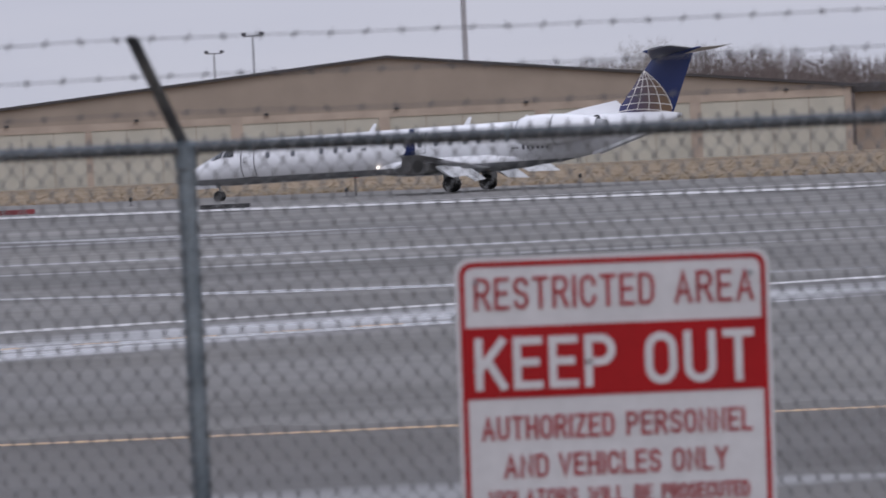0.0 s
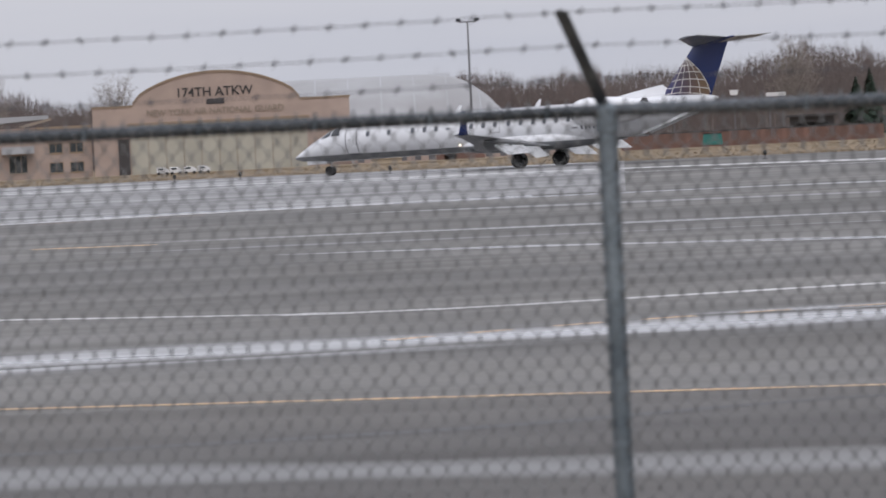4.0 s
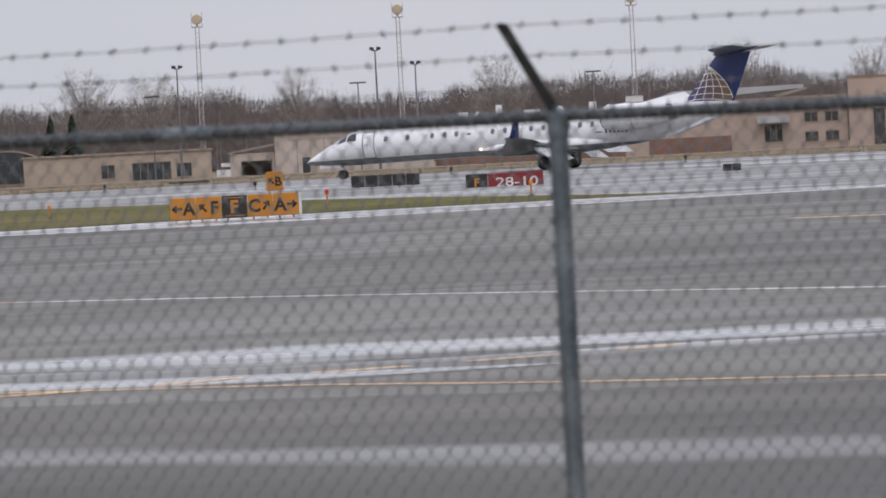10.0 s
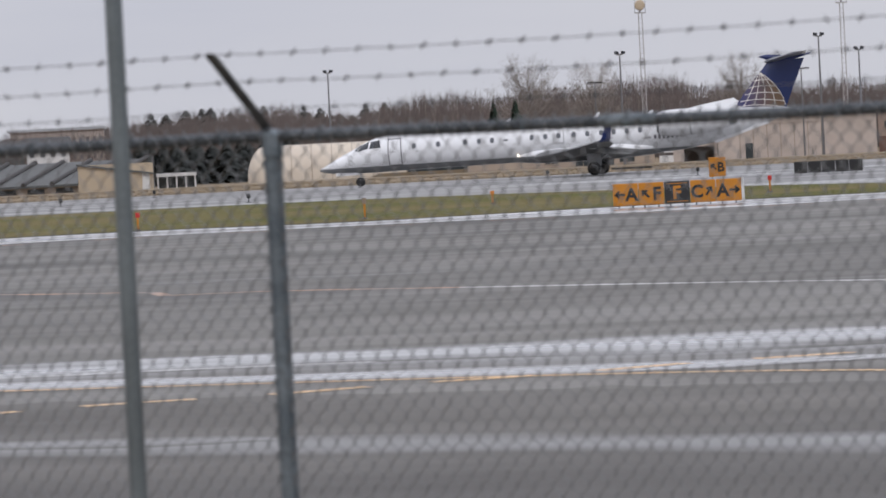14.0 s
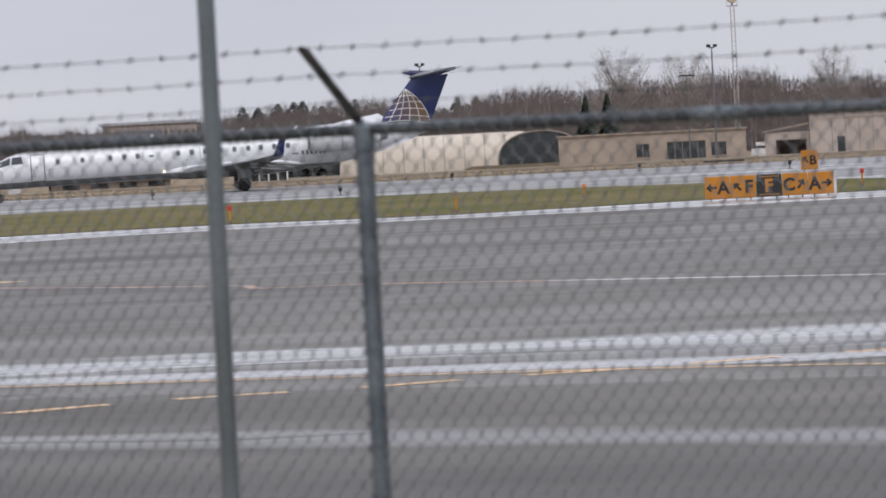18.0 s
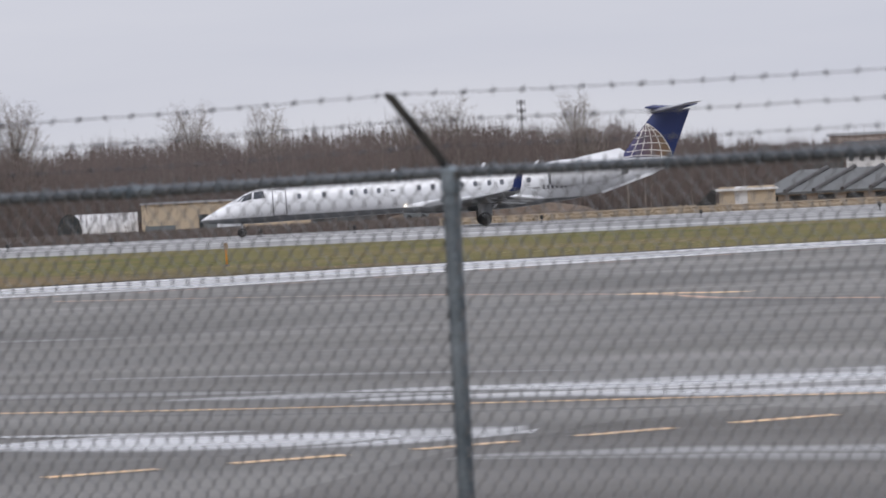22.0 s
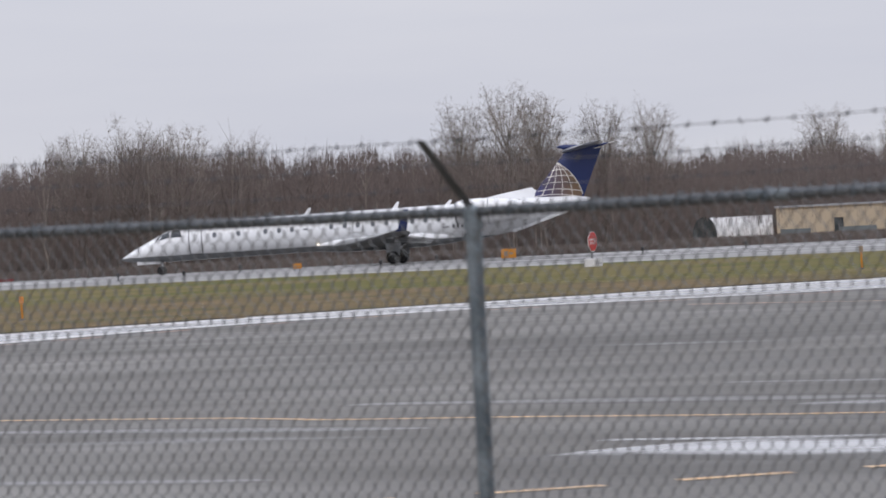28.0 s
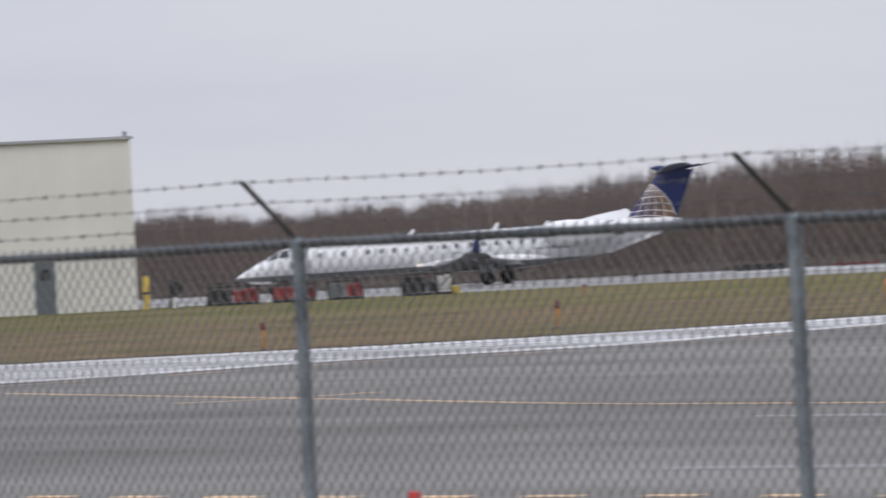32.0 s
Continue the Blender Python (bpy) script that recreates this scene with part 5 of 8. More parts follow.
def build_big_hangar():
    b = Site(5.27, -4.42, 330, "gable_hangar", "wide tan gabled hangar with pale sliding doors", "hangar")
    apex, eave_l, eave_r, depth = b.z(7.24), b.z(4.79), b.z(4.16), 60
    ax = b.x(0.5)
    top = b.z(3.62)
    bays = [(5.1, 3.75), (3.68, 2.2), (2.07, 0.62), (0.5, -1.05), (-1.2, -2.7), (-2.82, -4.35)]
    ops = [(b.x(a), -0.0, b.x(c), top) for a, c in bays]
    b.walls(depth, eave_r - 0.2, ops, "tan")
    for o in ops:
        b.door(o[0], o[2], top, "door_pale", 4)
    part("gable", Shape().slab([(b.l, eave_r - 0.2), (b.r, eave_r - 0.2), (b.r, eave_r), (ax, apex), (b.l, eave_l)], 1, 0.01, 0.31), M["tan_dark"], b.ob, "darker tan gable wall")
    part("gable", Shape().slab([(b.l, eave_r - 0.2), (b.r, eave_r - 0.2), (b.r, eave_r), (ax, apex), (b.l, eave_l)], 1, depth - 0.3, depth), M["tan_dark"], b.ob)
    for xa, za, xb, zb in ((b.l - 0.8, eave_l - 0.06, ax, apex), (ax, apex, b.r + 0.8, eave_r - 0.05)):
        roof = part("roof", Shape().slab([(xa, za), (xb, zb), (xb, zb + 0.35), (xa, za + 0.35)], 1, -0.5, depth + 0.5), M["roof_dark"], b.ob, "dark low-pitched roof")
    for k in range(7):
        x = b.l + (b.r - b.l) * (k + 0.5) / 7
        part("wall_lamp", Shape().box(x - 0.25, -0.35, top + 0.9, x + 0.25, 0.0, top + 1.2), M["roof_dark"], b.ob)
    # flat-roofed annexe at its far end
    c = Site(-4.46, -7.5, 335, "flat_annexe", "low tan flat-roofed annexe beside the hangar")
    c.walls(25, c.z(3.8), (), "tan")
    part("roof", Shape().box(c.l - 0.6, -0.8, c.z(3.8), c.r + 0.4, 25.5, c.z(4.35)), M["roof_dark"], c.ob, "dark overhanging flat roof")


def build_house():
    b = Site(9.45, 7.1, 310, "office_building", "low tan office building with brown gabled roof")
    eave, ridge, depth = b.z(1.92), b.z(3.6), 14
    ops = [(b.x(9.4), 0.9, b.x(9.22), 2.1), (b.x(8.1), 0.9, b.x(7.95), 2.0), (b.x(7.35), 0.9, b.x(7.2), 2.0)]
    b.walls(depth, eave, ops, "tan")
    for o in ops:
        b.window(*o, frame="tan_dark")
    part("roof", Shape().add([(b.l - 1, -0.8, eave - 0.1), (b.r + 0.8, -0.8, eave - 0.1), (b.r + 0.8, depth / 2, ridge), (b.l + 1.2, depth / 2, ridge), (b.l - 1, -0.8, eave + 0.2), (b.r + 0.8, -0.8, eave + 0.2), (b.r + 0.8, depth / 2, ridge + 0.3), (b.l + 1.2, depth / 2, ridge + 0.3)],
                             [(4, 5, 6, 7), (3, 2, 1, 0), (0, 1, 5, 4), (1, 2, 6, 5), (2, 3, 7, 6), (3, 0, 4, 7)]), M["roof_brown"], b.ob, "brown shingled roof slope")
    part("roof", Shape().add([(b.l - 1, depth + 0.8, eave), (b.r + 0.8, depth + 0.8, eave), (b.r + 0.8, depth / 2, ridge + 0.3), (b.l + 1.2, depth / 2, ridge + 0.3)], [(0, 3, 2, 1)]), M["roof_brown"], b.ob)
    part("fascia", Shape().box(b.l - 1, -0.9, eave - 0.25, b.r + 0.8, -0.8, eave + 0.2), M["roof_dark"], b.ob, "dark eaves board")
    px = b.x(8.98)
    porch = part("porch_gable", Shape().slab([(px - 2.2, eave - 1.35), (px + 3.0, eave - 1.35), (px + 0.4, eave + 0.1)], 1, -2.2, -0.9), M["tan"], b.ob, "small porch gable")
    for sx in (-1, 1):
        part("porch_roof", Shape().slab([(px + 0.4, eave + 0.12), (px + 0.4, eave + 0.34), (px + 0.4 + sx * 3.1, eave - 1.4), (px + 0.4 + sx * 3.0, eave - 1.58)], 1, -2.4, -0.8), M["roof_dark"], porch)
    part("white_column", Shape().box(b.r + 0.3, -0.6, -0.4, b.r + 1.1, 0.2, b.z(1.9)), M["white_trim"], b.ob, "white end column")
    # vents on the ridge
    for k in (0.3, 0.55, 0.83):
        x = b.l + (b.r - b.l) * k
        part("roof_vent", Shape().tube([(x, depth / 2, ridge), (x, depth / 2, ridge + 0.9), (x, depth / 2, ridge + 1.0)], [0.25, 0.25, 0.4], 8), M["mast"], b.ob)
    # louvred plant between house and hangar
    c = Site(6.75, 5.45, 345, "cooling_plant", "grey louvred cooling units on a pad", "machinery")
    for k in range(5):
        x = c.l + (k + 0.1) * c.w / 5
        u = part("cooling_unit", Shape().box(x, 0, -0.3, x + c.w / 5 * 0.8, 3, 3.0), M["white_trim"], c.ob)
        for j in range(6):
            part("louvre", Shape().box(x + 0.2, -0.08, 0.5 + j * 0.4, x + c.w / 5 * 0.8 - 0.2, -0.01, 0.72 + j * 0.4), M["mast"], u)


def build_parking():
    """Brick wall, store and lamps of the lot beyond."""
    b = Site(12.5, 9.75, 320, "brick_wall", "long low weathered red brick wall", "wall")
    part("wall", Shape().box(b.l, 0, -0.5, b.r, 0.4, 1.75), M["brick"], b.ob)
    part("coping", Shape().box(b.l - 0.1, -0.08, 1.75, b.r + 0.1, 0.48, 1.9), M["roof_dark"], b.ob)
    n = 24
    for k in range(n + 1):
        x = b.l + b.w * k / n
        part("pier", Shape().box(x - 0.25, -0.12, -0.4, x + 0.25, 0.0, 1.749), M["brick"], b.ob)
    c = Site(11.66, 11.44, 318, "skip_container", "teal painted steel waste container", "container")
    part("tub", Shape().slab([(c.l, 0.2), (c.r, 0.2), (c.r - 0.15, 1.5), (c.l + 0.15, 1.5)], 1, -2, 0), M["teal"], c.ob, bevel=0.04)
    part("lid", Shape().box(c.l + 0.1, -2.05, 1.5, c.r - 0.1, 0.05, 1.62), M["black"], c.ob)
    d = Site(10.72, 10.25, 335, "dark_shed", "dark brown shed with open front", "shed")
    d.walls(6, d.z(1.75), [(d.l + 0.6, 0, d.r - 0.6, 2.4)], "roof_dark")
    part("roof", Shape().box(d.l - 0.4, -0.6, d.z(1.75), d.r + 0.4, 6.4, d.z(1.75) + 0.3), M["roof_dark"], d.ob)
    e = Site(15.38, 13.1, 327, "barracks", "long pinkish two-storey block with rows of dark windows")
    ops = []
    for k in range(15):
        x = e.l + e.w * (k + 0.5) / 15
        ops += [(x - 0.4, e.z(1.5), x + 0.4, e.z(2.1)), (x - 0.4, e.z(0.3), x + 0.4, e.z(0.95))]
    e.walls(11, e.z(2.53), ops, "pink")
    for k, o in enumerate(ops):
        w = part("window", Shape().box(o[0], 0.14, o[1], o[2], 0.2, o[3]), M["dim_glass"], e.ob, "dusty sash window")
        part("meeting_rail", Shape().box(o[0], 0.1, (o[1] + o[3]) / 2 - 0.05, o[2], 0.139, (o[1] + o[3]) / 2 + 0.05), M["tan_dark"], w)
    part("roof", Shape().box(e.l - 0.4, -0.6, e.z(2.53), e.r + 0.4, 11.4, e.z(2.86)), M["roof_grey"], e.ob, "pale grey flat roof")
    f = Site(15.2, 14.87, 318, "store_tent", "small cream gabled store tent", "tent")
    f.walls(4, f.z(0.55), (), "shelter")
    part("roof", Shape().slab([(f.l - 0.2, f.z(0.53)), (f.r + 0.2, f.z(0.53)), ((f.l + f.r) / 2 - 0.8, f.z(0.88))], 1, -0.2, 4.2), M["shelter"], f.ob, "cream gabled roof")
    h = Site(14.5, 13.98, 318, "brown_shed", "low brown shed with lean-to roof", "shed")
    h.walls(5, h.z(0.85), [(h.l + 1.0, 0, h.l + 2.4, 2.0)], "brick")
    part("roof", Shape().slab([(h.l - 0.3, h.z(0.85)), (h.r + 0.3, h.z(0.85)), (h.r + 0.3, h.z(1.0)), (h.l + 0.8, h.z(1.22)), (h.l - 0.3, h.z(1.0))], 1, -0.4, 5.4), M["roof_brown"], h.ob, "brown shed roof")
    # pale floodlight boxes on short poles behind the wall
    first = None
    for az in (12.28, 11.95, 11.62, 11.3):
        m = facing(az, 680)
        if first is None:
            first = thing("flood_light", m, "white floodlight box on a thin pole", "lamp", "white floodlights")
            top = 2.75 + (3.35 - 2.5) * 2 - ground_z(680)
            part("pole", Shape().tube([(0, 0, -0.3), (0, 0, top)], 0.09, 8), M["mast"], first)
            part("lamp_box", Shape().slab([(-0.45, -0.05), (0.45, -0.05), (0.58, 0.6), (-0.58, 0.6)], 1, -0.5, 0.5), M["white_trim"], first, m=pose(0, 0, top))
        else:
            copy_thing(first, m)
    g = Site(10.96, 10.75, 330, "roof_sign", "long pale fascia sign on two legs", "sign")
    for x in (g.l + 0.4, g.r - 0.4):
        part("leg", Shape().box(x - 0.1, 0, -0.3, x + 0.1, 0.2, g.z(3.1)), M["mast"], g.ob)
    part("sign_panel", Shape().box(g.l, -0.1, g.z(3.1), g.r, 0.25, g.z(3.35)), M["white_trim"], g.ob)


def build_arched_hangar():
    b = Site(18.14, 15.4, 330, "arched_hangar", "pinkish stucco hangar front with stepped arch and lettering", "hangar")
    depth = 1.2
    sh, ap = b.z(4.38), b.z(6.28)
    al, ar = b.x(17.71), b.x(15.93)
    arc = []
    for k in range(25):
        u = k / 24
        x = ar + (al - ar) * u
        c = math.sin(math.pi * u)
        arc.append((x, sh + 0.25 + (ap - sh - 0.25) * c ** 0.62))
    top = b.z(3.2)
    dl, dr = b.x(17.75), b.x(15.86)
    s = Shape().box(b.l, 0, -0.5, dl, depth, sh).box(dr, 0, -0.5, b.r, depth, sh).box(dl, 0, top, dr, depth, sh)
    part("front_wall", s, M["pink"], b.ob, "pinkish stucco front")
    part("arch_parapet", Shape().slab([(ar, sh + 0.003)] + arc + [(al, sh + 0.003)], 1, 0, depth), M["pink"], b.ob, "raised arched parapet")
    cop = Shape()
    for p, q in zip(arc, arc[1:]):
        cop.add([(p[0], -0.12, p[1]), (q[0], -0.12, q[1]), (q[0], depth, q[1]), (p[0], depth, p[1]), (p[0], -0.12, p[1] + 0.28), (q[0], -0.12, q[1] + 0.28), (q[0], depth, q[1] + 0.28), (p[0], depth, p[1] + 0.28)],
                [(0, 1, 2, 3), (7, 6, 5, 4), (0, 4, 5, 1), (3, 2, 6, 7)])
    part("coping", cop, M["roof_brown"], b.ob, "brown arch coping")
    part("coping", Shape().box(b.l - 0.1, -0.1, sh, al, depth, sh + 0.22), M["roof_brown"], b.ob)
    part("coping", Shape().box(ar, -0.1, sh, b.r + 0.1, depth, sh + 0.22), M["roof_brown"], b.ob)
    part("lintel", Shape().box(dl - 0.3, -0.15, top - 0.02, dr + 0.3, -0.003, top + 0.35), M["roof_brown"], b.ob)
    n = 10
    for k in range(n):
        a, c = dl + (dr - dl) * k / n, dl + (dr - dl) * (k + 1) / n
        leaf = part("door_leaf", Shape().box(a + 0.04, 0.3, -0.3, c - 0.04, 0.45, top), M["door_pale"], b.ob, "pale sliding door leaf")
        part("seam", Shape().box(a - 0.03, 0.22, 0, a + 0.05, 0.3, top), M["tan_dark"], leaf)
    part("door_pocket", Shape().box(b.x(17.88), -0.25, -0.3, b.x(17.76), -0.01, b.z(2.45)), M["roof_dark"], b.ob, "dark open door edge")
    part("lettering", letters("174TH ATKW", 1.15, M["roof_dark"], 0.05, b.x(16.42) - b.x(17.22)), None, b.ob, "dark unit lettering", m=pose((b.x(16.42) + b.x(17.22)) / 2, -0.06, b.z(5.12)))
    part("lettering", letters("NEW YORK AIR NATIONAL GUARD", 0.8, M["tan_dark"], 0.05, b.x(16.1) - b.x(17.56)), None, b.ob, "brown raised lettering", m=pose((b.x(16.1) + b.x(17.56)) / 2, -0.06, b.z(3.95)))
    part("emblem", Shape().box(b.x(16.92), -0.08, b.z(4.5) - 0.32, b.x(16.73), -0.003, b.z(4.5) + 0.32), M["roof_dark"], b.ob, "dark emblem panel")
    # left wing with windows
    c = Site(18.72, 18.16, 331, "hangar_wing", "pinkish office wing beside the arched hangar")
    ops = [(c.x(18.62), 0.7 + 2.4 * j, c.x(18.47), 2.0 + 2.4 * j) for j in range(2)] + [(c.x(18.4), 0.7 + 2.4 * j, c.x(18.25), 2.0 + 2.4 * j) for j in range(2)]
    c.walls(20, c.z(3.25), ops, "pink")
    for o in ops:
        c.window(*o, frame="roof_brown")
    part("roof", Shape().box(c.l - 0.3, -0.4, c.z(3.25), c.r, 20, c.z(3.25) + 0.35), M["roof_brown"], c.ob)
    # curved metal roof behind
    r = Site(16.6, 13.75, 372, "barrel_roof_hangar", "grey barrel-vaulted metal hangar roof", "hangar")
    pts = []
    for k in range(25):
        u = k / 24
        pts.append((r.l + r.w * u, curve_at([(0, r.z(6.0)), (0.4, r.z(6.02)), (0.76, r.z(5.95)), (0.86, r.z(5.5)), (0.95, r.z(4.4)), (1.0, r.z(3.4))], u)))
    s = Shape().loft([[(x, 26 * (1 - math.cos(radians(a))), -0.5 + (z + 0.5) * math.sin(radians(a))) for a in (0, 12, 24, 36, 48, 60, 70, 80, 90)] + [(x, 27, z - 0.4), (x, 27, -0.5)] for x, z in pts], caps=True)
    part("vault", s, M["roof_pale"], r.ob, "curved pale grey metal roof", smooth=True)
    for k in range(1, 24, 3):
        x, z = pts[k]
        part("roof_rib", Shape().loft([[(x + e, 26 * (1 - math.cos(radians(a))) - 0.05, -0.5 + (z + 0.55) * math.sin(radians(a))) for a in (4, 12, 24, 36, 48, 60, 70, 80)] for e in (-0.06, 0.06)], caps=False), M["roof_grey"], r.ob)


def build_long_block():
    b = Site(24.27, 22.58, 370, "flat_hangar", "tan flat-roofed hangar with recessed doors", "hangar")
    dl, dr, top = b.x(24.18), b.x(23.02), b.z(2.32)
    b.walls(30, b.z(2.95), [(dl, 0, dr, top)], "pale_render")
    b.door(dl, dr, top, "pale_render", 8)
    part("roof", Shape().box(b.l - 0.4, -0.5, b.z(2.95), b.r + 0.4, 30, b.z(3.22)), M["white_trim"], b.ob, "pale roof edge")
    small = part("man_door", Shape().box(b.x(23.98), 0.04, -0.2, b.x(23.9), 0.115, 2.1), M["pane"], b.ob, "dark small door")
    w = Site(24.75, 24.28, 372, "lean_to", "small tan lean-to shed", "shed")
    w.walls(8, w.z(1.5), [(w.l + 1.5, 0, w.r - 0.4, 2.0)], "pale_render")
    part("roof", Shape().slab([(w.l - 0.3, w.z(1.5)), (w.r, w.z(1.95)), (w.r, w.z(2.1)), (w.l - 0.3, w.z(1.6))], 1, -0.3, 8), M["tan_dark"], w.ob)
    c = Site(22.56, 18.75, 372, "terminal_block", "long tan two-storey block over a brick base")
    h = c.z(2.9)
    ops = [(c.x(22.5), c.z(1.62), c.x(22.15), c.z(2.1)), (c.x(21.75), c.z(1.75), c.x(21.08), c.z(2.12)), (c.x(20.6), c.z(1.75), c.x(20.1), c.z(2.1)), (c.x(19.05), 0.9, c.x(18.85), 3.4)]
    c.walls(18, h, ops, "pink")
    for o in ops:
        c.window(*o, bars=5 if o[2] - o[0] > 5 else 2, frame="tan_dark")
    part("brick_base", Shape().box(c.l, -0.3, -0.5, c.x(19.4), -0.004, c.z(1.05)), M["brick"], c.ob, "red-brown brick base")
    part("roof", Shape().box(c.l - 0.3, -0.5, h, c.r + 0.3, 18, h + 0.35), M["white_trim"], c.ob, "pale flat roof edge")
    part("canopy", Shape().box(c.x(19.12), -1.6, 3.6, c.x(18.78), -0.01, 4.6), M["roof_grey"], c.ob, "grey entrance canopy")
    for az, ww, hh in ((22.3, 1.2, 1.0), (21.9, 0.8, 1.8), (21.3, 1.5, 1.2), (20.9, 1.0, 1.6), (21.6, 2.2, 0.9)):
        part("roof_unit", Shape().box(c.x(az), 4, h + 0.34, c.x(az) + ww, 6, h + 0.35 + hh), M["white_trim"], c.ob)
    # gabled roof behind
    g = Site(20.25, 18.68, 398, "gabled_hangar", "hangar with pale grey gabled roof", "hangar")
    g.walls(24, g.z(3.6), (), "pink")
    part("roof", Shape().slab([(g.l - 0.5, g.z(3.55)), (g.r + 1, g.z(4.2)), (g.r + 1, g.z(4.48)), (g.x(20.0), g.z(4.4)), (g.l - 0.5, g.z(3.7))], 1, -0.8, 24), M["roof_grey"], g.ob, "pale grey roof slope")
    part("roof_edge", Shape().slab([(g.r - 3.5, g.z(3.75)), (g.r + 1.4, g.z(4.28)), (g.r + 1.4, g.z(4.1)), (g.r - 2.8, g.z(3.6))], 1, -1.2, -0.82), M["tan_dark"], g.ob)
    e = Site(20.53, 20.28, 366, "rooftop_plant", "white rooftop plant box with frames", "machinery")
    part("box", Shape().box(e.l, 0, -0.5, e.r, 3, e.z(3.7)), M["pink"], e.ob)
    part("cabinet", Shape().box(e.l + 0.3, 0.2, e.z(3.7), e.r - 0.5, 2, e.z(4.1)), M["white_trim"], e.ob)
    part("rail", Shape().box(e.l, 0, e.z(4.15), e.r, 0.1, e.z(4.22)), M["mast"], e.ob)
    # tan block with dark openings, further along
    k = Site(26.95, 24.76, 380, "workshop_block", "tan workshop block with dark openings")
    ops = [(k.x(26.13), 0.5, k.x(25.98), 2.5), (k.x(25.8), 0.0, k.x(25.38), 2.6), (k.x(25.33), 0.3, k.x(25.16), 2.3)]
    k.walls(16, k.z(1.88), ops, "tan", right=k.x(24.95))
    k.window(*ops[0], frame="tan_dark")
    k.window(*ops[1], bars=4, frame="tan_dark")
    k.window(*ops[2], frame="tan_dark")
    part("roof", Shape().box(k.l - 0.3, -0.3, k.z(1.88), k.x(24.93), 16, k.z(1.98)), M["tan_dark"], k.ob)
    part("equipment_rack", Shape().box(k.x(24.9), -1, -0.3, k.x(24.55), 0.5, 1.0).box(k.x(24.85), -1, 1.4, k.x(24.6), 0.5, 1.9), M["white_trim"], k.ob, "white stacked equipment")


def build_shelters():
    b = Site(29.3, 27.3, 395, "arched_shelter", "long cream arched aircraft shelter", "shelter")
    h = b.z(2.6)
    # half-round vault that runs off to one side, with the open dark end towards the field
    s, rings = Shape(), []
    for u in (0.0, 0.012, 0.03, 0.06, 0.1, 0.25, 0.5, 0.75, 1.0):
        x, f = b.l + b.w * u, math.sqrt(1 - (1 - min(1, 0.06 + u / 0.1)) ** 2) if u < 0.094 else 1.0
        rings.append([(x, 9 - 9 * f * math.cos(math.pi * k / 16), h * f * math.sin(math.pi * k / 16) ** 0.75 - 0.2) for k in range(17)])
    s.loft(rings, caps=True)
    part("vault", s, M["vault_skin"], b.ob, "cream vaulted skin", smooth=True)
    for k in range(1, 9):
        x = b.l + b.w * (0.02 + k / 9.2)
        part("rib", Shape().loft([[(x + dx, 9 - 9.06 * math.cos(math.pi * j / 16), (h + 0.06) * math.sin(math.pi * j / 16) ** 0.75 - 0.2) for j in range(17)] for dx in (-0.05, 0.05)], caps=False), M["tan_dark"], b.ob)
    c = Site(27.6, 26.68, 392, "shelter_mouth", "dark arched shelter mouth with a curtain", "shelter")
    hh = c.z(2.52)
    arch = [(c.l + c.w * (0.5 - 0.5 * math.cos(math.pi * k / 20)), hh * math.sin(math.pi * k / 20) ** 0.62 - 0.1) for k in range(21)]
    part("curtain", Shape().slab(arch, 1, 0, 0.4), M["pane"], c.ob, "dark glassy curtain")
    rim = Shape()
    for p, q in zip(arch, arch[1:]):
        rim.tube([(p[0], -0.1, p[1]), (q[0], -0.1, q[1])], 0.12, 5)
    part("rim", rim, M["tan_dark"], c.ob)
    for k in range(1, 6):
        x = c.l + c.w * k / 6
        part("curtain_fold", Shape().tube([(x, -0.08, 0), (x, -0.08, hh * 0.85)], 0.08, 5), M["roof_dark"], c.ob)
    part("bank", Shape().slab([(c.l - 6, -0.4), (c.r + 5, -0.4), (c.r + 3, 0.5), (c.l - 4, 0.5)], 1, -1.2, -0.4), M["dry_grass"], c.ob)
    # ridged sheds
    d = Site(32.6, 30.78, 345, "ridged_shed", "long shed with slate-grey saw-tooth roof bays", "shed")
    top = d.z(0.62)
    n = 6
    ops = [(d.l + d.w * (k + 0.15) / n, 0.2, d.l + d.w * (k + 0.75) / n, 0.75 * top) for k in range(n)]
    d.walls(26, top, ops, "tan")
    for o in ops:
        d.window(*o, frame="roof_dark", bars=2)
    for k in range(n):
        a, c2 = d.l + d.w * k / n, d.l + d.w * (k + 1) / n
        hi = d.z(1.95)
        part("roof_bay", Shape().add([(a, -0.6, top - 0.1), (c2, -0.6, top - 0.1), (c2 + 5.5, 22, hi), (a + 5.5, 22, hi), (a, -0.6, top + 0.2), (c2, -0.6, top + 0.2), (c2 + 5.5, 22, hi + 0.3), (a + 5.5, 22, hi + 0.3)],
                                      [(3, 2, 1, 0), (4, 5, 6, 7), (0, 1, 5, 4), (1, 2, 6, 5), (2, 3, 7, 6), (3, 0, 4, 7)]), M["roof_slate"], d.ob, "slate-grey roof bay")
        part("roof_ridge", Shape().tube([(c2, -0.7, top + 0.35), (c2 + 5.5, 22, hi + 0.45)], 0.3, 6), M["roof_dark"], d.ob, "dark roof upstand")
    e = Site(31.1, 30.3, 338, "tan_store", "plain tan store with pale doors", "building")
    e.walls(12, e.z(1.85), [(e.x(30.42), 0, e.x(30.34), 2.2)], "shelter")
    e.door(e.x(30.42), e.x(30.34), 2.2, "white_trim", 1, "door")
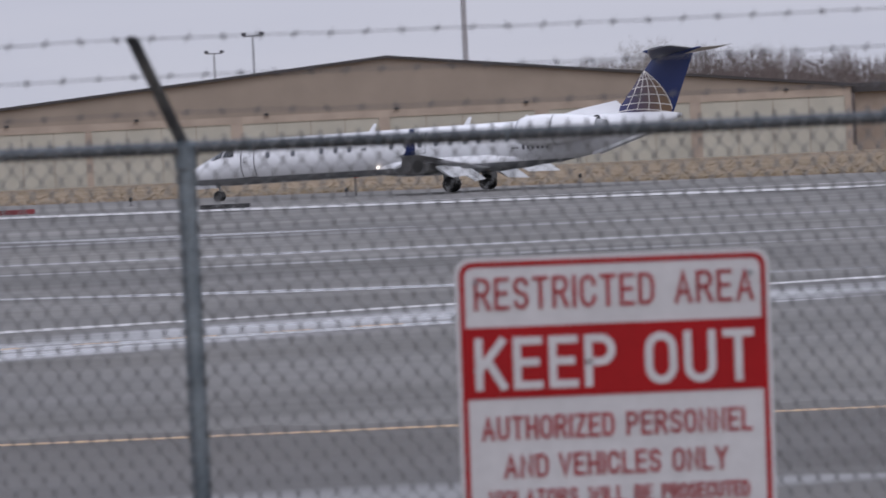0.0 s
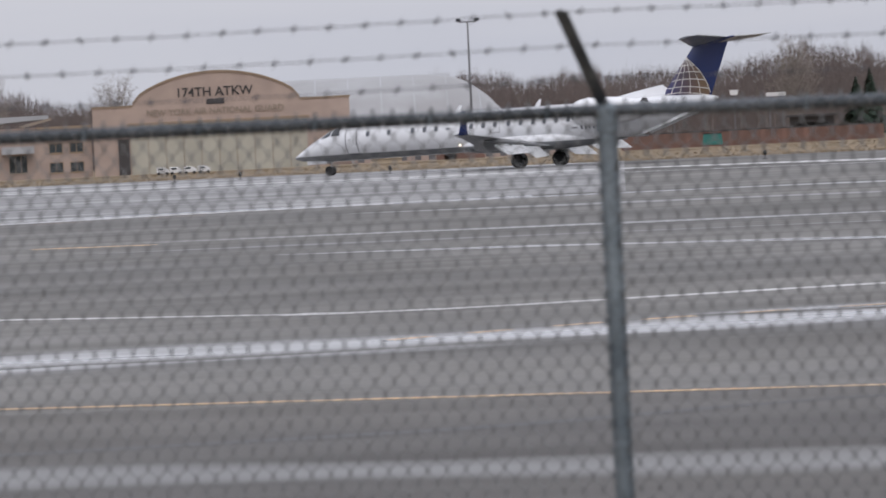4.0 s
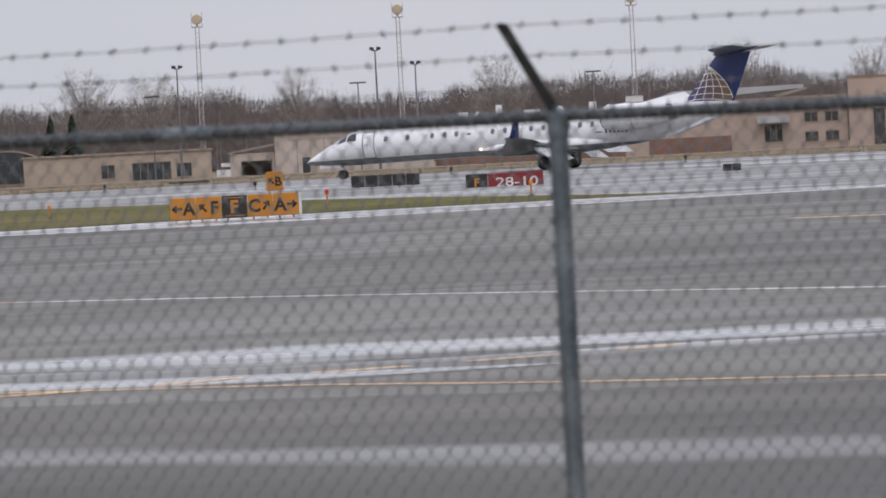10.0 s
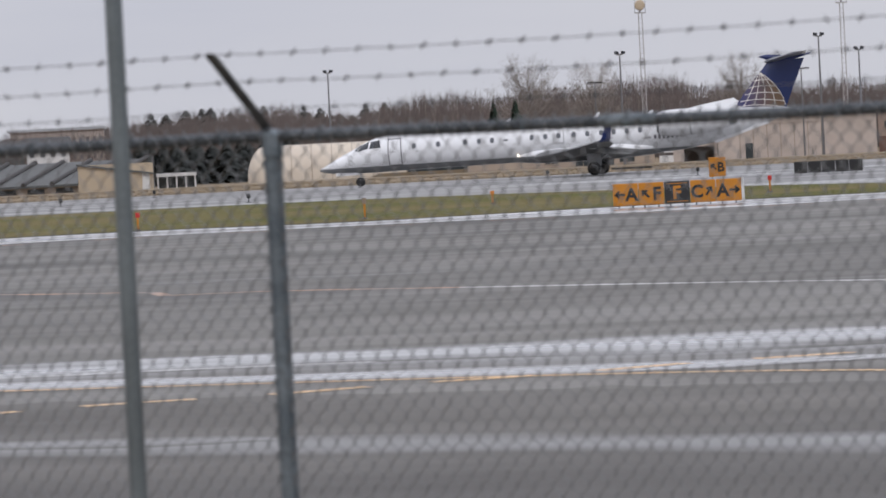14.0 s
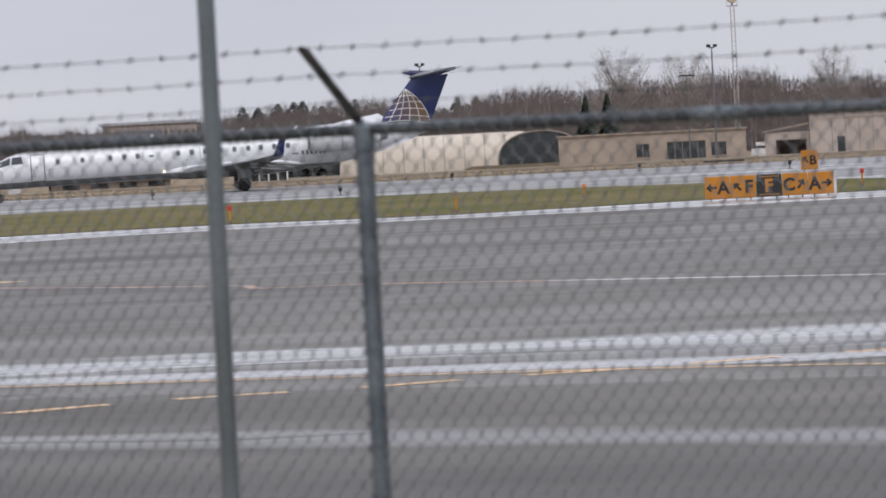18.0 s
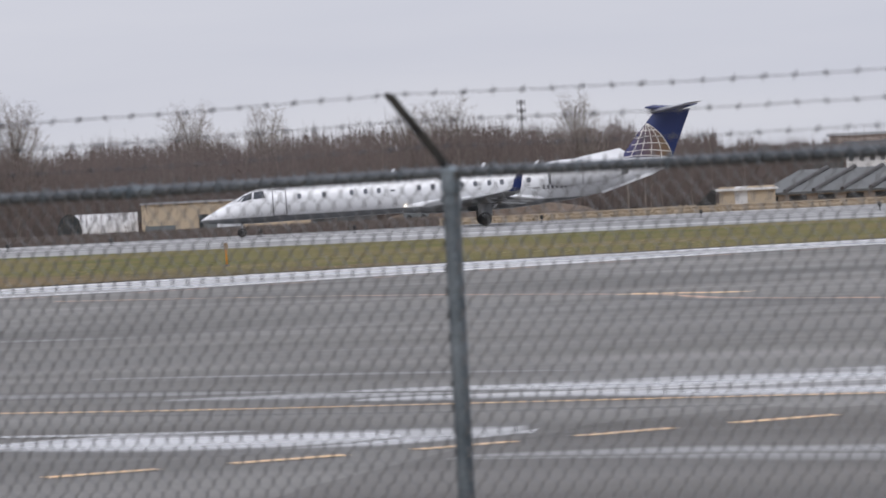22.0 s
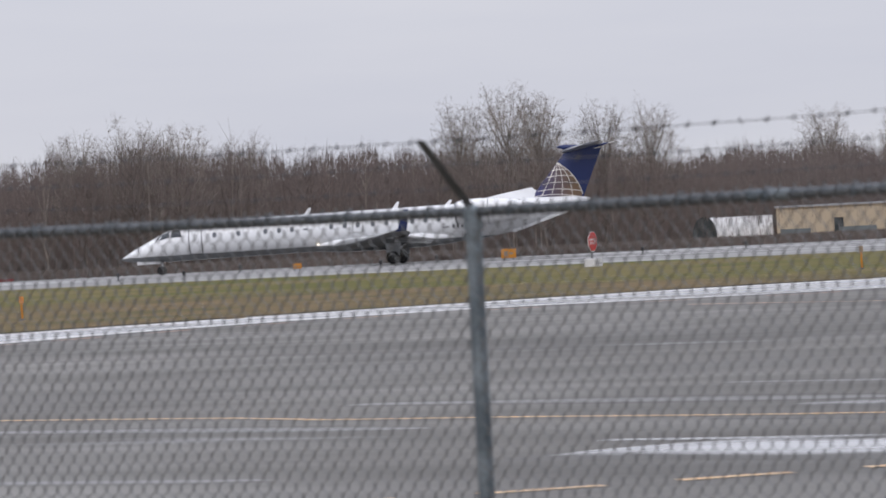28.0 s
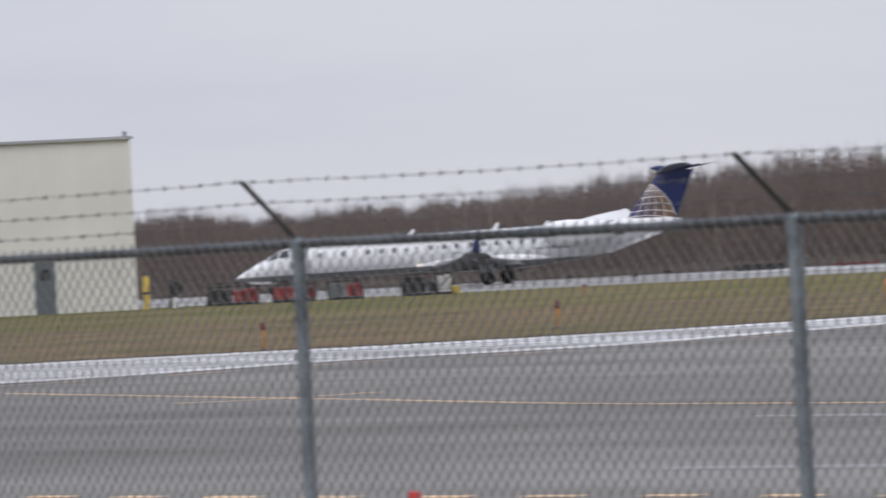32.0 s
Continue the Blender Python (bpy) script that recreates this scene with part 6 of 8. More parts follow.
    part("roof", Shape().slab([(e.l - 0.2, e.z(1.85)), (e.r + 0.2, e.z(1.1)), (e.r + 0.2, e.z(1.2)), (e.l - 0.2, e.z(1.97))], 1, -0.3, 12), M["roof_slate"], e.ob)
    f = Site(33.0, 32.4, 340, "white_shed", "small white and tan shed with a ramp", "shed")
    f.walls(6, f.z(1.0), [(f.l + 2, 0, f.l + 3.6, 2.2)], "shelter")
    f.door(f.l + 2, f.l + 3.6, 2.2, "white_trim", 1, "door")
    part("roof", Shape().box(f.l - 0.4, -0.5, f.z(1.0), f.r + 0.4, 6.4, f.z(1.15)), M["white_trim"], f.ob)
    part("ramp", Shape().slab([(f.l - 3.2, -0.2), (f.l - 0.4, -0.2), (f.l - 0.4, 1.9), (f.l - 1.0, 1.9)], 1, -1.2, 0), M["black"], f.ob)
    g = Site(30.27, 29.84, 346, "bus_shelter", "white flat-roofed shelter on posts", "shelter")
    part("roof", Shape().box(g.l, -1, g.z(0.86), g.r, 2, g.z(1.08)), M["white_trim"], g.ob)
    for k in range(5):
        x = g.l + 0.2 + (g.w - 0.4) * k / 4
        part("post", Shape().box(x - 0.1, -0.8, -0.3, x + 0.1, -0.6, g.z(0.86)), M["white_trim"], g.ob)
    part("back_panel", Shape().box(g.l + 0.1, 1.6, -0.3, g.r - 0.1, 1.8, g.z(0.8)), M["pane"], g.ob)
    # white house and dark-roofed neighbour among the trees
    for l, r, hi, wall, roof in ((31.63, 31.18, 3.45, "white_trim", "roof_dark"), (32.2, 31.66, 3.3, "roof_slate", "roof_dark")):
        k = Site(l, r, 458, "distant_house", "distant white gabled house with dark roof" if wall == "white_trim" else "distant dark house with flat roof", "house")
        ops = [(k.l + k.w * (i + 0.25) / 4, k.z(hi) - 1.9 - 2.7 * j, k.l + k.w * (i + 0.7) / 4, k.z(hi) - 0.8 - 2.7 * j) for i in range(4) for j in range(2)]
        k.walls(8, k.z(hi), ops, wall)
        for o in ops:
            part("pane", Shape().box(o[0], 0.12, o[1], o[2], 0.18, o[3]), M["dim_glass"], k.ob)
        part("roof", Shape().slab([(-0.5, k.z(hi)), (4, k.z(hi) + 1.5), (8.5, k.z(hi))], 0, k.l - 0.4, k.r + 0.4), M[roof], k.ob, "dark pitched roof")
    # distant white blocks
    for l, r, dd, hi in ((31.8, 30.8, 500, 4.9), (33.3, 31.9, 495, 4.0), (34.2, 33.4, 505, 4.5)):
        w = Site(l, r, dd, "distant_block", "distant pale block with rows of windows", group="distant pale blocks")
        ops = [(w.l + w.w * (k + 0.3) / 14, w.z(hi) - 2.2 - 3.2 * j, w.l + w.w * (k + 0.7) / 14, w.z(hi) - 1.4 - 3.2 * j) for k in range(14) for j in range(2)]
        w.walls(20, w.z(hi), ops, "pale_render")
        for o in ops:
            part("pane", Shape().box(o[0], 0.12, o[1], o[2], 0.18, o[3]), M["dim_glass"], w.ob)
        part("roof", Shape().box(w.l - 0.5, -0.5, w.z(hi), w.r + 0.5, 20, w.z(hi) + 0.5), M["roof_grey"], w.ob)


def build_left_block():
    b = Site(39.16, 37.36, 346, "tan_hangar", "tan rendered flat-roofed store behind the runway")
    ops = [(b.x(38.55), 0, b.x(38.45), 2.1)]
    b.walls(22, b.z(1.95), ops, "shelter")
    b.door(*ops[0][::2], 2.1, "pane", 1, "door")
    part("roof", Shape().box(b.l - 0.2, -0.25, b.z(1.95), b.r + 0.2, 22, b.z(2.06)), M["roof_grey"], b.ob, "grey roof edge")
    for a, c in ((39.12, 38.8), (38.5, 38.1)):
        part("low_plant", Shape().box(b.x(a), -3, -0.3, b.x(c), -1.5, 0.9), M["steel_door"], b.ob, "dark grey plant along the wall")
    c = Site(37.34, 36.66, 356, "dark_clad_building", "dark grey metal-clad building")
    c.walls(14, c.z(1.98), (), "steel_door")
    part("roof", Shape().box(c.l - 0.2, -0.2, c.z(1.98), c.r + 0.2, 14, c.z(2.06)), M["roof_dark"], c.ob)
    for k in range(1, 9):
        x = c.l + c.w * k / 9
        part("cladding_seam", Shape().box(x - 0.06, -0.05, 0, x + 0.06, -0.003, c.z(1.95)), M["mast"], c.ob)
    m = Site(36.6, 34.3, 352, "earth_bank", "low brown earth bank beyond the runway", "bank")
    ridge = Shape()
    rows = []
    for k in range(25):
        u = k / 24
        h = 1.75 * math.sin(math.pi * u) ** 0.55 * (0.9 + 0.1 * math.sin(9 * u)) + 0.02
        rows.append([(m.l + m.w * u, y, max(-0.3, h * f + noise.noise((u * 9, y, 3.0)) * 0.12)) for y, f in ((-4, 0), (-2.5, 0.45), (-1, 0.85), (0.5, 1), (2.5, 0.9), (6, 0))])
    ridge.loft(rows)
    part("slope", ridge, M["bank_soil"], m.ob, smooth=True)
    v = Site(36.37, 36.1, 341, "parked_van", "dark parked van with pale roof", "van")
    part("body", Shape().slab([(v.l, 0.35), (v.r, 0.35), (v.r, 1.1), (v.r - 0.5, 2.0), (v.l + 0.2, 2.0), (v.l, 1.2)], 1, -1.9, 0), M["steel_door"], v.ob, bevel=0.06)
    part("roof_panel", Shape().box(v.l + 0.35, -1.8, 2.0, v.r - 0.6, -0.1, 2.1), M["white_trim"], v.ob)
    part("side_window", Shape().box(v.l + 0.5, -1.93, 1.25, v.r - 0.8, -1.905, 1.8), M["pane"], v.ob)
    for x in (v.l + 0.7, v.r - 0.7):
        part("wheel", Shape().tube([(x, -1.92, 0.35), (x, -1.65, 0.35)], 0.36, 14), M["rubber"], v.ob)
    q = Site(40.06, 39.2, 350, "quonset_hut", "pale half-round metal hut with dark open end", "hut")
    top = q.z(1.62)
    rings = [[(x, 5 - 5 * math.cos(math.pi * k / 14), top * math.sin(math.pi * k / 14) ** 0.8 - 0.2) for k in range(15)] for x in (q.l + 1.6, q.l + 3.5, q.r)]
    part("vault", Shape().loft(rings), M["white_trim"], q.ob, "pale metal vault", smooth=True)
    arch = [(q.l + 1.6 - 1.6 * math.cos(math.pi * k / 14), (top + 0.05) * math.sin(math.pi * k / 14) ** 0.7 - 0.1) for k in range(15)]
    part("end_wall", Shape().slab(arch, 1, -0.3, 0.0), M["pane"], q.ob, "dark arched end")
    # large cream shed close to the pavement
    s = thing("metal_building", facing(56.3, 281, 0.05, 6), "tall cream metal-sided building with a grey steel door", "building")
    w, h = 11.0, 8.95
    part("wall", Shape().box(-w / 2 - 9, 0, -0.4, 5.3, 0.3, h), M["cream"], s, "cream ribbed siding")
    part("wall", Shape().box(5.0, 0.3, -0.4, 5.3, 16, h), M["cream"], s)
    part("wall", Shape().box(-w / 2 - 9, 0.3, -0.4, -w / 2 - 8.7, 16, h), M["cream"], s)
    part("wall", Shape().box(-w / 2 - 8.7, 15.7, -0.4, 5.0, 16, h), M["cream"], s)
    part("roof", Shape().box(-w / 2 - 9.2, -0.2, h, 5.5, 16.2, h + 0.15), M["roof_grey"], s)
    for k in range(64):
        x = -14.3 + 0.3 * k
        part("siding_rib", Shape().box(x, -0.025, -0.3, x + 0.06, -0.003, h - 0.05), M["cream"], s)
    d = part("steel_door", Shape().box(0.0, -0.06, 0.0, 1.08, -0.004, 2.75), M["steel_door"], s, "dark grey steel door")
    part("door_window", Shape().box(0.3, -0.08, 1.75, 0.8, -0.062, 2.35), M["pane"], d)
    part("corner_trim", Shape().box(5.2, -0.06, 0, 5.36, 0.1, h + 0.1), M["cream"], s)
    part("vent_pipe", Shape().tube([(5.15, 0.4, h), (5.15, 0.4, h + 0.42)], 0.09, 8), M["mast"], s)


for job in (build_big_hangar, build_house, build_parking, build_arched_hangar, build_long_block, build_shelters, build_left_block):
    job()


# ---- masts and towers ----
def light_mast(az, d, top, reach=1.15, group="lamp masts"):
    dd = d * FAR
    base = ground_z(dd)
    h = 2.75 + (top - 2.5) * FAR - base
    m = thing("light_mast", facing(az, dd, base), "tall thin grey steel floodlight mast", "lamp mast", group)
    part("pole", Shape().tube([(0, 0, -0.5), (0, 0, h)], [0.2, 0.1], 10), M["mast"], m, smooth=True)
    part("crossarm", Shape().box(-reach, -0.08, h - 0.1, reach, 0.08, h + 0.06), M["mast"], m)
    for x in (-reach, reach):
        head = part("lamp_head", Shape().slab([(x - 0.3, h + 0.05), (x + 0.3, h + 0.05), (x + 0.36, h + 0.38), (x - 0.22, h + 0.5)], 1, -0.3, 0.25), M["roof_dark"], m, "dark floodlight head")
        part("lens", Shape().box(x - 0.2, -0.34, h + 0.1, x + 0.26, -0.302, h + 0.36), M["glass"], head)
    return m


for az, d, top, reach in ((1.92, 345, 9.3, 1.15), (2.34, 400, 9.2, 1.15), (8.345, 290, 8.25, 1.15), (14.1, 340, 8.8, 1.15), (23.15, 360, 8.0, 0.45), (22.73, 380, 7.2, 0.45), (28.39, 400, 7.7, 0.45), (25.27, 372, 7.6, 0.45)):
    light_mast(az, d, top, reach)
for az, d, top in ((23.35, 360, 5.85), (20.84, 370, 5.9), (25.55, 372, 5.7), (29.0, 400, 2.9), (28.2, 400, 3.0), (30.3, 380, 2.3)):
    dd = d * FAR
    base = ground_z(dd)
    h = 2.75 + (top - 2.5) * FAR - base
    m = thing("street_lamp", facing(az, dd, base), "thin dark street lamp with a flat twin head", "lamp", "street lamps")
    part("pole", Shape().tube([(0, 0, -0.5), (0, 0, h)], [0.13, 0.08], 8), M["mast"], m)
    part("lamp_head", Shape().box(-1.1, -0.25, h, 1.1, 0.25, h + 0.18), M["roof_dark"], m)


def lattice_tower(az, d, top, dish=True):
    dd = d * FAR
    base = ground_z(dd)
    h = 2.75 + (top - 2.5) * FAR - base
    m = thing("lattice_tower", facing(az, dd, base), "pale twin-leg lattice tower with a round lamp dish", "tower", "lattice towers")
    for x in (-0.36, 0.36):
        for y in (-0.3, 0.3):
            part("leg", Shape().tube([(x, y, -0.5), (x * 0.8, y, h)], 0.085, 6), M["tower"], m)
    n = 30
    for k in range(n):
        z0, z1 = h * k / n, h * (k + 1) / n
        sgn = 1 if k % 2 else -1
        if z0 < h * 0.45:
            part("brace", Shape().tube([(-0.34 * sgn, -0.3, z0), (0.34 * sgn, -0.3, z1)], 0.05, 5), M["tower"], m)
        part("rung", Shape().tube([(-0.34, -0.3, z0), (0.34, -0.3, z0)], 0.04, 5), M["tower"], m)
    part("platform", Shape().box(-0.9, -0.6, h, 0.9, 0.6, h + 0.15), M["tower"], m)
    for x in (-0.85, 0.85):
        part("rod", Shape().tube([(x, 0, h), (x, 0, h + 2.4)], 0.03, 5), M["mast"], m)
    if dish:
        part("dish", Shape().loft([[(r * math.cos(2 * math.pi * k / 16), y, h + 1.3 + r * math.sin(2 * math.pi * k / 16)) for k in range(16)] for y, r in ((-0.6, 0.3), (-0.55, 0.75), (0.0, 0.85), (0.5, 0.4))]), M["shelter"], m, "cream round dish", smooth=True)
        part("bracket", Shape().box(-0.12, -0.1, h + 0.15, 0.12, 0.1, h + 0.6), M["mast"], m)


for az in (25.03, 22.89, 20.4):
    lattice_tower(az, 430, 11.6)
m = thing("plain_mast", facing(-0.34, 700), "tall plain pale steel mast", "mast")
part("pole", Shape().tube([(0, 0, -1), (0, 0, 30)], [0.45, 0.3], 12), M["tower"], m, smooth=True)
part("collar", Shape().tube([(0, 0, 12), (0, 0, 12.4)], 0.55, 12), M["mast"], m)
m = thing("cell_tower", facing(35.06, 1250), "distant thin cell tower with antennas", "tower")
part("pole", Shape().tube([(0, 0, -1), (0, 0, 24.5)], 0.16, 6), M["mast"], m)
for k in range(3):
    ring = part("antenna_ring", Shape().box(-0.95, -0.5, 19.9 + 1.9 * k, 0.95, 0.5, 20.1 + 1.9 * k), M["mast"], m)
    for x in (-0.9, -0.3, 0.3, 0.9):
        part("antenna", Shape().box(x - 0.09, -0.6, 19.3 + 1.9 * k, x + 0.09, -0.505, 20.7 + 1.9 * k), M["mast"], ring)

# ---- bare woods ----
def bare_tree(seed, h, spread, limbs, twigs, bushy=0.25, fan=0.0):
    """Vertices and triangles of one leafless tree: tapered trunk, limbs, boughs and fine twigs."""
    rnd = random.Random(seed)
    s = Shape()

    def stick(p, q, r0, r1):
        w = (q - p).normalized()
        a = w.orthogonal().normalized()
        b = w.cross(a)
        k = len(s.v)
        for c, r in ((p, r0), (q, r1)):
            for t in (0, 2.094, 4.189):
                s.v.append(tuple(c + (a * math.cos(t) + b * math.sin(t)) * r))
        s.f.extend(((k, k + 1, k + 4, k + 3), (k + 1, k + 2, k + 5, k + 4), (k + 2, k, k + 3, k + 5)))

    def twig(p, q, w):
        d = (q - p).cross(Vector((rnd.uniform(-1, 1), rnd.uniform(-1, 1), 0.2))).normalized() * w
        k = len(s.v)
        s.v.extend((tuple(p - d), tuple(p + d), tuple(q)))
        s.f.append((k, k + 1, k + 2))
    pts = [Vector((0, 0, -0.5))]
    for k in range(5):
        pts.append(pts[-1] + Vector((rnd.uniform(-0.03, 0.03) * h, rnd.uniform(-0.03, 0.03) * h, h * 0.15)))
    for k in range(5):
        stick(pts[k], pts[k + 1], h * 0.009 * (1 - k * 0.17), h * 0.009 * (0.83 - k * 0.17))
    for i in range(limbs):
        f = bushy + (1 - bushy) * (i + rnd.random()) / limbs
        k = min(4, int(f * 5))
        p = pts[k].lerp(pts[k + 1], f * 5 - k)
        a = i * 2.4 + rnd.uniform(-0.4, 0.4)
        # a rounded crown: long boughs at mid height, shorter and steeper ones above
        reach = spread * rnd.uniform(0.7, 1.1) * (0.35 + 0.75 * math.sin(math.pi * min(1.0, 0.25 + 0.7 * f)))
        q = p + Vector((math.cos(a) * reach * 0.6, math.sin(a) * reach * 0.6, h * (0.05 + 0.07 * f + fan)))
        a += rnd.uniform(-0.6, 0.6)
        e = q + Vector((math.cos(a) * reach * 0.4, math.sin(a) * reach * 0.4, h * rnd.uniform(0.06, 0.13) + h * fan))
        stick(p, q, h * 0.0042, h * 0.0024)
        stick(q, e, h * 0.0024, h * 0.0008)
        for j in range(twigs):
            u = rnd.uniform(0.2, 1)
            c = p.lerp(q, u * 2) if u < 0.5 else q.lerp(e, u * 2 - 1)
            d = Vector((rnd.uniform(-1, 1), rnd.uniform(-1, 1), rnd.uniform(-0.2, 1.4))).normalized() * h * rnd.uniform(0.06, 0.12)
            twig(c, c + d, h * 0.0011)
            for _ in range(3):
                g = c + d * rnd.uniform(0.3, 0.95)
                twig(g, g + Vector((rnd.uniform(-1, 1), rnd.uniform(-1, 1), rnd.uniform(-0.1, 1.1))).normalized() * h * rnd.uniform(0.03, 0.07), h * 0.0009)
    return s


KINDS = [bare_tree(11 + k, 10.0, 2.6 + 0.35 * (k % 3), 22, 10, 0.3) for k in range(6)]
# the top of the woods above level ground, by bearing
CROWN = [(-9, 21), (-4.8, 19), (-2, 20.5), (2, 12), (5, 10.5), (8, 15.5), (9.3, 17), (10.7, 19), (11.6, 15), (13.4, 16.5), (17, 12), (19.3, 16.8), (21.9, 16), (23.5, 14.5), (26, 16), (28, 13.5), (29.3, 13.8), (30.5, 12.8), (31, 11.8), (32.2, 11.2), (33, 12), (34.5, 15), (36, 16), (38.5, 15.8), (40, 15), (41, 16.5), (42.5, 17.5), (44, 18.5), (45.3, 19), (46.3, 20), (47.6, 19.4), (48.9, 17.8), (49.8, 16.6), (51, 14.9), (52.8, 13.6), (54, 13), (55.2, 13.2), (60, 13)]


def treetop(a):
    """Height of the woods at a bearing, with single crowns standing out of the line."""
    return curve_at(CROWN, a) * (0.95 + 0.14 * noise.noise((a * 1.3, 4.2, 0)) + 0.1 * noise.noise((a * 5.0, 1.7, 0)) + 0.06 * noise.noise((a * 14.0, 8.1, 0)))


def build_woods():
    arrays = [(np.array(k.v), k.f) for k in KINDS]
    rnd = random.Random(5)
    for name, label, lo, hi, material, per in (("bare_woods", "leafless brown woods beyond the airfield", 0.0, 0.5, "bark", 760), ("bare_woods", "reddish leafless thicket beyond the airfield", 0.5, 1.0, "brush", 760)):
        verts, faces, off = [], [], 0
        for i in range(per):
            az = rnd.uniform(-9, 60)
            west = min(1.0, max(0.0, (az - 31) / 4))
            d = rnd.uniform(960, 1120) * (1 - west) + rnd.uniform(700, 800) * west
            want = treetop(az) * (d / 960 if west < 0.5 else d / 800) * 0.95
            h = want * rnd.uniform(0.5, 1.0) ** 0.7 + 1.6
            v, f = arrays[rnd.randrange(6)]
            a = rnd.uniform(0, 6.28)
            c, s = math.cos(a) * h / 10, math.sin(a) * h / 10
            wide = rnd.uniform(0.5, 0.95)
            p = bearing(az, d, ground_z(d))
            w = np.stack([(v[:, 0] * c - v[:, 1] * s) * wide + p.x, (v[:, 0] * s + v[:, 1] * c) * wide + p.y, v[:, 2] * h / 10 + p.z], 1)
            verts.append(w)
            faces.extend(tuple(off + j for j in q) for q in f)
            off += len(v)
        me = bpy.data.meshes.new(name)
        me.from_pydata(np.concatenate(verts).tolist(), [], faces)
        me.materials.append(M[material])
        thing(name, label=label, category="woods", kind="stuff", data=me)
    # dense undergrowth: upright stems and crossing twigs
    for name, label, material, seed in (("undergrowth", "dense brown leafless undergrowth", "bark", 3), ("undergrowth", "dense reddish leafless undergrowth", "brush", 4)):
        rng = np.random.default_rng(seed)
        n = 270000
        az = rng.uniform(-9, 60, n)
        west = np.clip((az - 31) / 4, 0, 1)
        d = rng.uniform(950, 1100, n) * (1 - west) + rng.uniform(690, 790, n) * west
        top = np.array([treetop(a) for a in az]) * np.where(west < 0.5, d / 960, d / 800)
        z0 = -3.3 * (1 - west) - 2.4 * west + rng.uniform(0.02, 1, n) ** 0.85 * 0.8 * top * (0.9 + 0.2 * rng.random(n))
        length = rng.uniform(0.7, 2.6, n)
        lean = rng.uniform(-0.45, 0.45, (n, 2))
        x, y = -d * np.sin(np.radians(az)), d * np.cos(np.radians(az))
        wide = rng.uniform(0.012, 0.034, n)
        tx, ty = np.cos(np.radians(az)), np.sin(np.radians(az))
        a = np.stack([x - tx * wide, y - ty * wide, z0 - 0.25], 1)
        b = np.stack([x + tx * wide, y + ty * wide, z0 - 0.25], 1)
        c = np.stack([x + lean[:, 0], y + lean[:, 1], z0 + length], 1)
        v = np.stack([a, b, c], 1).reshape(-1, 3)
        me = bpy.data.meshes.new(name)
        me.from_pydata(v.tolist(), [], [(3 * i, 3 * i + 1, 3 * i + 2) for i in range(n)])
        me.materials.append(M[material])
        thing(name, label=label, category="bushes", kind="stuff", data=me)

    # pale stems that show among the dark ones
    stems = Shape()
    for i in range(420):
        az = rnd.uniform(-9, 60)
        west = min(1.0, max(0.0, (az - 31) / 4))
        d = rnd.uniform(945, 1000) * (1 - west) + rnd.uniform(688, 740) * west
        h = treetop(az) * (d / 960 if west < 0.5 else d / 800) * rnd.uniform(0.45, 1.05)
        p = bearing(az, d, ground_z(d) - 0.5)
        pts = [p]
        for k in range(4):
            pts.append(pts[-1] + Vector((rnd.uniform(-0.25, 0.25), rnd.uniform(-0.25, 0.25), h / 4)))
        r = rnd.uniform(0.05, 0.13)
        stems.tube(pts, [r, r * 0.9, r * 0.7, r * 0.45, r * 0.15], 4, caps=False)
        for k in range(7):
            f = rnd.uniform(0.4, 0.95)
            c = pts[0].lerp(pts[-1], f)
            a = rnd.uniform(0, 6.28)
            q = c + Vector((math.cos(a) * h * 0.1, math.sin(a) * h * 0.1, h * rnd.uniform(0.1, 0.22)))
            stems.tube([c, q], [r * 0.4, r * 0.1], 3, caps=False)
    me = stems.mesh("pale_stems", M["bark_pale"])
    thing("pale_stems", label="pale slender bare stems along the woods", category="woods", kind="stuff", data=me)

    # the matted depth of the woods: small leaning tufts of twigs behind the stems
    rng = np.random.default_rng(8)
    n = 210000
    az = rng.uniform(-9, 60, n)
    west = np.clip((az - 31) / 4, 0, 1)
    d = rng.uniform(1040, 1130, n) * (1 - west) + rng.uniform(745, 815, n) * west
    top = np.array([treetop(a) for a in az]) * np.where(west < 0.5, d / 960, d / 800)
    z = -3.6 * (1 - west) - 2.6 * west + rng.random(n) ** 1.1 * 0.86 * top
    size = rng.uniform(0.2, 0.6, n) * np.clip(1.15 - 1.35 * z / (top + 1), 0.22, 1)
    x, y = -d * np.sin(np.radians(az)), d * np.cos(np.radians(az))
    quad = []
    for k in range(4):
        a = k * 1.5708 + rng.uniform(-0.5, 0.5, n)
        u, v = np.cos(a) * size * rng.uniform(0.3, 0.8, n), np.sin(a) * size * rng.uniform(1.0, 2.6, n)
        quad.append(np.stack([x + u * np.cos(np.radians(az)), y + u * np.sin(np.radians(az)) + v * 0.3, z + v], 1))
    # the deepest layer is coarser, so that no daylight comes through low down
    k = 16000
    back = rng.uniform(-9, 60, k)
    west = np.clip((back - 31) / 4, 0, 1)
    d = 1150 * (1 - west) + 835 * west + rng.uniform(-8, 8, k)
    high = np.array([treetop(a) for a in back]) * np.where(west < 0.5, d / 960, d / 800)
    z = -3.6 * (1 - west) - 2.6 * west + rng.random(k) * 0.66 * high
    size = rng.uniform(0.7, 1.5, k)
    deep = []
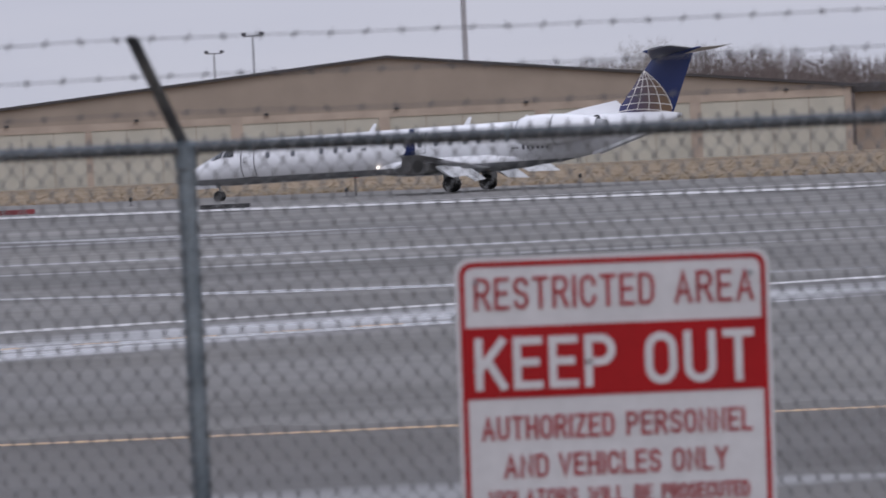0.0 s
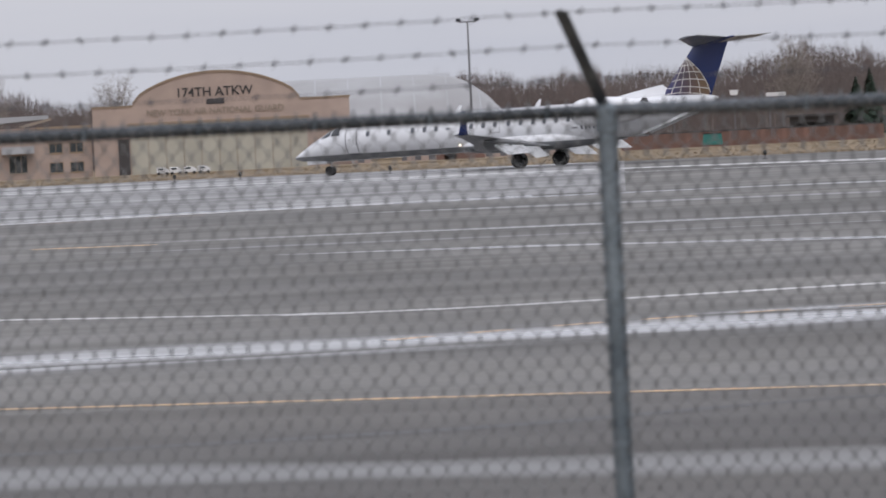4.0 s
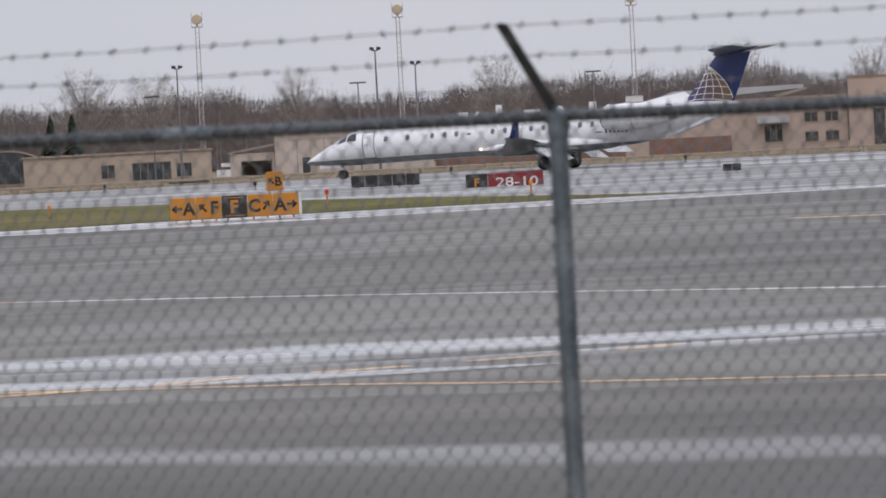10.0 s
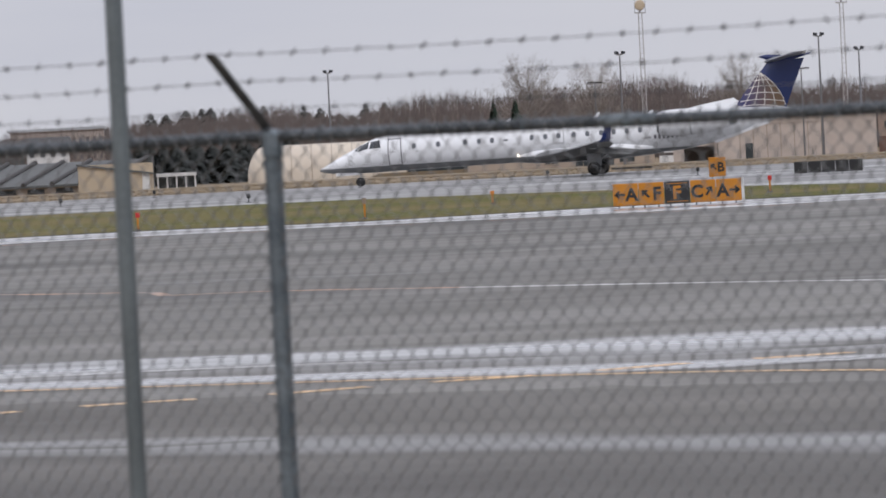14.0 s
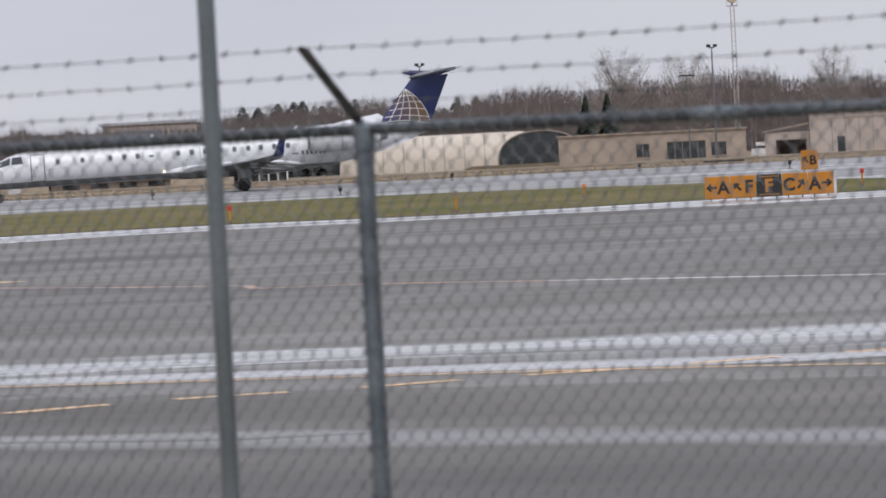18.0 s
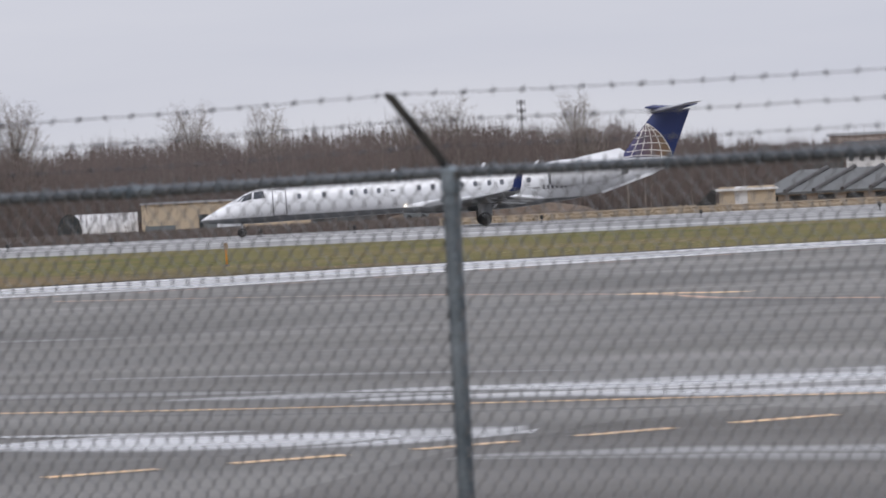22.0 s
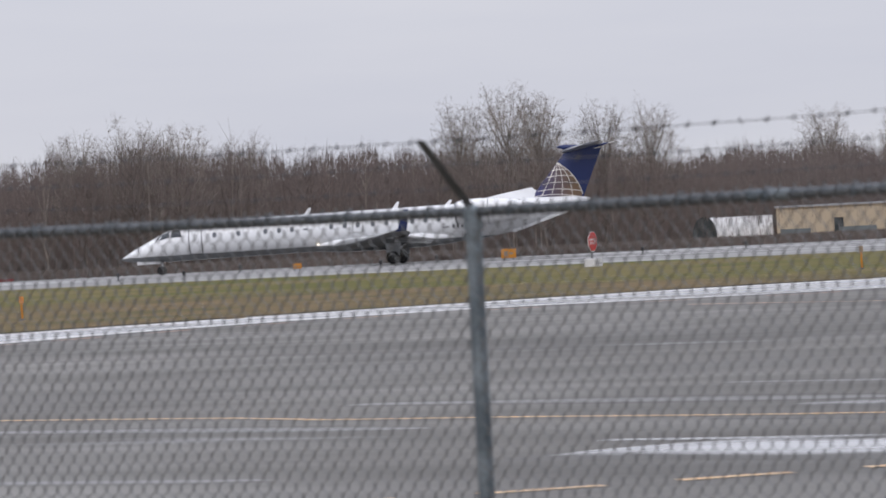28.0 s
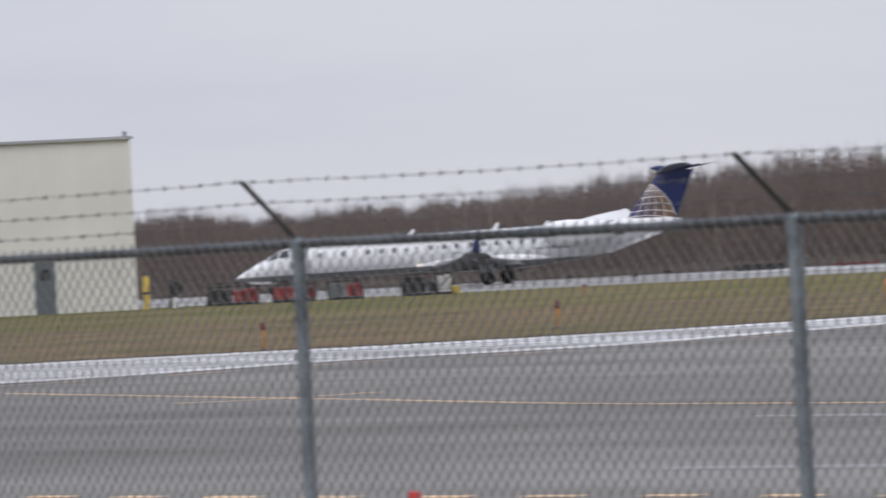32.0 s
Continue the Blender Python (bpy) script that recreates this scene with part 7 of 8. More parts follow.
    for q in range(4):
        a = q * 1.5708 + rng.uniform(-0.5, 0.5, k)
        deep.append(np.stack([-d * np.sin(np.radians(back)) + np.cos(a) * size * np.cos(np.radians(back)), d * np.cos(np.radians(back)) + np.cos(a) * size * np.sin(np.radians(back)), z + np.sin(a) * size * 1.3], 1))
    quad = [np.concatenate(pair) for pair in zip(quad, deep)]
    n += k
    me = bpy.data.meshes.new("thicket")
    me.from_pydata(np.stack(quad, 1).reshape(-1, 3).tolist(), [], [(4 * i, 4 * i + 1, 4 * i + 2, 4 * i + 3) for i in range(n)])
    me.materials.append(M["thicket"])
    thing("thicket", label="matted grey-brown twigs in the depth of the woods", category="woods", kind="stuff", data=me)


build_woods()


def lone_tree(az, d, top, spread, seed, label, pale=True, limbs=70, twigs=24):
    h = (top - ground_z(d)) * 0.98
    t = thing("bare_tree", facing(az, d), label, "tree", "lone bare trees")
    s = bare_tree(seed, h * 0.95, spread * 0.95, limbs, twigs, 0.2, 0.085)
    trunk = 5 * 6
    tr, cr = Shape(), Shape()
    tr.v, tr.f = s.v[:trunk], [f for f in s.f if max(f) < trunk]
    cr.v, cr.f = s.v[trunk:], [tuple(i - trunk for i in f) for f in s.f if min(f) >= trunk]
    ma = M["bark_pale" if pale else "bark"]
    part("trunk", tr, ma, t, "tapered bare trunk")
    part("crown", cr, ma, t, "airy crown of fine bare twigs")


for k, (az, d, top, spread) in enumerate(((42.0, 715, 18.9, 7), (42.5, 720, 17, 5), (41.6, 712, 17.6, 5), (41.0, 720, 16.2, 5), (40.5, 715, 15.6, 5), (46.0, 715, 16.5, 6.5), (45.5, 712, 15.8, 6), (44.8, 730, 14.5, 5), (46.5, 720, 15.5, 5),
                                          (35.85, 740, 13.6, 5), (36.3, 735, 13, 5), (34.5, 745, 13.5, 4), (38.6, 740, 14.6, 5), (37.8, 735, 13.6, 4), (26.3, 940, 15.6, 7.5), (25.6, 945, 14.2, 6.5), (21.9, 950, 14.4, 6.5), (19.3, 945, 15, 6.5), (-2.2, 930, 16.5, 8), (10.7, 930, 14.2, 5),
                                          (24.0, 945, 13.8, 6), (17.9, 950, 13.2, 5), (51.1, 720, 9.6, 4), (49.5, 715, 10.8, 5))):
    lone_tree(az, d, top, spread, 100 + k, "tall pale leafless tree standing above the woods")
lone_tree(46.94, 690, 12.2, 1.6, 300, "pale dead snag at the edge of the woods", limbs=7, twigs=2)


def spruce(az, d, top, r, seed, round_=0.85, needles="needle", label="dark green conical spruce"):
    h = top - ground_z(d)
    rnd = random.Random(seed)
    t = thing("spruce_tree", facing(az, d), label, "tree", "spruces")
    part("trunk", Shape().tube([(0, 0, -0.4), (0, 0, h * 0.97)], [0.25, 0.03], 6), M["bark"], t)
    s = Shape()
    for k in range(500):
        f = rnd.random() ** 0.8
        z = h * (0.06 + 0.92 * f)
        rr = r * (1 - f) ** round_ * rnd.uniform(0.35, 1.1) + 0.1
        a = rnd.uniform(0, 6.283)
        p = Vector((math.cos(a) * rr * 0.4, math.sin(a) * rr * 0.4, z))
        q = Vector((math.cos(a) * rr, math.sin(a) * rr, z - rr * 0.28))
        w = Vector((-math.sin(a), math.cos(a), 0.3)) * (0.25 + rr * 0.2)
        s.add([p - w, p + w, q], [(0, 1, 2)])
    part("crown", s, M[needles], t, "drooping dark needles")


for k, (az, d, top, r) in enumerate(((26.64, 860, 8.2, 3.6), (26.41, 862, 8.4, 3.6), (10.0, 780, 6.6, 3.2), (9.85, 840, 8.2, 3.4))):
    spruce(az, d, top, r, 40 + k)
# a dark hedge of conifers behind the sheds, and far ones over the woods, both haze-tinted by colour
rnd = random.Random(77)
for k in range(15):
    spruce(28.75 + 0.13 * k + rnd.uniform(-0.04, 0.04), rnd.uniform(930, 948), rnd.uniform(3.4, 4.4), rnd.uniform(3.2, 4.4), 60 + k, 0.5, "hedge", "dark haze-greyed conifer in a hedge")
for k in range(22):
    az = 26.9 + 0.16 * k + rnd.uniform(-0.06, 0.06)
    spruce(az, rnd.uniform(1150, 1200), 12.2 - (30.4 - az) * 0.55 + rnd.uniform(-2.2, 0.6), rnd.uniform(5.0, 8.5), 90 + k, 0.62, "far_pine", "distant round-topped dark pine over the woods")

# ---- airfield signs, lights and markers ----
def guidance_sign():
    """Row of yellow and black taxi guidance panels on short legs."""
    m = facing(24.73, 181.5, 0.07)
    sign = thing("taxi_guidance_sign", m, "row of yellow taxiway signs with black letters and arrows", "airfield sign")
    w, z0, z1 = 4.36, 0.05, 0.8
    n = 5
    legends = [("left", "A"), ("upleft", "F"), ("", "F"), ("C", "upright"), ("A", "right")]

    def arrow(way):
        s = Shape()
        d = {"left": (-1, 0), "right": (1, 0), "upleft": (-0.7, 0.7), "upright": (0.55, 0.83)}[way]
        q = (-d[1], d[0])
        L, t, hd = 0.18, 0.04, 0.14
        def P(u, v):
            return (d[0] * u + q[0] * v, -0.0035, d[1] * u + q[1] * v)
        s.add([P(-L, -t), P(L * 0.9, -t), P(L * 0.9, t), P(-L, t)], [(0, 1, 2, 3)])
        for k in (1, -1):
            s.add([P(L, 0), P(L - hd, hd * k), P(L - hd - 0.05, (hd - 0.045) * k), P(L - 0.12, 0)], [(0, 1, 2, 3)])
        return s
    for k in range(n):
        a, b = -w / 2 + w * k / n, -w / 2 + w * (k + 1) / n
        dark = k == 2
        p = part("sign_panel", Shape().box(a + 0.012, 0, z0, b - 0.012, 0.2, z1), M["black" if dark else "sign_yellow"], sign, "black panel" if dark else "yellow panel", bevel=0.01)
        cx, cz = (a + b) / 2, (z0 + z1) / 2
        ink = M["sign_yellow" if dark else "black"]
        for j, t in enumerate(legends[k]):
            x = cx + (0 if dark else (-0.2 if j == 0 else 0.2))
            if t in ("left", "right", "upleft", "upright"):
                part("arrow", arrow(t), M["black"], p, m=pose(x, -0.003, cz))
            elif t:
                part("letter", letters(t, 0.45, ink, 0.003, bold=0.035), None, p, "letter " + t.lower(), m=pose(x, -0.006, cz))
        if dark:
            for zb in (z0 + 0.06, z1 - 0.085):
                part("panel_border", Shape().box(a + 0.09, -0.002, zb, b - 0.09, -0.0005, zb + 0.025), M["sign_yellow"], p)
        for x in (a + 0.2, b - 0.2):
            part("leg", Shape().tube([(x, 0.1, -0.05), (x, 0.1, z0 + 0.01)], 0.03, 6), M["mast"], sign)
    part("end_cap", Shape().box(w / 2 - 0.005, -0.01, z0 - 0.02, w / 2 + 0.09, 0.21, z1 + 0.02), M["white_trim"], sign, "pale end cap")
    # smaller sign behind it
    b = thing("taxi_sign_small", facing(24.29, 243, 0.05), "small yellow taxiway sign with letter and arrow", "airfield sign")
    p = part("sign_panel", Shape().box(-0.38, 0, 0.3, 0.38, 0.2, 1.17), M["sign_yellow"], b, bevel=0.01)
    part("arrow", arrow("upleft"), M["black"], p, m=pose(-0.17, -0.003, 0.75))
    part("letter", letters("B", 0.43, M["black"], 0.003, bold=0.035), None, p, "letter b", m=pose(0.17, -0.006, 0.73))
    for x in (-0.25, 0.25):
        part("leg", Shape().tube([(x, 0.1, -0.05), (x, 0.1, 0.31)], 0.03, 6), M["mast"], b)
    # holding position sign
    r = thing("holding_position_sign", facing(21.79, 242, -0.16), "red holding sign with white runway numbers and a black panel", "airfield sign")
    p = part("sign_panel", Shape().box(-0.95, 0, 0.08, 1.55, 0.2, 0.8), M["sign_red"], r, "red panel", bevel=0.01)
    part("lettering", letters("28-10", 0.42, M["white_trim"], 0.003, 1.9), None, p, "white runway numbers", m=pose(0.36, -0.006, 0.4))
    q = part("sign_panel", Shape().box(-1.95, 0, 0.08, -0.97, 0.2, 0.8), M["black"], r, "black panel", bevel=0.01)
    part("letter", letters("F", 0.4, M["sign_yellow"], 0.003, bold=0.03), None, q, "yellow letter f", m=pose(-1.45, -0.006, 0.42))
    for x in (-1.7, -1.1, -0.6, 0.3, 1.3):
        part("leg", Shape().tube([(x, 0.1, -0.05), (x, 0.1, 0.09)], 0.03, 6), M["mast"], r)


guidance_sign()


def low_panel(az, d, width, height, material, label, segments=4):
    ob = thing("sign_back", facing(az, d, 0.05), label, "airfield sign", "low sign backs")
    for k in range(segments):
        a, b = -width / 2 + width * k / segments, -width / 2 + width * (k + 1) / segments
        part("panel", Shape().box(a + 0.01, 0, 0.1, b - 0.01, 0.18, 0.1 + height), M[material], ob, bevel=0.01)
        part("leg", Shape().tube([((a + b) / 2, 0.09, -0.05), ((a + b) / 2, 0.09, 0.12)], 0.03, 6), M["mast"], ob)


for az, d, w, h, ma, label, seg in ((23.11, 258, 3.3, 0.56, "black", "row of black sign backs standing low on the runway edge", 5), (4.66, 228, 2.85, 0.22, "red_dull", "low dull red sign panels beside the runway", 4),
                                    (2.3, 214, 2.2, 0.2, "black", "low black sign back on the asphalt", 3), (5.6, 245, 0.9, 0.12, "black", "small low black panel beside the runway", 1), (8.13, 265, 0.9, 0.12, "black", "small low black panel beside the runway", 1), (19.41, 249, 0.86, 0.32, "black", "short black sign beside the runway", 2),
                                    (48.57, 317, 2.9, 0.36, "black", "row of black sign backs beside the runway", 5), (47.54, 321, 2.6, 0.16, "red_dull", "low dull red panel beside the runway", 3), (49.55, 325, 0.5, 0.2, "black", "small black box light beside the runway", 1), (25.2, 340, 2.6, 0.12, "black", "low black fixture beside the runway", 2)):
    low_panel(az, d, w, h, ma, label, seg)


def edge_lights():
    first = None
    for az, d in ((-1.5, 262), (1.0, 246), (3.3, 250), (5.9, 256), (7.4, 264), (9.1, 272), (11.0, 280), (12.6, 288), (15.0, 300), (16.6, 310), (17.3, 312), (19.9, 320), (22.4, 322), (24.5, 285), (26.1, 318), (28.1, 316), (29.3, 262), (30.3, 318), (31.3, 290), (33.2, 300), (34.9, 318), (36.9, 310), (37.9, 318), (39.5, 308), (40.6, 300),
                  (42.8, 318), (43.4, 300), (44.9, 318), (45.5, 292), (46.2, 300), (48.9, 318), (49.9, 300), (50.6, 318), (51.6, 305)):
        m = facing(az, d, 0.05)
        if first is None:
            first = thing("edge_light", m, "small dark runway edge light on a stub", "runway light", "runway edge lights")
            part("stem", Shape().tube([(0, 0, -0.05), (0, 0, 0.2)], 0.035, 8), M["mast"], first)
            part("lens", Shape().tube([(0, 0, 0.2), (0, 0, 0.24), (0, 0, 0.4), (0, 0, 0.44)], [0.05, 0.1, 0.1, 0.05], 10), M["black"], first, "dark lens", smooth=True)
            part("base", Shape().tube([(0, 0, -0.06), (0, 0, 0.02)], 0.16, 10), M["mast"], first)
        else:
            copy_thing(first, m)


edge_lights()


def marker_posts():
    for az, d, h, head in ((38.28, 198, 0.84, "roof_brown"), (50.75, 158, 0.8, "red_dull"), (47.24, 176, 0.76, "orange"), (28.07, 187, 0.72, "roof_brown"), (23.74, 204, 0.62, "red"), (30.49, 186, 0.62, "red"), (21.56, 205, 0.6, "orange"), (26.7, 210, 0.5, "orange"), (53.9, 147, 0.75, "red_dull"), (50.45, 240, 0.5, "red_dull")):
        m = thing("marker_post", facing(az, d, 0.06), "thin yellow-orange marker post with a reflector head", "marker", "marker posts")
        part("stake", Shape().box(-0.035, -0.02, -0.1, 0.035, 0.02, h * 0.72), M["sign_yellow"], m, bevel=0.004)
        part("reflector", Shape().box(-0.075, -0.035, h * 0.72, 0.075, 0.035, h), M[head], m, "dark reflector head" if head == "roof_brown" else "", bevel=0.01)
        part("foot", Shape().tube([(0, 0, -0.05), (0, 0, 0.04)], 0.1, 8), M["mast"], m)


marker_posts()


def stop_sign():
    s = thing("stop_sign", facing(41.13, 252, 0.06, 60), "red octagonal stop sign on a white crate base", "stop sign")
    oct_ = [(0.44 * math.cos(radians(22.5 + 45 * k)), 0.5 * math.sin(radians(22.5 + 45 * k))) for k in range(8)]
    part("plate", Shape().slab(oct_, 1, 0, 0.02), M["white_trim"], s, m=pose(0, 0, 1.16))
    part("red_face", Shape().slab([(x * 0.94, z * 0.94) for x, z in oct_], 1, -0.008, -0.001), M["red"], s, "red face", m=pose(0, 0, 1.16))
    part("lettering", letters("STOP", 0.28, M["white_trim"], 0.003, 0.6), None, s, "white stop lettering", m=pose(0, -0.013, 1.16))
    part("post", Shape().box(-0.04, 0.025, 0, 0.04, 0.09, 1.5), M["mast"], s)
    part("crate", Shape().box(-0.36, -0.3, -0.05, 0.36, 0.3, 0.36), M["white_trim"], s, "white concrete base", bevel=0.03)
    part("crate_slot", Shape().box(-0.26, -0.31, 0.1, 0.26, -0.301, 0.17), M["roof_grey"], s)
    # round red sign by the far hangar
    r = thing("road_sign", facing(0.9, 275), "round red no-entry road sign on a post", "road sign")
    h = 1.06
    part("plate", Shape().tube([(0, 0, h), (0, -0.03, h)], 0.41, 20), M["red"], r)
    part("white_bar", Shape().box(-0.28, -0.05, h - 0.07, 0.28, -0.031, h + 0.07), M["white_trim"], r)
    part("post", Shape().box(-0.05, 0.01, -0.3, 0.05, 0.1, h), M["mast"], r)
    for az, d, w, z in ((42.03, 308, 0.86, 0.66), (44.29, 308, 0.5, 0.42)):
        o = thing("yellow_board", facing(az, d, 0.05), "small yellow-orange airfield board", "airfield sign", "yellow boards")
        p = part("sign_panel", Shape().box(-w / 2, 0, 0.12, w / 2, 0.18, z), M["sign_yellow"], o, bevel=0.01)
        part("mark", Shape().box(-w * 0.3, -0.006, z * 0.4, -w * 0.05, -0.001, z * 0.8).box(w * 0.05, -0.006, z * 0.5, w * 0.32, -0.001, z * 0.7), M["roof_brown"], p, "dark unreadable mark")
        for x in (-w * 0.3, w * 0.3):
            part("leg", Shape().box(x - 0.03, 0.05, -0.05, x + 0.03, 0.1, 0.125), M["mast"], o)
    c = thing("red_cone", facing(52.38, 49.5, 0.03), "bright red plastic marker standing on the asphalt", "marker")
    part("body", Shape().loft([[(r * math.cos(2 * math.pi * k / 18), r * math.sin(2 * math.pi * k / 18), z) for k in range(18)] for z, r in ((0, 0.085), (0.3, 0.075), (0.4, 0.07), (0.43, 0.06), (0.445, 0.03))]), M["red"], c, smooth=True)
    part("base", Shape().box(-0.16, -0.16, 0, 0.16, 0.16, 0.03), M["black"], c)


stop_sign()


def ground_carts():
    """Red and black towable sets parked in a row on the turf edge."""
    for az, w, left, right, high in ((54.2, 2.75, "black", "red_worn", 0.95), (53.55, 2.3, "red_worn", "red_dull", 0.9), (53.0, 1.9, "steel_door", "red_worn", 0.95), (52.13, 2.7, "black", "black", 1.12)):
        red = "red" in left + right
        c = thing("equipment_cart", facing(az, 279, 0.06), "low red and black skid-mounted equipment cart" if red else "black tubular skid-mounted equipment cart", "cart", "parked carts")
        rim = M["black"]
        for y in (-0.6, 0.6):
            part("skid", Shape().box(-w / 2, y - 0.05, 0, w / 2, y + 0.05, 0.12), rim, c, bevel=0.01)
            part("top_bar", Shape().tube([(-w / 2, y, high - 0.04), (-w * 0.1, y, high + 0.03), (w / 2, y, high + 0.02)], 0.045, 6), rim, c)
            for x in (-w / 2 + 0.05, -w * 0.18, w * 0.2, w / 2 - 0.05):
                part("frame_post", Shape().tube([(x, y, 0.1), (x * 1.01, y, high)], 0.045, 6), rim, c)
            part("brace", Shape().tube([(w * 0.2, y, 0.2), (w / 2 - 0.05, y, high - 0.05)], 0.04, 6), rim, c)
        part("housing", Shape().slab([(-w / 2 + 0.08, 0.14), (-0.03, 0.14), (-0.03, high * 0.84), (-w / 2 + 0.2, high * 0.9), (-w / 2 + 0.08, high * 0.7)], 1, -0.54, 0.54), M[left], c, "painted sheet housing", bevel=0.03)
        if red:
            part("housing", Shape().slab([(0.03, 0.14), (w / 2 - 0.08, 0.14), (w / 2 - 0.08, high * 0.92), (w * 0.3, high * 0.86), (0.03, high * 0.72)], 1, -0.54, 0.54), M[right], c, "painted sheet housing", bevel=0.03)
        else:
            part("machine_block", Shape().slab([(0.03, 0.14), (w * 0.2, 0.14), (w * 0.2, 0.6), (0.03, 0.75)], 1, -0.5, 0.5), rim, c, bevel=0.03)
            part("end_panel", Shape().box(w * 0.22, 0.35, 0.2, w / 2 - 0.08, 0.4, high - 0.1), M["white_trim"], c, "white sheet behind the frame")
        for x, r in ((-w * 0.22, 0.2), (w * 0.12, 0.26)):
            part("hose_roll", Shape().tube([(x - r, -0.2, high + 0.05), (x - r, -0.2, high + 0.18), (x + r, -0.2, high + 0.2), (x + r, -0.2, high + 0.06)], 0.06, 6), rim, c, "black coiled hose")
        part("filler_cap", Shape().tube([(w * 0.3, -0.1, high * 0.85), (w * 0.3, -0.1, high + 0.16)], [0.12, 0.09], 10), rim, c)
    b = thing("yellow_case", facing(51.83, 279, 0.06), "small yellow equipment case", "case")
    part("case_body", Shape().box(-0.25, -0.3, 0, 0.25, 0.3, 0.4), M["bollard"], b, bevel=0.03)
    part("handle", Shape().tube([(-0.1, -0.32, 0.4), (-0.1, -0.32, 0.46), (0.1, -0.32, 0.46), (0.1, -0.32, 0.4)], 0.015, 5), M["black"], b)
    for az, h in ((55.12, 1.75),):
        y = thing("yellow_bollard", facing(az, 278.5, 0.05), "thick yellow steel bollard beside the cream building", "bollard", "yellow bollards")
        part("tube", Shape().tube([(0, 0, -0.1), (0, 0, h - 0.1), (0, 0, h)], [0.17, 0.17, 0.1], 14), M["bollard"], y, smooth=True)
        part("band", Shape().tube([(0, 0, h * 0.45), (0, 0, h * 0.52)], 0.185, 14), M["black"], y)
    h = thing("hose_stand", facing(54.86, 279, 0.05), "dark hose stand with white canister", "hose stand")
    part("stand", Shape().box(-0.1, -0.1, -0.1, 0.1, 0.1, 1.5), M["black"], h)
    part("reel", Shape().tube([(0.25, -0.2, 1.0), (0.25, 0.1, 1.0)], 0.35, 14), M["black"], h)
    part("canister", Shape().tube([(0.2, -0.15, 0.0), (0.2, -0.15, 0.55)], 0.16, 12), M["white_trim"], h)
    # small white utility carts on the grass before the arched hangar
    for az in (17.42, 17.28, 17.13, 16.98):
        v = thing("utility_cart", facing(az, 430), "small white utility cart parked on the grass", "cart", "white carts")
        part("body", Shape().slab([(-0.5, 0.16), (0.5, 0.16), (0.5, 0.4), (0.15, 0.62), (-0.5, 0.62)], 1, -0.35, 0.35), M["white_trim"], v, bevel=0.04)
        part("side_window", Shape().box(-0.38, -0.362, 0.42, 0.05, -0.352, 0.56), M["pane"], v)
        for x in (-0.32, 0.32):
            part("wheel", Shape().tube([(x, -0.37, 0.13), (x, -0.27, 0.13)], 0.13, 12), M["rubber"], v)


ground_carts()


def turf_tufts():
    """Short uneven blades over the turf island."""
    rng = np.random.default_rng(9)
    border = [(19.6, 190), (21, 191), (25, 188), (28, 183), (31, 187), (36, 180), (40, 174), (44, 164), (50, 149), (56, 148), (66, 151)]
    back = [(19.6, 190), (21, 199), (24, 227), (28, 249), (31, 253), (36, 255), (40, 263), (44, 274), (50, 282), (56, 285), (66, 289)]
    for n, low, high, reach, name, label, material in ((20000, 20.5, 60, 1.0, "grass_tufts", "short dull grass blades on the turf island", "green_grass"), (16000, 33, 60, 0.46, "straw_tufts", "bleached dead tufts and leaves on the turf island", "straw")):
        az = rng.uniform(low, high, n)
        near = np.array([curve_at(border, a) for a in az])
        far = np.array([curve_at(back, a) for a in az])
        d = near + 0.6 + (far - near - 1.2) * rng.random(n) * reach
        # tufts crowd together in clumps
        clump = np.array([noise.noise((a * 4.0, q * 0.35, 2.0)) for a, q in zip(az, d)])
        keep = clump > (0.05 if reach < 1 else -9)
        az, d = az[keep], d[keep]
        n = len(az)
        x, y = -d * np.sin(np.radians(az)), d * np.cos(np.radians(az))
        tx, ty = np.cos(np.radians(az)), np.sin(np.radians(az))
        w = rng.uniform(0.01, 0.03, n) * (1 if reach == 1 else 2.2)
        h = rng.uniform(0.004, 0.02, n)
        a = np.stack([x - tx * w, y - ty * w, np.full(n, 0.044)], 1)
        b = np.stack([x + tx * w, y + ty * w, np.full(n, 0.044)], 1)
        c = np.stack([x + rng.uniform(-0.08, 0.08, n), y + rng.uniform(-0.08, 0.08, n), 0.046 + h], 1)
        me = bpy.data.meshes.new(name)
        me.from_pydata(np.stack([a, b, c], 1).reshape(-1, 3).tolist(), [], [(3 * i, 3 * i + 1, 3 * i + 2) for i in range(n)])
        me.materials.append(M[material])
        thing(name, label=label, category="grass", kind="stuff", data=me)
    # dead tall grass along the far runway edge
    for lo, hi, n, name, label, material in ((-9, 36, 36000, "tall_dead_grass", "tall dead tan grass beyond the runway", "dry_grass"), (36, 60, 80000, "low_scrub", "low grey-brown scrub along the far runway edge", "bark")):
        strip_of_stalks(rng, lo, hi, n, name, label, material)


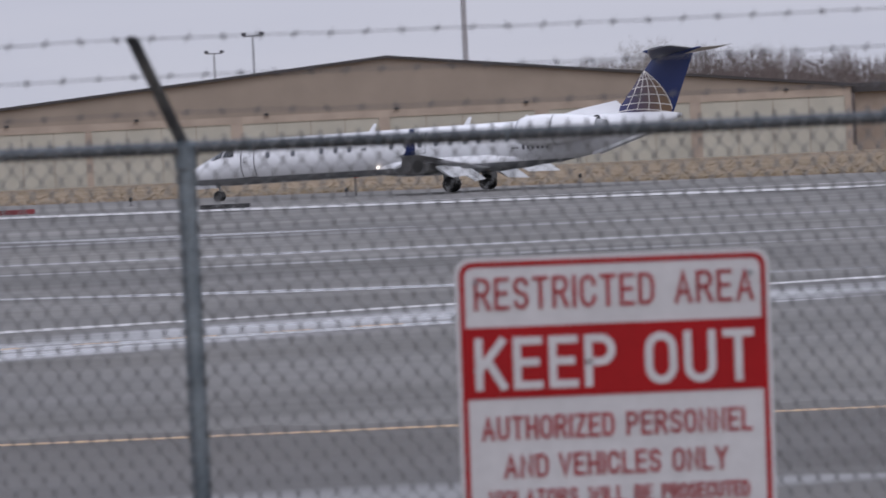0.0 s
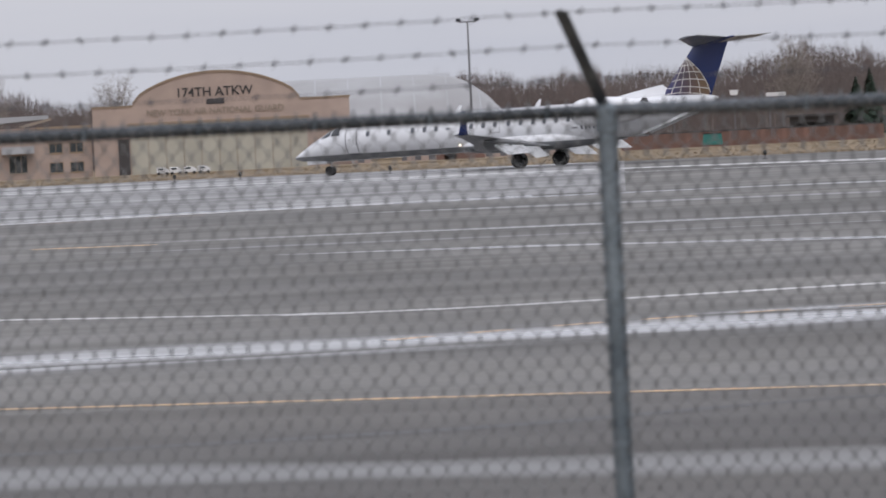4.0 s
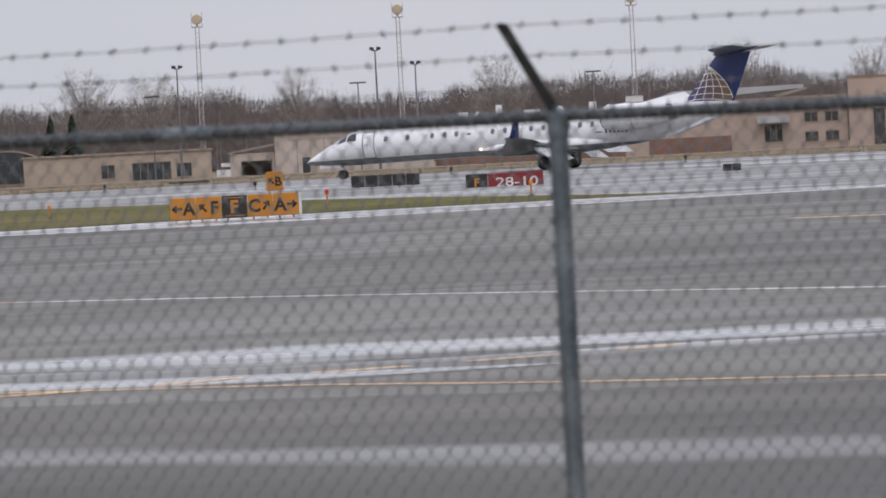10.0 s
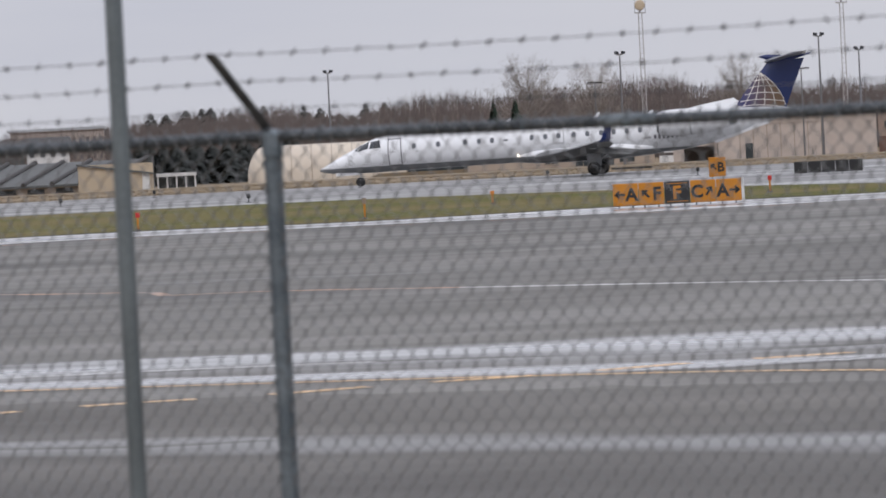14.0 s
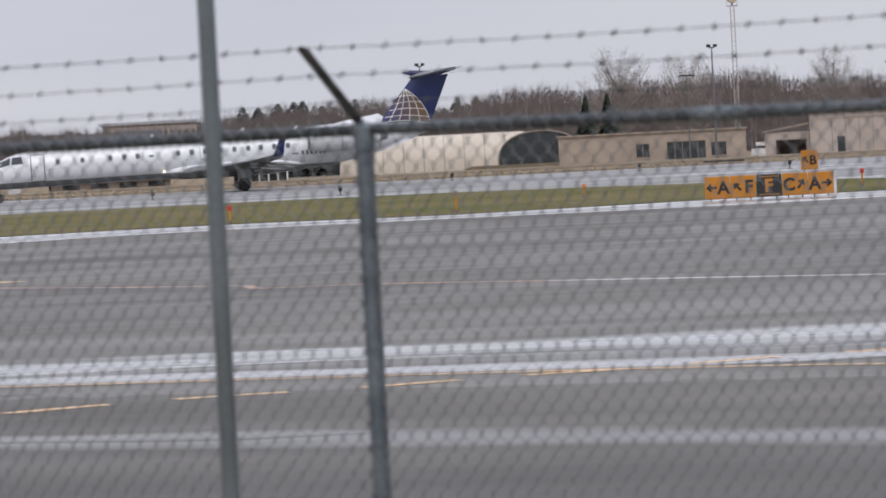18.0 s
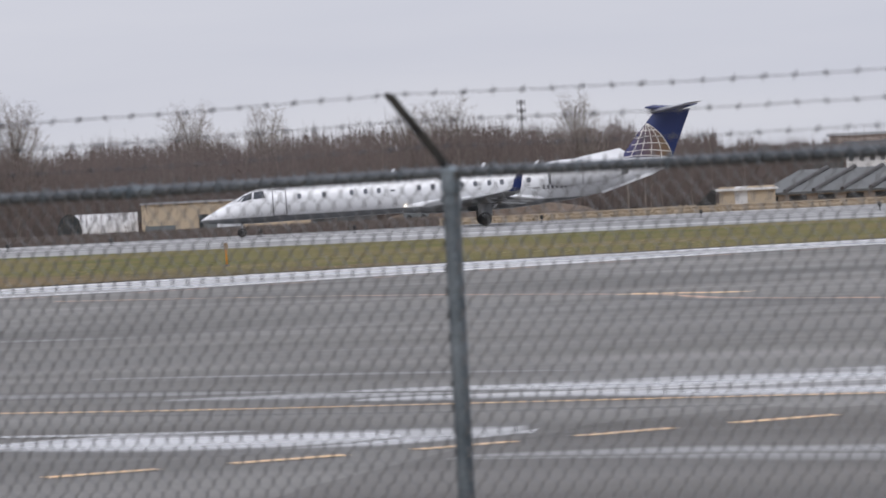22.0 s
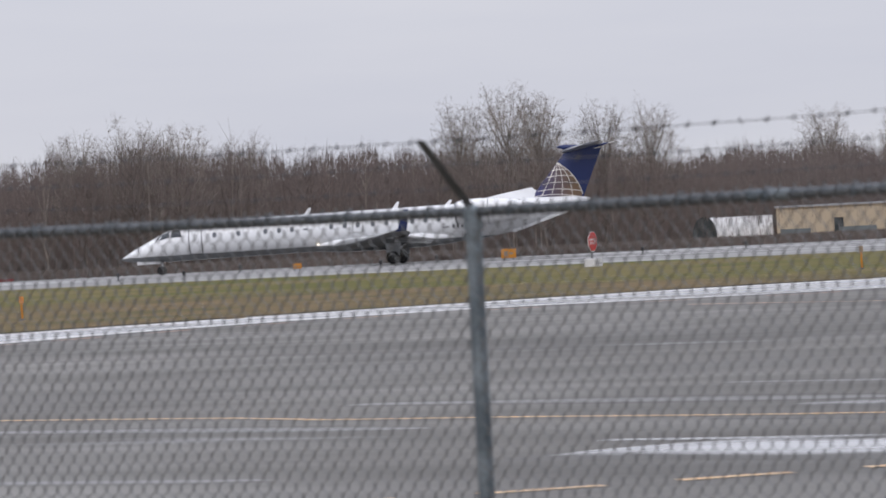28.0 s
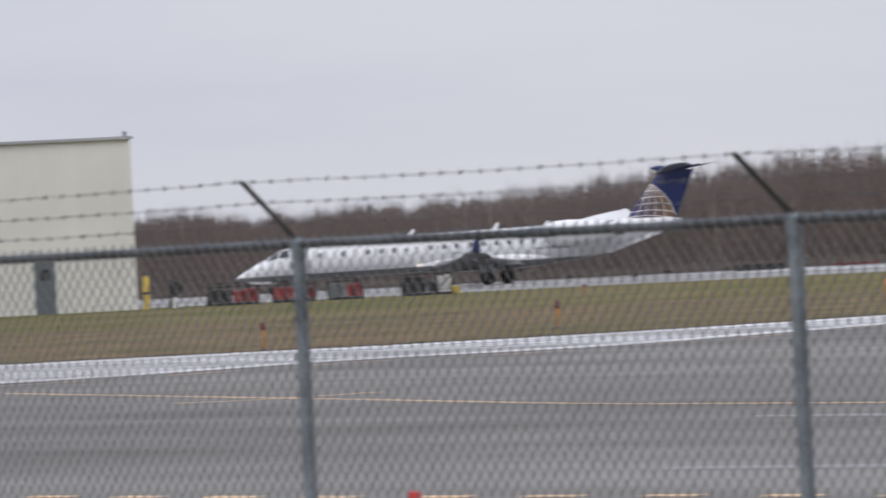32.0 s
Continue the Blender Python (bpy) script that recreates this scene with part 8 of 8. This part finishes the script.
def strip_of_stalks(rng, lo, hi, n, name, label, material):
    """Thin dead stalks on the land past the runway."""
    az = rng.uniform(lo, hi, n)
    d = np.array([curve_at([(-14, 217), (-8, 234), (-4, 248), (0, 265), (5, 283), (10, 302), (13.4, 314), (17, 329), (20.3, 340), (25, 337), (31, 335), (36, 333), (41, 333), (46, 336), (51.4, 343), (58, 352), (66, 364)], q) for q in az]) + 190 * rng.random(n) ** 2
    foot = np.array([tuple(lie(q, r, -max(0.0, r - 370) * 0.0062)) for q, r in zip(az, d)])
    x, y, z = foot.T
    tx, ty = np.cos(np.radians(az)), np.sin(np.radians(az))
    w, h = rng.uniform(0.02, 0.05, n), rng.uniform(0.04, 0.12, n) if material == "dry_grass" else rng.uniform(0.15, 0.5, n)
    a = np.stack([x - tx * w, y - ty * w, z - 0.02], 1)
    b = np.stack([x + tx * w, y + ty * w, z - 0.02], 1)
    c = np.stack([x + rng.uniform(-0.2, 0.2, n), y + rng.uniform(-0.2, 0.2, n), z + h], 1)
    me = bpy.data.meshes.new(name)
    me.from_pydata(np.stack([a, b, c], 1).reshape(-1, 3).tolist(), [], [(3 * i, 3 * i + 1, 3 * i + 2) for i in range(n)])
    me.materials.append(M[material])
    thing(name, label=label, category="grass" if material == "dry_grass" else "scrub", kind="stuff", data=me)


turf_tufts()


# ---- movement ----
# seconds, place of the main gear on the pavement, its height, heading in degrees
TAXI = [
    (0, 1.53, 270.50, -0.239, 153.2),
    (0.5, -9.27, 273.61, -0.209, 154.0),
    (1, -19.46, 276.34, -0.148, 154.8),
    (1.5, -29.14, 278.80, -0.080, 155.5),
    (2, -38.13, 281.13, -0.022, 156.3),
    (2.5, -46.62, 283.50, 0.021, 157.1),
    (3, -54.62, 285.90, 0.042, 157.8),
    (3.5, -62.16, 288.12, 0.045, 158.6),
    (4, -69.05, 289.99, 0.045, 159.3),
    (4.5, -75.45, 291.47, 0.045, 160.0),
    (6.5, -94.67, 295.74, 0.045, 162.9),
    (7, -98.13, 296.48, 0.045, 164.0),
    (7.5, -101.15, 297.03, 0.045, 165.5),
    (8, -104.35, 297.35, 0.045, 167.2),
    (8.5, -107.38, 297.25, 0.045, 169.2),
    (9, -110.03, 297.40, 0.045, 171.5),
    (9.5, -112.87, 297.52, 0.045, 174.0),
    (10, -115.67, 297.61, 0.045, 176.6),
    (10.5, -118.74, 297.44, 0.045, 179.3),
    (11, -121.73, 297.02, 0.045, 182.1),
    (11.5, -124.50, 296.33, 0.045, 184.9),
    (12, -127.37, 295.30, 0.045, 187.7),
    (12.5, -130.15, 294.09, 0.045, 190.5),
    (13, -132.95, 292.76, 0.045, 193.3),
    (13.5, -135.79, 291.41, 0.045, 196.0),
    (15.5, -147.15, 285.22, 0.045, 206.0),
    (16, -150.04, 283.45, 0.045, 207.9),
    (16.5, -153.14, 281.52, 0.045, 209.6),
    (17, -155.87, 279.78, 0.045, 211.1),
    (17.5, -158.99, 277.83, 0.045, 212.4),
    (18, -161.62, 276.19, 0.045, 213.5),
    (19, -167.46, 272.57, 0.045, 215.1),
    (19.5, -170.79, 270.48, 0.045, 215.7),
    (20, -173.99, 268.43, 0.045, 216.2),
    (20.5, -176.71, 266.68, 0.045, 216.6),
    (21, -179.86, 264.63, 0.045, 216.9),
    (21.5, -182.95, 262.60, 0.045, 217.1),
    (22, -185.98, 260.61, 0.045, 217.2),
    (22.5, -188.89, 258.69, 0.045, 217.3),
    (23, -191.85, 256.74, 0.045, 217.3),
    (23.5, -194.87, 254.75, 0.045, 217.3),
    (24, -197.90, 252.76, 0.045, 217.1),
    (24.5, -200.83, 250.83, 0.045, 216.9),
    (25, -203.84, 248.82, 0.045, 216.7),
    (25.5, -206.94, 246.67, 0.045, 216.5),
    (26, -209.88, 244.60, 0.045, 216.3),
    (26.5, -212.84, 242.43, 0.045, 216.1),
    (28.5, -224.31, 233.48, 0.045, 215.4),
    (29, -227.12, 231.19, 0.045, 215.3),
    (29.5, -229.89, 228.92, 0.045, 215.1),
    (30, -232.74, 226.55, 0.045, 215.0),
    (30.5, -235.53, 224.24, 0.045, 214.9),
    (31, -238.34, 221.88, 0.045, 214.8),
    (31.1, -238.76, 221.55, 0.045, 214.8),
    (31.2, -251.21, 207.47, 0.045, 214.8),
    (31.3, -251.59, 207.14, 0.045, 214.8),
    (31.5, -252.07, 206.83, 0.045, 214.8),
    (32, -255.06, 203.83, 0.045, 214.7),
]


def motions():
    walk(jet, [(t, pose(x, y, z, 0, 0, h)) for t, x, y, z, h in TAXI])
    # the flaps run up into the wing while the jet turns off the runway
    for flap, x, z in FLAPS:
        rows = ((0, 0.0), (10.5, 0.0), (11.25, 0.25), (12, 0.5), (12.75, 0.75), (13.5, 1.0), (32, 1.0))
        walk(flap, [(t, pose(x + 1.0 * f, 0, z + 0.1 * f, 0, -35 * (1 - f) - 3 * f, 0)) for t, f in rows])


motions()
